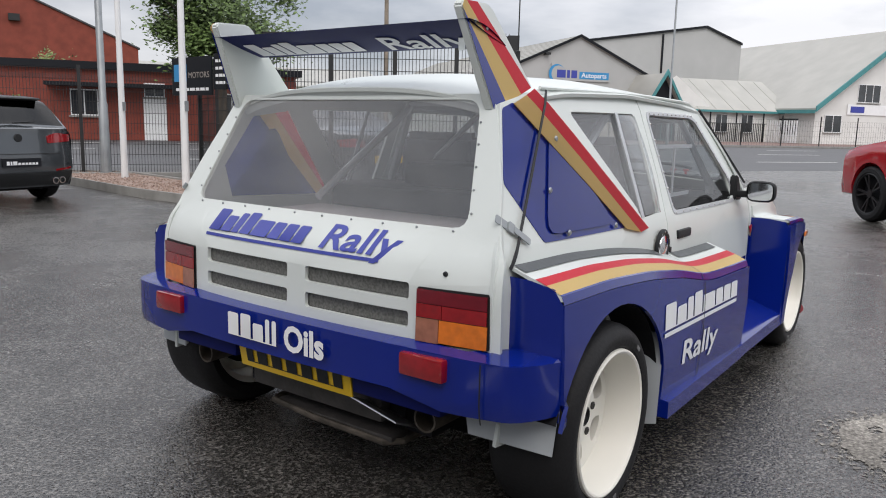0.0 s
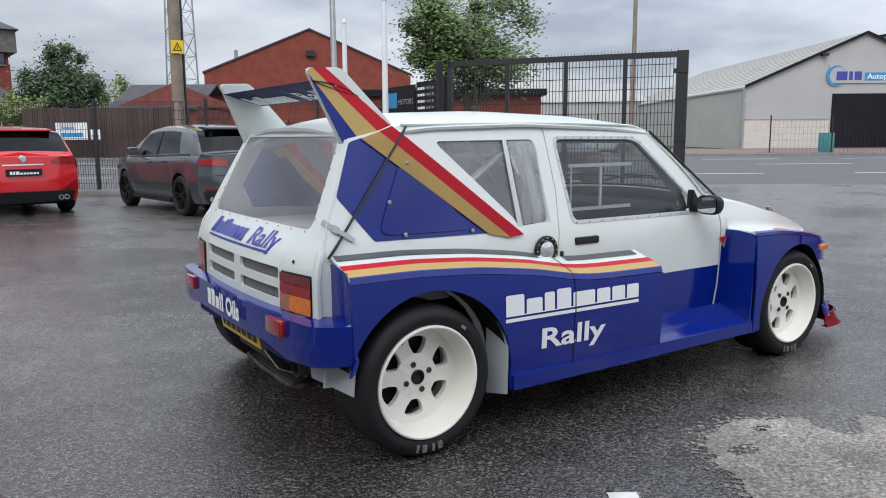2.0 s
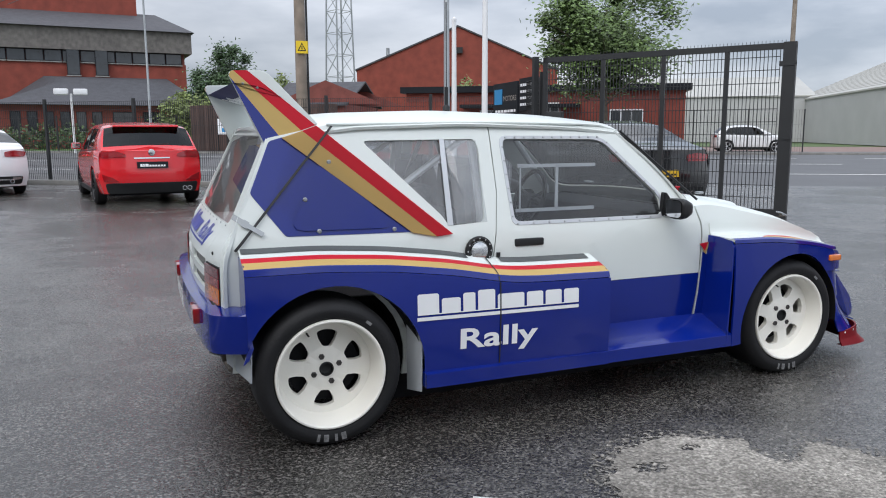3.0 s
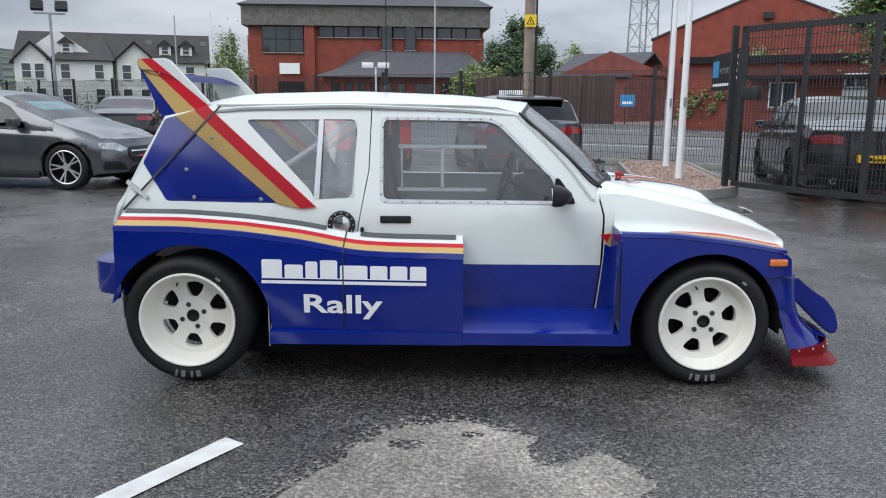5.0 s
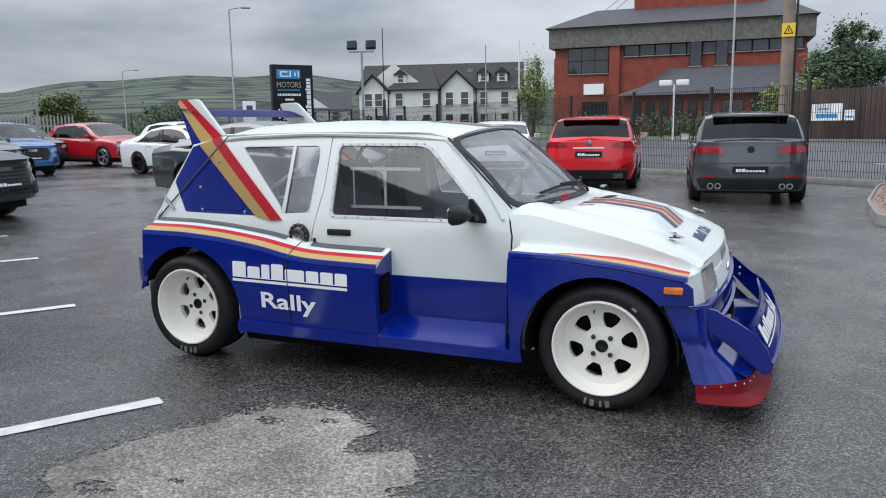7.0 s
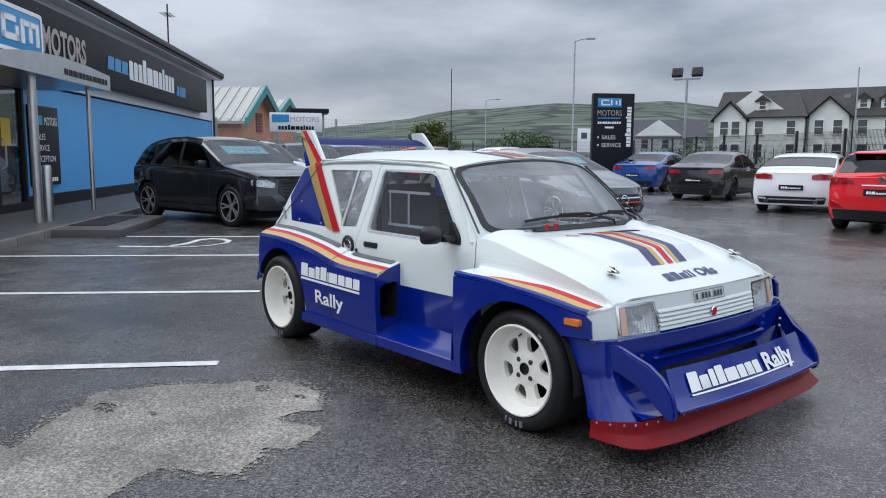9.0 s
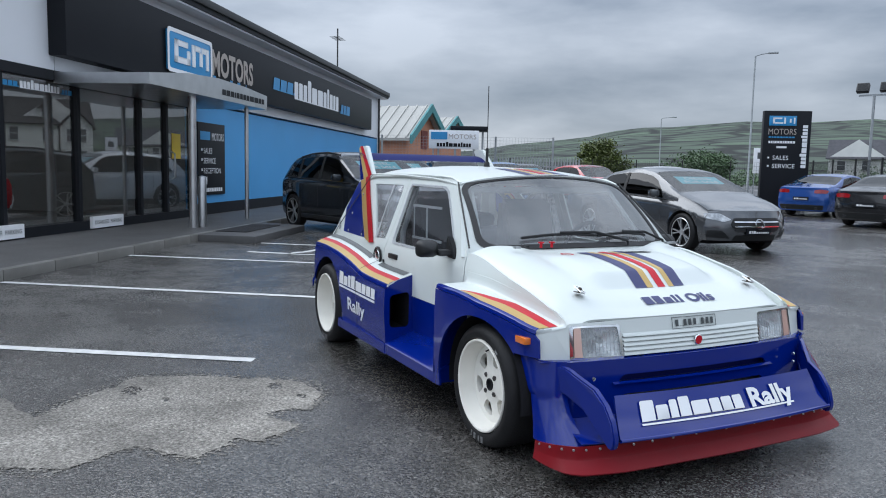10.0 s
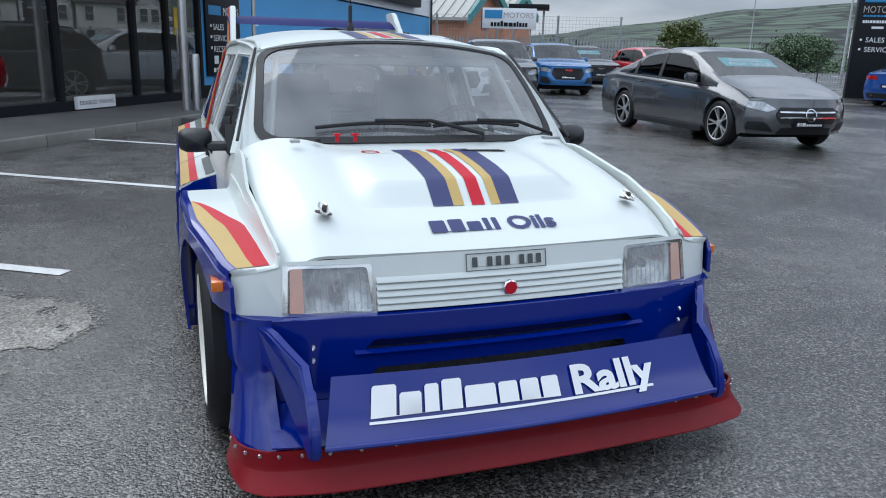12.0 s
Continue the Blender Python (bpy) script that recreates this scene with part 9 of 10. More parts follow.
def car(name, label, m, sh, paint, group="parked cars", spokes=5, dark_wheels=False, pillars=(), tail_end=None):
    t = thing(name, label, "car", m, group)
    c = sh.base / 2
    arch = [q + sh.wheel * 1.14 * f for q in (-c, c) for f in (-1.001, -0.97, -0.9, -0.8, -0.6, -0.35, 0, 0.35, 0.6, 0.8, 0.9, 0.97, 1.001)]
    xs = sorted(set(round(v, 3) for v in steps(sh.xt + 0.16, sh.xn - 0.30, 46) + arch) | set(sh.screen) | set(sh.back))
    bm, gl_front, gl_back = bmesh.new(), bmesh.new(), bmesh.new()
    rings = [sh.ring(x) for x in xs]
    n = len(rings[0])
    x0, x1 = sh.back[0], sh.screen[1]
    for s in (-1, 1):
        for i in range(len(xs) - 1):
            xm = (xs[i] + xs[i + 1]) / 2
            for j in range(n - 1):
                if j == 6 and x0 < xm < x1:
                    continue
                q = [(xs[i], s * rings[i][j][0], rings[i][j][1]), (xs[i + 1], s * rings[i + 1][j][0], rings[i + 1][j][1]), (xs[i + 1], s * rings[i + 1][j + 1][0], rings[i + 1][j + 1][1]), (xs[i], s * rings[i][j + 1][0], rings[i][j + 1][1])]
                tgt = bm
                if j >= 8 and sh.screen[0] < xm < sh.screen[1] - 0.03:
                    tgt = gl_front
                elif j >= 8 and sh.back[0] + 0.02 < xm < sh.back[1]:
                    tgt = gl_back
                tgt.faces.new([tgt.verts.new(p) for p in q])
        # the cabin's side with its window opening, the panes and the pillars
        e0, e1 = tail_end or (sh.back[0] + 0.35, sh.back[1] + 0.1), sh.screen
        dlo = rounded([(e0[0], 0.06), (e1[1] - 0.42, 0.06), (e1[1] - 0.50, 0.55), (e1[0] + 0.16, 0.90), (e1[0] - 0.1, 0.96), (e0[1], 0.96)], 0.05)
        cuts = steps(x0, x1, 26)[1:-1]
        join(bm, panel([(x0, 0), (x1, 0), (x1, 1), (x0, 1)], [dlo], lambda u, v: sh.side(u, v, s), cuts, (0.3, 0.6), 0.012))
        part("side_window", panel(dlo, (), lambda u, v: sh.side(u, v, s, -0.006), cuts, (0.3, 0.6), 0.003), M["car_glass"], t)
        for xp in pillars:
            part("pillar", panel([(xp - 0.05, 0.05), (xp + 0.05, 0.05), (xp + 0.03, 0.97), (xp - 0.05, 0.97)], (), lambda u, v: sh.side(u, v, s, 0.002), (), (0.3, 0.6), 0.012), M["black"], t)
    # ends
    for fn_, end, x0 in ((sh.tail, 0, sh.xt + 0.16), (sh.nose, -1, sh.xn - 0.30)):
        rg = rings[end]
        zs = [rg[0][1], 0.34, 0.47, 0.60, 0.70, rg[5][1], rg[6][1], rg[7][1]]
        zs = sorted(set(round(max(rg[0][1], z), 3) for z in zs))
        wz = sorted([(p[1], p[0]) for p in rg[:8]])
        rows = [[fn_(f * lerp(wz, z), z) for f in steps(-1, 1, 16)] for z in zs]
        ys = [f * rg[7][0] for f in steps(-1, 1, 16)]
        rows.append([Vector((x0 + (fn_(y, rg[7][1]).x - x0) * 0.5, y, lerp(sorted([(p[0], p[1]) for p in rg[7:]]), abs(y)))) for y in ys])
        rows.append([Vector((x0, y, lerp(sorted([(p[0], p[1]) for p in rg[7:]]), abs(y)))) for y in ys])
        for r0, r1 in zip(rows, rows[1:]):
            for i in range(16):
                bm.faces.new([bm.verts.new(p) for p in (r0[i], r0[i + 1], r1[i + 1], r1[i])])
    for b_ in (bm, gl_front, gl_back):
        bmesh.ops.remove_doubles(b_, verts=b_.verts[:], dist=0.0015)
        face_out(b_)
    part("body", bm, paint, t)
    part("windscreen", gl_front, M["car_screen"], t)
    part("rear_window", gl_back, M["car_glass"], t)
    for x in (-c, c):
        for s in (-1, 1):
            road_wheel(t, x, s * (sh.w - 0.115), sh.wheel, s, spokes, dark_wheels)
    part("underbody", boxes((sh.xt + 0.3, -sh.w + 0.22, 0.17, sh.xn - 0.4, sh.w - 0.22, 0.42), (-c - 0.45, -sh.w + 0.12, 0.30, -c + 0.45, sh.w - 0.12, 0.72), (c - 0.45, -sh.w + 0.12, 0.30, c + 0.45, sh.w - 0.12, 0.72)), M["dark"], t)
    part("cabin", boxes((sh.back[1] - 0.1, -sh.w + 0.25, 0.42, sh.screen[0] - 0.1, sh.w - 0.25, lerp(sh.belt, 0) + 0.02)), M["dark"], t)
    for x in (-0.75, 0.25):
        for y in (-0.38, 0.38):
            bs = extrude(rounded([(x, 0.5), (x + 0.16, 0.5), (x + 0.10, lerp(sh.belt, 0) + 0.10), (x + 0.06, lerp(sh.belt, 0) + 0.34), (x - 0.03, lerp(sh.belt, 0) + 0.34), (x - 0.05, lerp(sh.belt, 0) + 0.1)], 0.04), y - 0.20, y + 0.20, 0.0)
            part("seat", bs, M["seat"], t)
    # belt strip, door gaps, mirrors, handles
    for s in (-1, 1):
        part("belt_trim", tube(bmesh.new(), [(x, s * (sh.half(x) * 0.958 + 0.004), lerp(sh.belt, x) + 0.004) for x in steps(sh.back[0] + 0.25, sh.screen[1] - 0.1, 12)], 0.008, 5), M["black"], t)
        for xg in pillars[:1] + (sh.screen[1] - 0.42, -sh.base / 2 + 0.42):
            part("door_gap", surf(lambda u, v, xg=xg, s=s: (xg + u, s * (sh.half(xg) * lerp([(0.34, 0.972), (0.47, 0.998), (0.60, 0.990), (lerp(sh.belt, xg) - 0.13, 0.995), (lerp(sh.belt, xg) - 0.04, 0.98), (lerp(sh.belt, xg), 0.955)], v) + 0.002), v), [-0.004, 0.004], steps(0.38, lerp(sh.belt, xg) - 0.005, 6)), M["rubber"], t)
        for xg in (pillars[0] + 0.16 if pillars else 0.0, -sh.base / 2 + 0.50):
            part("door_handle", boxes((xg, min(s * sh.half(xg) * 0.99, s * (sh.half(xg) + 0.02)), lerp(sh.belt, xg) - 0.11, xg + 0.18, max(s * sh.half(xg) * 0.99, s * (sh.half(xg) + 0.02)), lerp(sh.belt, xg) - 0.085), bevel=0.006), paint, t)
        xm = sh.screen[1] - 0.52
        mir = part("door_mirror", boxes((xm - 0.07, min(s * (sh.w - 0.02), s * (sh.w + 0.16)), lerp(sh.belt, xm) + 0.03, xm + 0.06, max(s * (sh.w - 0.02), s * (sh.w + 0.16)), lerp(sh.belt, xm) + 0.16), bevel=0.035), paint, t)
        part("mirror_glass", boxes((xm - 0.075, min(s * sh.w, s * (sh.w + 0.14)), lerp(sh.belt, xm) + 0.05, xm - 0.071, max(s * sh.w, s * (sh.w + 0.14)), lerp(sh.belt, xm) + 0.145)), M["mirror"], mir)
        part("sill_trim", boxes((-c + 0.42, min(s * sh.w * 0.93, s * sh.w * 0.995), sh.sill - 0.03, c - 0.42, max(s * sh.w * 0.93, s * sh.w * 0.995), sh.sill + 0.06), bevel=0.015), M["black"], t)
    return t


def on_tail(t, sh, name, pts, mat, off=0.012, label="", r=0.0, depth=0.02):
    for v in (pts,):
        bm = panel(rounded(v, r) if r else v, (), lambda u, w: sh.tail(u, w, off), steps(-0.8, 0.8, 16), (0.4, 0.5, 0.6, 0.7, 0.8, 0.9), depth)
    return part(name, bm, mat, t, label)


def on_nose(t, sh, name, pts, mat, off=0.012, label="", r=0.0, depth=0.02):
    bm = panel(rounded(pts, r) if r else pts, (), lambda u, w: sh.nose(u, w, off), steps(-0.8, 0.8, 16), (0.4, 0.5, 0.6, 0.7, 0.8), depth)
    return part(name, bm, mat, t, label)


def pair(pts):
    return pts, [(-y, z) for y, z in pts[::-1]]


def dealer_plate(t, sh, z, rear=True, col="charcoal", mark="sign_white"):
    f = on_tail if rear else on_nose
    p = f(t, sh, "number_plate", [(-0.26, z), (0.26, z), (0.26, z + 0.11), (-0.26, z + 0.11)], M[col], 0.03, "dealer's plate with pale bars")
    e = sh.tail if rear else sh.nose
    s = -1 if rear else 1
    bm = bars_bm((.8, .8, .8, .5, .5, .5, .5, .5, .5), (.5, .3, .7, .5, .5, .4, .5, .5, .4), 0.14)
    part("plate_mark", bend(bm, lambda u, v: e(s * (-0.21 + 0.42 * u), z + 0.025 + v * 0.06, 0.034)), M[mark], p)


def exhausts(t, sh, ys, z=0.26, r=0.04):
    for y in ys:
        part("tailpipe", lathe(bmesh.new(), [(r, -0.12), (r, 0.02), (r - 0.008, 0.02), (r - 0.01, -0.08), (0, -0.08)], 14, Matrix.Translation(sh.tail(y, z, 0.035)) @ pose(0, 0, 0, 0, 0, 90)), M["chrome"], t)


HATCH = dict(top=[(-2.1, 0.96), (-1.96, 0.99), (-1.76, 1.24), (-1.62, 1.385), (-1.3, 1.425), (-0.7, 1.46), (-0.1, 1.455), (0.3, 1.41), (1.08, 1.02), (1.25, 0.985), (1.7, 0.91), (1.95, 0.83), (2.3, 0.72)],
             belt=[(-2.1, 0.94), (-1.6, 0.985), (0.0, 0.94), (1.0, 0.915), (1.3, 0.885), (1.8, 0.79), (2.3, 0.66)])

# graphite hot hatch
gs = Shape(4.27, 1.79, 1.46, 2.63, 0.80, HATCH["top"], HATCH["belt"], (0.30, 1.08), (-1.93, -1.60), 0.325)
golf = car("hot_hatch", "graphite grey hot hatchback with black wheels, parked by the fence", pose(1.23, 10.63, 0, 0, 0, 97), gs, PAINT["graphite"], spokes=5, dark_wheels=True, pillars=(-0.28,), tail_end=(-1.30, -1.12))
part("rear_spoiler", extrude([(-1.40, 1.425), (-1.74, 1.395), (-1.76, 1.375), (-1.64, 1.355), (-1.40, 1.375)], -0.56, 0.56, 0.008), M["black"], golf, "black roof spoiler")
for p in pair([(0.40, 0.80), (0.80, 0.82), (0.83, 0.91), (0.55, 0.935), (0.40, 0.90)]):
    lp = on_tail(golf, gs, "tail_lamp", p, M["lens_red"], 0.018, "dark red tail lamp", 0.02)
on_tail(golf, gs, "rear_diffuser", [(-0.72, 0.24), (0.72, 0.24), (0.80, 0.42), (-0.80, 0.42)], M["black"], 0.02, "black diffuser", 0.03)
on_tail(golf, gs, "tailgate_gap", [(-0.60, 0.66), (0.60, 0.66), (0.60, 0.668), (-0.60, 0.668)], M["rubber"], 0.006)
for p in pair([(0.50, 0.43), (0.76, 0.45), (0.76, 0.475), (0.50, 0.455)]):
    on_tail(golf, gs, "reflector", p, M["lens_red"], 0.02)
part("badge", lathe(bmesh.new(), [(0.055, 0), (0.05, 0.012), (0, 0.014)], 20, Matrix.Translation(gs.tail(0, 0.87, 0.004)) @ pose(0, 0, 0, 0, 0, 90)), M["black"], golf)
dealer_plate(golf, gs, 0.50)
exhausts(golf, gs, (-0.58, -0.47, 0.47, 0.58), 0.30, 0.045)
part("rear_wiper", tube(bmesh.new(), [(-1.99, 0.0, 1.06), (-1.97, -0.30, 1.08)], 0.010, 5), M["black"], golf)

# red family hatch
fs = Shape(4.38, 1.82, 1.47, 2.70, 0.82, HATCH["top"], HATCH["belt"], (0.32, 1.10), (-1.93, -1.60), 0.325)
foc = car("family_hatch", "bright red five-door hatchback with black wheels, parked by the fence", pose(-1.85, 12.75, 0, 0, 0, 98), fs, PAINT["red"], spokes=7, dark_wheels=True, pillars=(-0.28,), tail_end=(-1.30, -1.12))
part("rear_spoiler", extrude([(-1.40, 1.43), (-1.74, 1.405), (-1.76, 1.38), (-1.64, 1.36), (-1.40, 1.38)], -0.56, 0.56, 0.008), PAINT["red"], foc, "red roof spoiler")
for p in pair([(0.42, 0.86), (0.82, 0.84), (0.84, 0.94), (0.60, 0.96), (0.44, 0.91)]):
    on_tail(foc, fs, "tail_lamp", p, M["lens_red"], 0.018, "", 0.02)
on_tail(foc, fs, "rear_diffuser", [(-0.74, 0.22), (0.74, 0.22), (0.78, 0.40), (-0.78, 0.40)], M["black"], 0.02, "black lower bumper", 0.04)
for p in pair([(0.56, 0.43), (0.80, 0.44), (0.82, 0.56), (0.66, 0.50)]):
    on_tail(foc, fs, "bumper_vent", p, M["lens_red"], 0.012)
part("badge", lathe(bmesh.new(), [(0.06, 0), (0.055, 0.012), (0, 0.014)], 20, Matrix.Translation(fs.tail(0, 0.93, 0.004)) @ pose(0, 0, 0, 0, 0, 90)), M["chrome"], foc)
on_tail(foc, fs, "model_name", [(-0.30, 0.825), (0.30, 0.825), (0.30, 0.845), (-0.30, 0.845)], M["chrome"], 0.010, "", 0, 0.004)
dealer_plate(foc, fs, 0.66)
exhausts(foc, fs, (-0.62, -0.53), 0.29, 0.04)
part("rear_wiper", tube(bmesh.new(), [(-2.03, 0.0, 1.06), (-2.0, -0.32, 1.08)], 0.010, 5), M["black"], foc)

# silver-grey executive saloon
SAL = dict(top=[(-2.45, 0.96), (-2.2, 1.03), (-1.85, 1.075), (-1.5, 1.17), (-0.9, 1.385), (-0.4, 1.45), (0.0, 1.455), (0.45, 1.39), (1.30, 1.01), (1.5, 0.955), (1.8, 0.87), (2.05, 0.755), (2.3, 0.67), (2.6, 0.62)],
           belt=[(-2.45, 0.91), (-1.8, 0.985), (-0.5, 0.945), (1.2, 0.875), (1.6, 0.80), (2.05, 0.67), (2.6, 0.56)])
ms = Shape(4.93, 1.86, 1.46, 2.94, 1.14, SAL["top"], SAL["belt"], (0.45, 1.30), (-1.78, -0.95), 0.335, 0.20)
merc = car("executive_saloon", "dark silver executive saloon with a sale banner on its screen", pose(-7.05, 7.95, 0, 0, 0, -5), ms, PAINT["steel"], spokes=5, pillars=(-0.35, -1.18), tail_end=(-1.48, -1.0))
on_nose(merc, ms, "grille", [(-0.44, 0.40), (0.44, 0.40), (0.52, 0.52), (0.46, 0.63), (-0.46, 0.63), (-0.52, 0.52)], M["black"], 0.015, "black grille with bright bars", 0.03)
for z in (0.475, 0.555):
    on_nose(merc, ms, "grille_bar", [(-0.47, z), (0.47, z), (0.47, z + 0.022), (-0.47, z + 0.022)], M["chrome"], 0.03)
part("grille_star", panel(disc(0, 0, 0.095), [disc(0, 0, 0.08)], lambda u, v: ms.nose(u, 0.525 + v, 0.05), thick=0.012), M["chrome"], merc)
for p in pair([(0.50, 0.60), (0.62, 0.56), (0.86, 0.62), (0.86, 0.70), (0.66, 0.70)]):
    on_nose(merc, ms, "headlamp", p, M["lamp_glass"], 0.012, "clear swept headlamp", 0.02)
for p in pair([(0.50, 0.28), (0.84, 0.30), (0.84, 0.42), (0.66, 0.42)]):
    on_nose(merc, ms, "bumper_intake", p, M["black"], 0.012, "", 0.02)
on_nose(merc, ms, "lower_intake", [(-0.46, 0.24), (0.46, 0.24), (0.42, 0.34), (-0.42, 0.34)], M["black"], 0.012, "", 0.02)
dealer_plate(merc, ms, 0.345, False)


def sale_banner(t, sh, word="DIESEL", two="FOR SALE"):
    """A printed strip behind the windscreen."""
    x0, x1 = sh.screen[0] + 0.22, sh.screen[0] + 0.50
    z0, z1 = curve(sh.top, x0), curve(sh.top, x1)
    f = lambda u, v: (x1 + (x0 - x1) * v - 0.03, -0.48 + 0.96 * u, z1 + (z0 - z1) * v + 0.004)
    b_ = part("sale_banner", bend(panel([(0, 0), (1, 0), (1, 1), (0, 1)]), f), M["banner"], t, "turquoise for-sale banner")
    g_ = lambda u, v, z, h: Vector(f(u, z + v * h)) + Vector((0.004, 0, 0.006))
    part("lettering", bend(text_bm(word, 1.0, 0.02, 0, 0.62), lambda u, v: g_(u + 0.19, v, 0.56, 0.42)), M["sign_white"], b_)
    part("lettering", bend(text_bm(two, 1.0, 0.02, 0, 0.80), lambda u, v: g_(u + 0.10, v, 0.10, 0.42)), M["sign_white"], b_)


sale_banner(merc, ms)
part("price_card", boxes((0.26, -0.745, 0.95, 0.44, -0.735, 1.27)), M["sign_white"], merc)

# blue-black SUV beside the showroom
SUV = dict(top=[(-2.3, 1.03), (-2.0, 1.13), (-1.82, 1.37), (-1.6, 1.54), (-0.9, 1.635), (-0.2, 1.65), (0.30, 1.585), (1.15, 1.13), (1.35, 1.085), (1.85, 1.015), (2.12, 0.945), (2.4, 0.86)],
           belt=[(-2.3, 1.05), (-1.6, 1.10), (0.0, 1.05), (1.1, 1.03), (1.5, 1.01), (2.0, 0.94), (2.4, 0.82)])
qs = Shape(4.60, 1.90, 1.65, 2.82, 0.76, SUV["top"], SUV["belt"], (0.30, 1.20), (-1.98, -1.62), 0.37, 0.28)


def suv_face(t, sh):
    g_ = on_nose(t, sh, "grille", [(-0.40, 0.50), (0.40, 0.50), (0.55, 0.66), (0.48, 0.86), (-0.48, 0.86), (-0.55, 0.66)], M["black"], 0.015, "black slatted grille in a bright frame", 0.03)
    for k in range(6):
        z = 0.53 + 0.055 * k
        on_nose(t, sh, "grille_bar", [(-0.44, z), (0.44, z), (0.44, z + 0.012), (-0.44, z + 0.012)], M["charcoal"], 0.03)
    for p in pair([(0.56, 0.80), (0.60, 0.72), (0.90, 0.76), (0.92, 0.86), (0.70, 0.87)]):
        on_nose(t, sh, "headlamp", p, M["lamp_glass"], 0.014, "", 0.02)
    for p in pair([(0.56, 0.38), (0.86, 0.40), (0.86, 0.58), (0.66, 0.58)]):
        on_nose(t, sh, "bumper_intake", p, M["black"], 0.012, "", 0.02)
    part("badge", boxes((sh.nose(0, 0.78).x + 0.03, -0.13, 0.76, sh.nose(0, 0.78).x + 0.04, 0.13, 0.82)), M["chrome"], t)
    dealer_plate(t, sh, 0.52, False)


q5 = car("sport_utility", "blue-black SUV with a sale banner, parked beside the showroom", pose(-10.9, 2.95, 0, 0, 0, 11), qs, PAINT["ink"], spokes=5, pillars=(-0.25, -1.20), tail_end=(-1.60, -1.35))
suv_face(q5, qs)
sale_banner(q5, qs)
part("price_card", boxes((0.12, -0.775, 1.08, 0.30, -0.765, 1.44)), M["sign_white"], q5)
for s in (-1, 1):
    part("roof_rail", tube(bmesh.new(), [(x, s * 0.66, curve(SUV["top"], x) - 0.01) for x in steps(-1.7, 0.2, 8)], 0.016, 6), M["black"], q5)


# saloons and coupes backed along the fence
def saloon(label, m, paint, top=SAL, length=4.7, group="parked cars", plate=("charcoal", "sign_white")):
    sh = Shape(length, 1.82, 1.43, 2.84, 1.05, top["top"], top["belt"], (0.45, 1.30), (-1.78, -0.95), 0.33, 0.20)
    t = car("saloon", label, m, sh, paint, group, 5, True, pillars=(-0.35,), tail_end=(-1.45, -1.0))
    for p in pair([(0.42, 0.80), (0.80, 0.80), (0.84, 0.90), (0.60, 0.93), (0.42, 0.90)]):
        on_tail(t, sh, "tail_lamp", p, M["lens_red"], 0.016, "", 0.03)
    on_tail(t, sh, "rear_diffuser", [(-0.70, 0.24), (0.70, 0.24), (0.74, 0.40), (-0.74, 0.40)], M["black"], 0.02, "", 0.04)
    dealer_plate(t, sh, 0.56, True, *plate)
    exhausts(t, sh, (-0.52, 0.52), 0.30)
    for p in pair([(0.44, 0.62), (0.84, 0.64), (0.84, 0.72), (0.56, 0.72)]):
        on_nose(t, sh, "headlamp", p, M["lamp_glass"], 0.012, "", 0.02)
    on_nose(t, sh, "grille", [(-0.36, 0.46), (0.36, 0.46), (0.38, 0.66), (-0.38, 0.66)], M["black"], 0.012, "", 0.04)
    return t


COUPE = dict(top=[(-2.45, 0.93), (-2.2, 1.00), (-1.9, 1.045), (-1.6, 1.12), (-1.2, 1.245), (-0.7, 1.365), (-0.2, 1.405), (0.1, 1.400), (0.45, 1.335), (1.30, 0.99), (1.5, 0.94), (1.8, 0.86), (2.05, 0.755), (2.3, 0.67), (2.6, 0.62)], belt=SAL["belt"])
cp = saloon("white coupe with a rounded tail, backed towards the yard", pose(-5.35, 16.2, 0, 0, 0, 106), PAINT["pearl"], COUPE, 4.6)
csh = Shape(4.6, 1.82, 1.43, 2.84, 1.05, COUPE["top"], COUPE["belt"], (0.45, 1.30), (-1.78, -0.95), 0.33, 0.20)
for p in ([(-0.50, 0.325), (0.50, 0.325), (0.46, 0.352), (-0.46, 0.352)], [(0.52, 0.33), (0.72, 0.34), (0.70, 0.385), (0.54, 0.38)], [(-0.52, 0.33), (-0.72, 0.34), (-0.70, 0.385), (-0.54, 0.38)]):
    on_tail(cp, csh, "bumper_trim", p, M["chrome"], 0.034, "bright bumper trim", 0.01)
saloon("black saloon parked tail outwards by the fence", pose(-9.5, 18.9, 0, 0, 0, 104), PAINT["jet"])
saloon("royal blue saloon parked tail outwards by the totem", pose(-13.9, 21.9, 0, 0, 0, 104), PAINT["royal"])
saloon("white saloon with black wheels beside the grey one", pose(-14.6, 14.0, 0, 0, 0, -8), PAINT["pearl"])


def suv(label, m, paint):
    t = car("sport_utility", label, m, qs, paint, "parked cars", 5, False, pillars=(-0.25, -1.20), tail_end=(-1.60, -1.35))
    suv_face(t, qs)
    for p in pair([(0.48, 0.92), (0.86, 0.92), (0.88, 1.06), (0.50, 1.04)]):
        on_tail(t, qs, "tail_lamp", p, M["lens_red"], 0.016, "", 0.02)
    return t


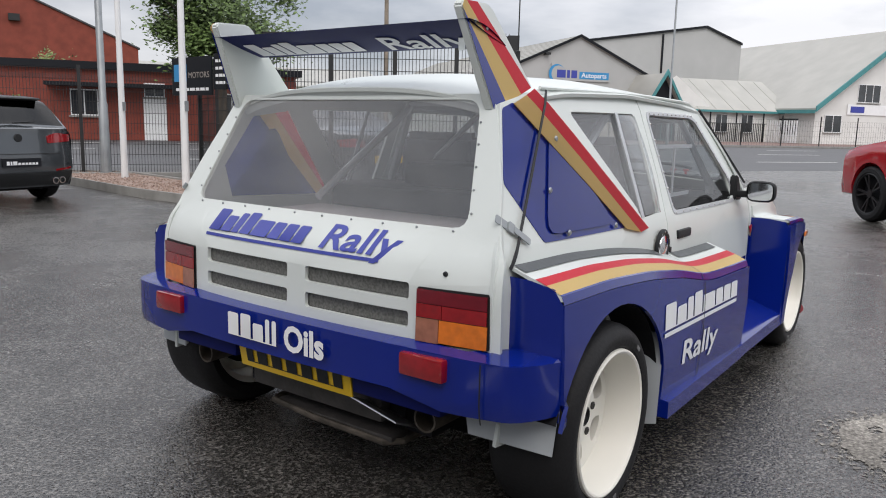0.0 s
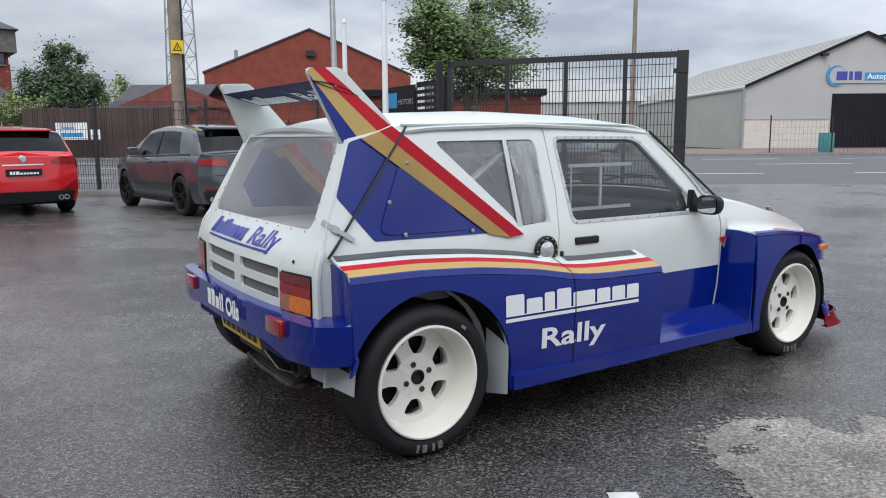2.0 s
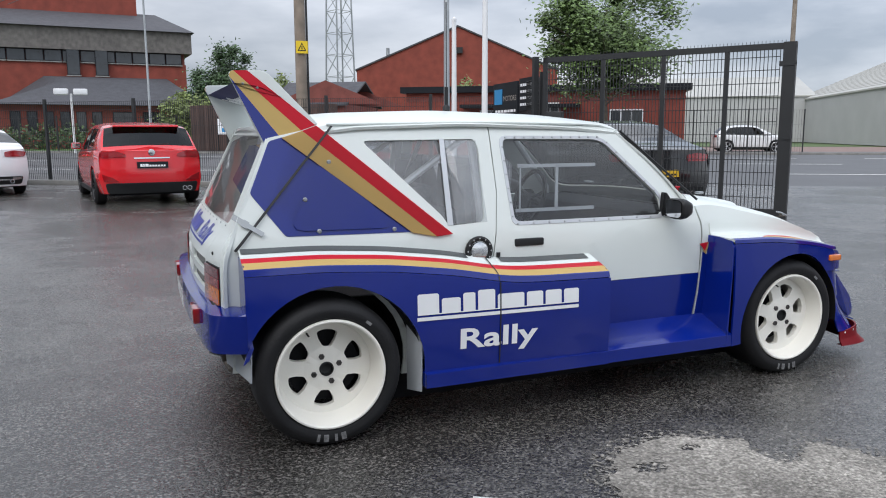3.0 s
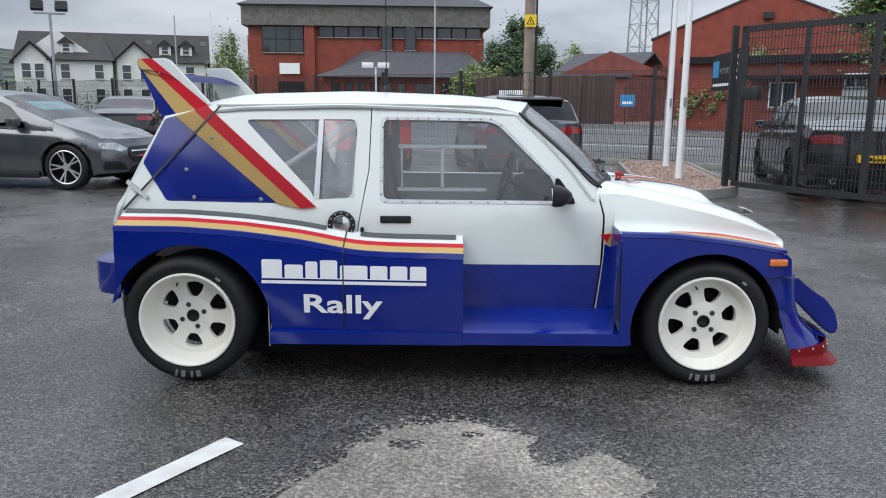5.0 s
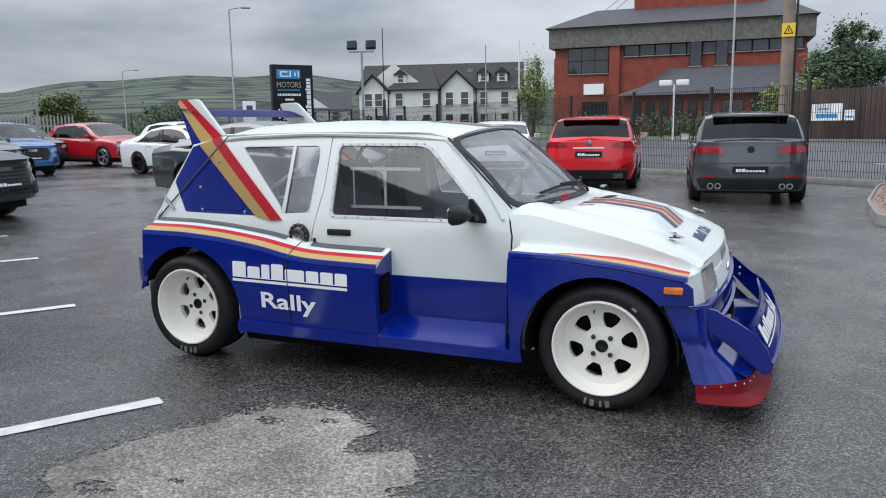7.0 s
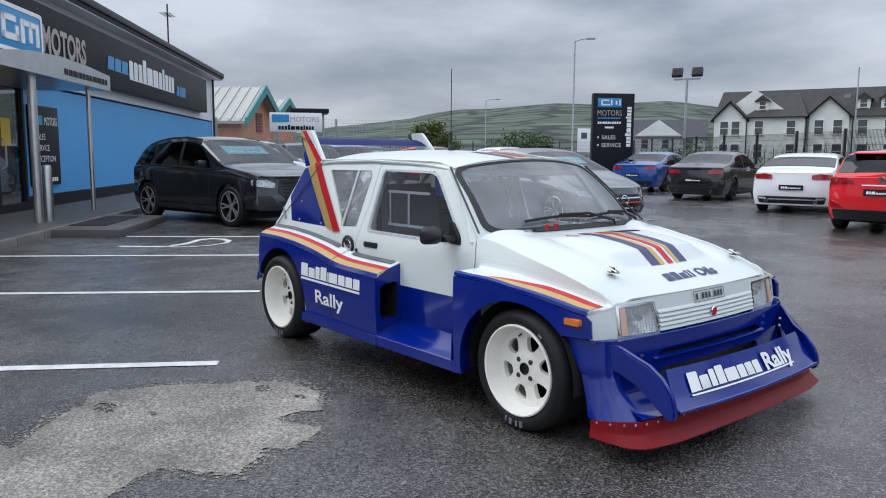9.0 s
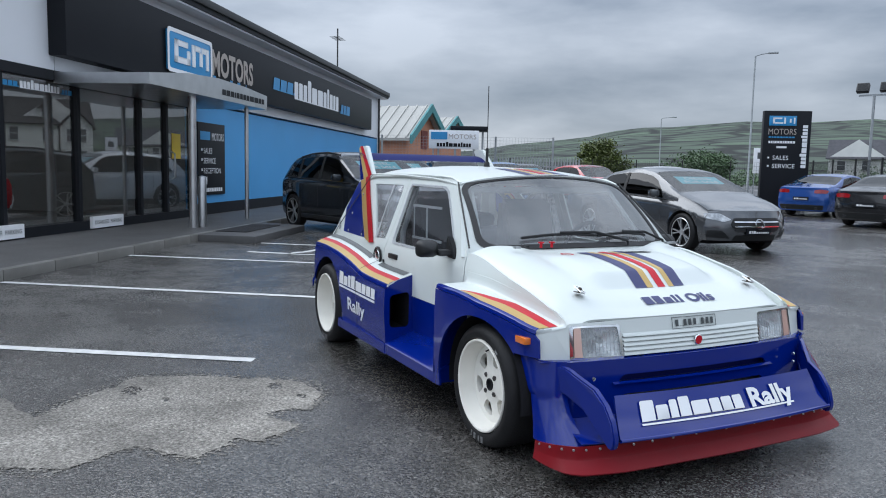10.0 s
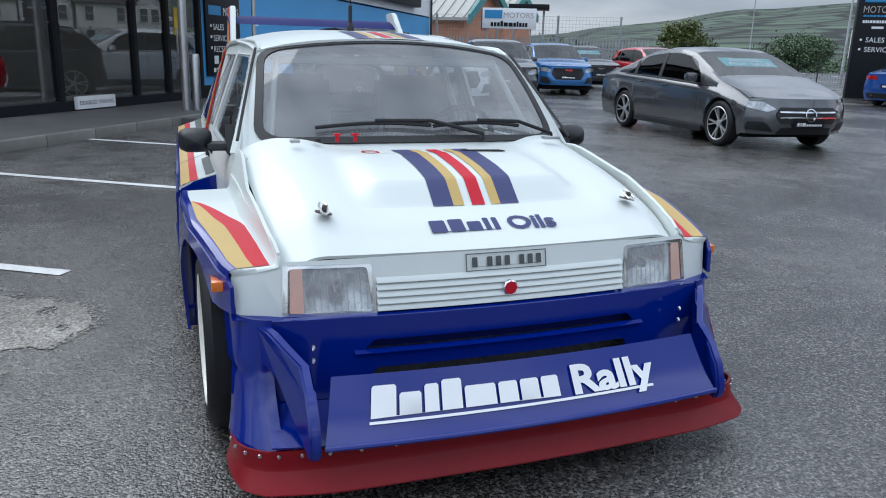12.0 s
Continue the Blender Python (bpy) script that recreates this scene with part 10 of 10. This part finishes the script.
suv("white SUV parked at the far end of the yard", pose(-20.6, 20.4, 0, 0, 0, -10), PAINT["pearl"])
suv("cherry red SUV parked at the far end of the yard", pose(-22.5, 17.6, 0, 0, 0, -5), PAINT["cherry"])
dk = suv("black SUV with a sale banner in the far row", pose(-24.6, 15.6, 0, 0, 0, -12), PAINT["jet"])
sale_banner(dk, qs)
suv("mid blue SUV in the far row", pose(-20.6, 12.0, 0, 0, 0, -14), PAINT["sky"])
suv("dark grey SUV beside the blue one", pose(-17.3, 8.4, 0, 0, 0, -16), PAINT["steel"])
wh = suv("white car with a sale banner beside the dark SUV", pose(-14.6, 5.2, 0, 0, 0, 2), PAINT["pearl"])
sale_banner(wh, qs)
rd = car("small_hatch", "cherry red small hatchback facing the yard", pose(-29.5, 23.0, 0, 0, 0, -25), fs, PAINT["cherry"], spokes=5, pillars=(-0.28,), tail_end=(-1.30, -1.12))
for p in pair([(0.48, 0.62), (0.84, 0.66), (0.80, 0.76), (0.56, 0.74)]):
    on_nose(rd, fs, "headlamp", p, M["lamp_glass"], 0.012, "", 0.02)
on_nose(rd, fs, "grille", [(-0.40, 0.42), (0.40, 0.42), (0.42, 0.56), (-0.42, 0.56)], M["black"], 0.012, "", 0.03)
# beyond the gate
saloon("black saloon with a yellow plate waiting outside the gate", pose(6.30, 8.30, 0, 0, 0, 77), PAINT["jet"], plate=("yellow", "black"))
suv("white SUV parked across the road", pose(33.2, 32.6, 0, 0, 0, -32), PAINT["pearl"])
car("sport_utility", "cherry red SUV with black wheels waiting at the entrance", pose(7.95, -1.95, 0, 0, 0, 40), qs, PAINT["cherry"], spokes=5, dark_wheels=True, pillars=(-0.25, -1.30))

# the red and white competition car inside the showroom
show_car = car("show_car", "red and white competition hatchback inside the showroom", YARD @ pose(4.75, 5.4, 0.14, 0, 0, -4), fs, PAINT["red"], "", 6, False, pillars=(-0.28,), tail_end=(-1.30, -1.12))
on_nose(show_car, fs, "front_bumper", [(-0.84, 0.24), (0.84, 0.24), (0.84, 0.52), (-0.84, 0.52)], PAINT["pearl"], 0.03, "white front bumper", 0.04, 0.04)
for p in pair([(0.40, 0.60), (0.80, 0.60), (0.82, 0.70), (0.44, 0.70)]):
    on_nose(show_car, fs, "headlamp", p, M["lamp_glass"], 0.014, "", 0.02)
for s in (-1, 1):
    part("side_skirt", boxes((-1.0, min(s * 0.86, s * 0.93), 0.16, 1.0, max(s * 0.86, s * 0.93), 0.30), bevel=0.02), PAINT["pearl"], show_car, "white side skirt")
    part("side_mark", boxes((-0.5, min(s * 0.905, s * 0.918), 0.62, 0.5, max(s * 0.905, s * 0.918), 0.70)), M["sign_white"], show_car)
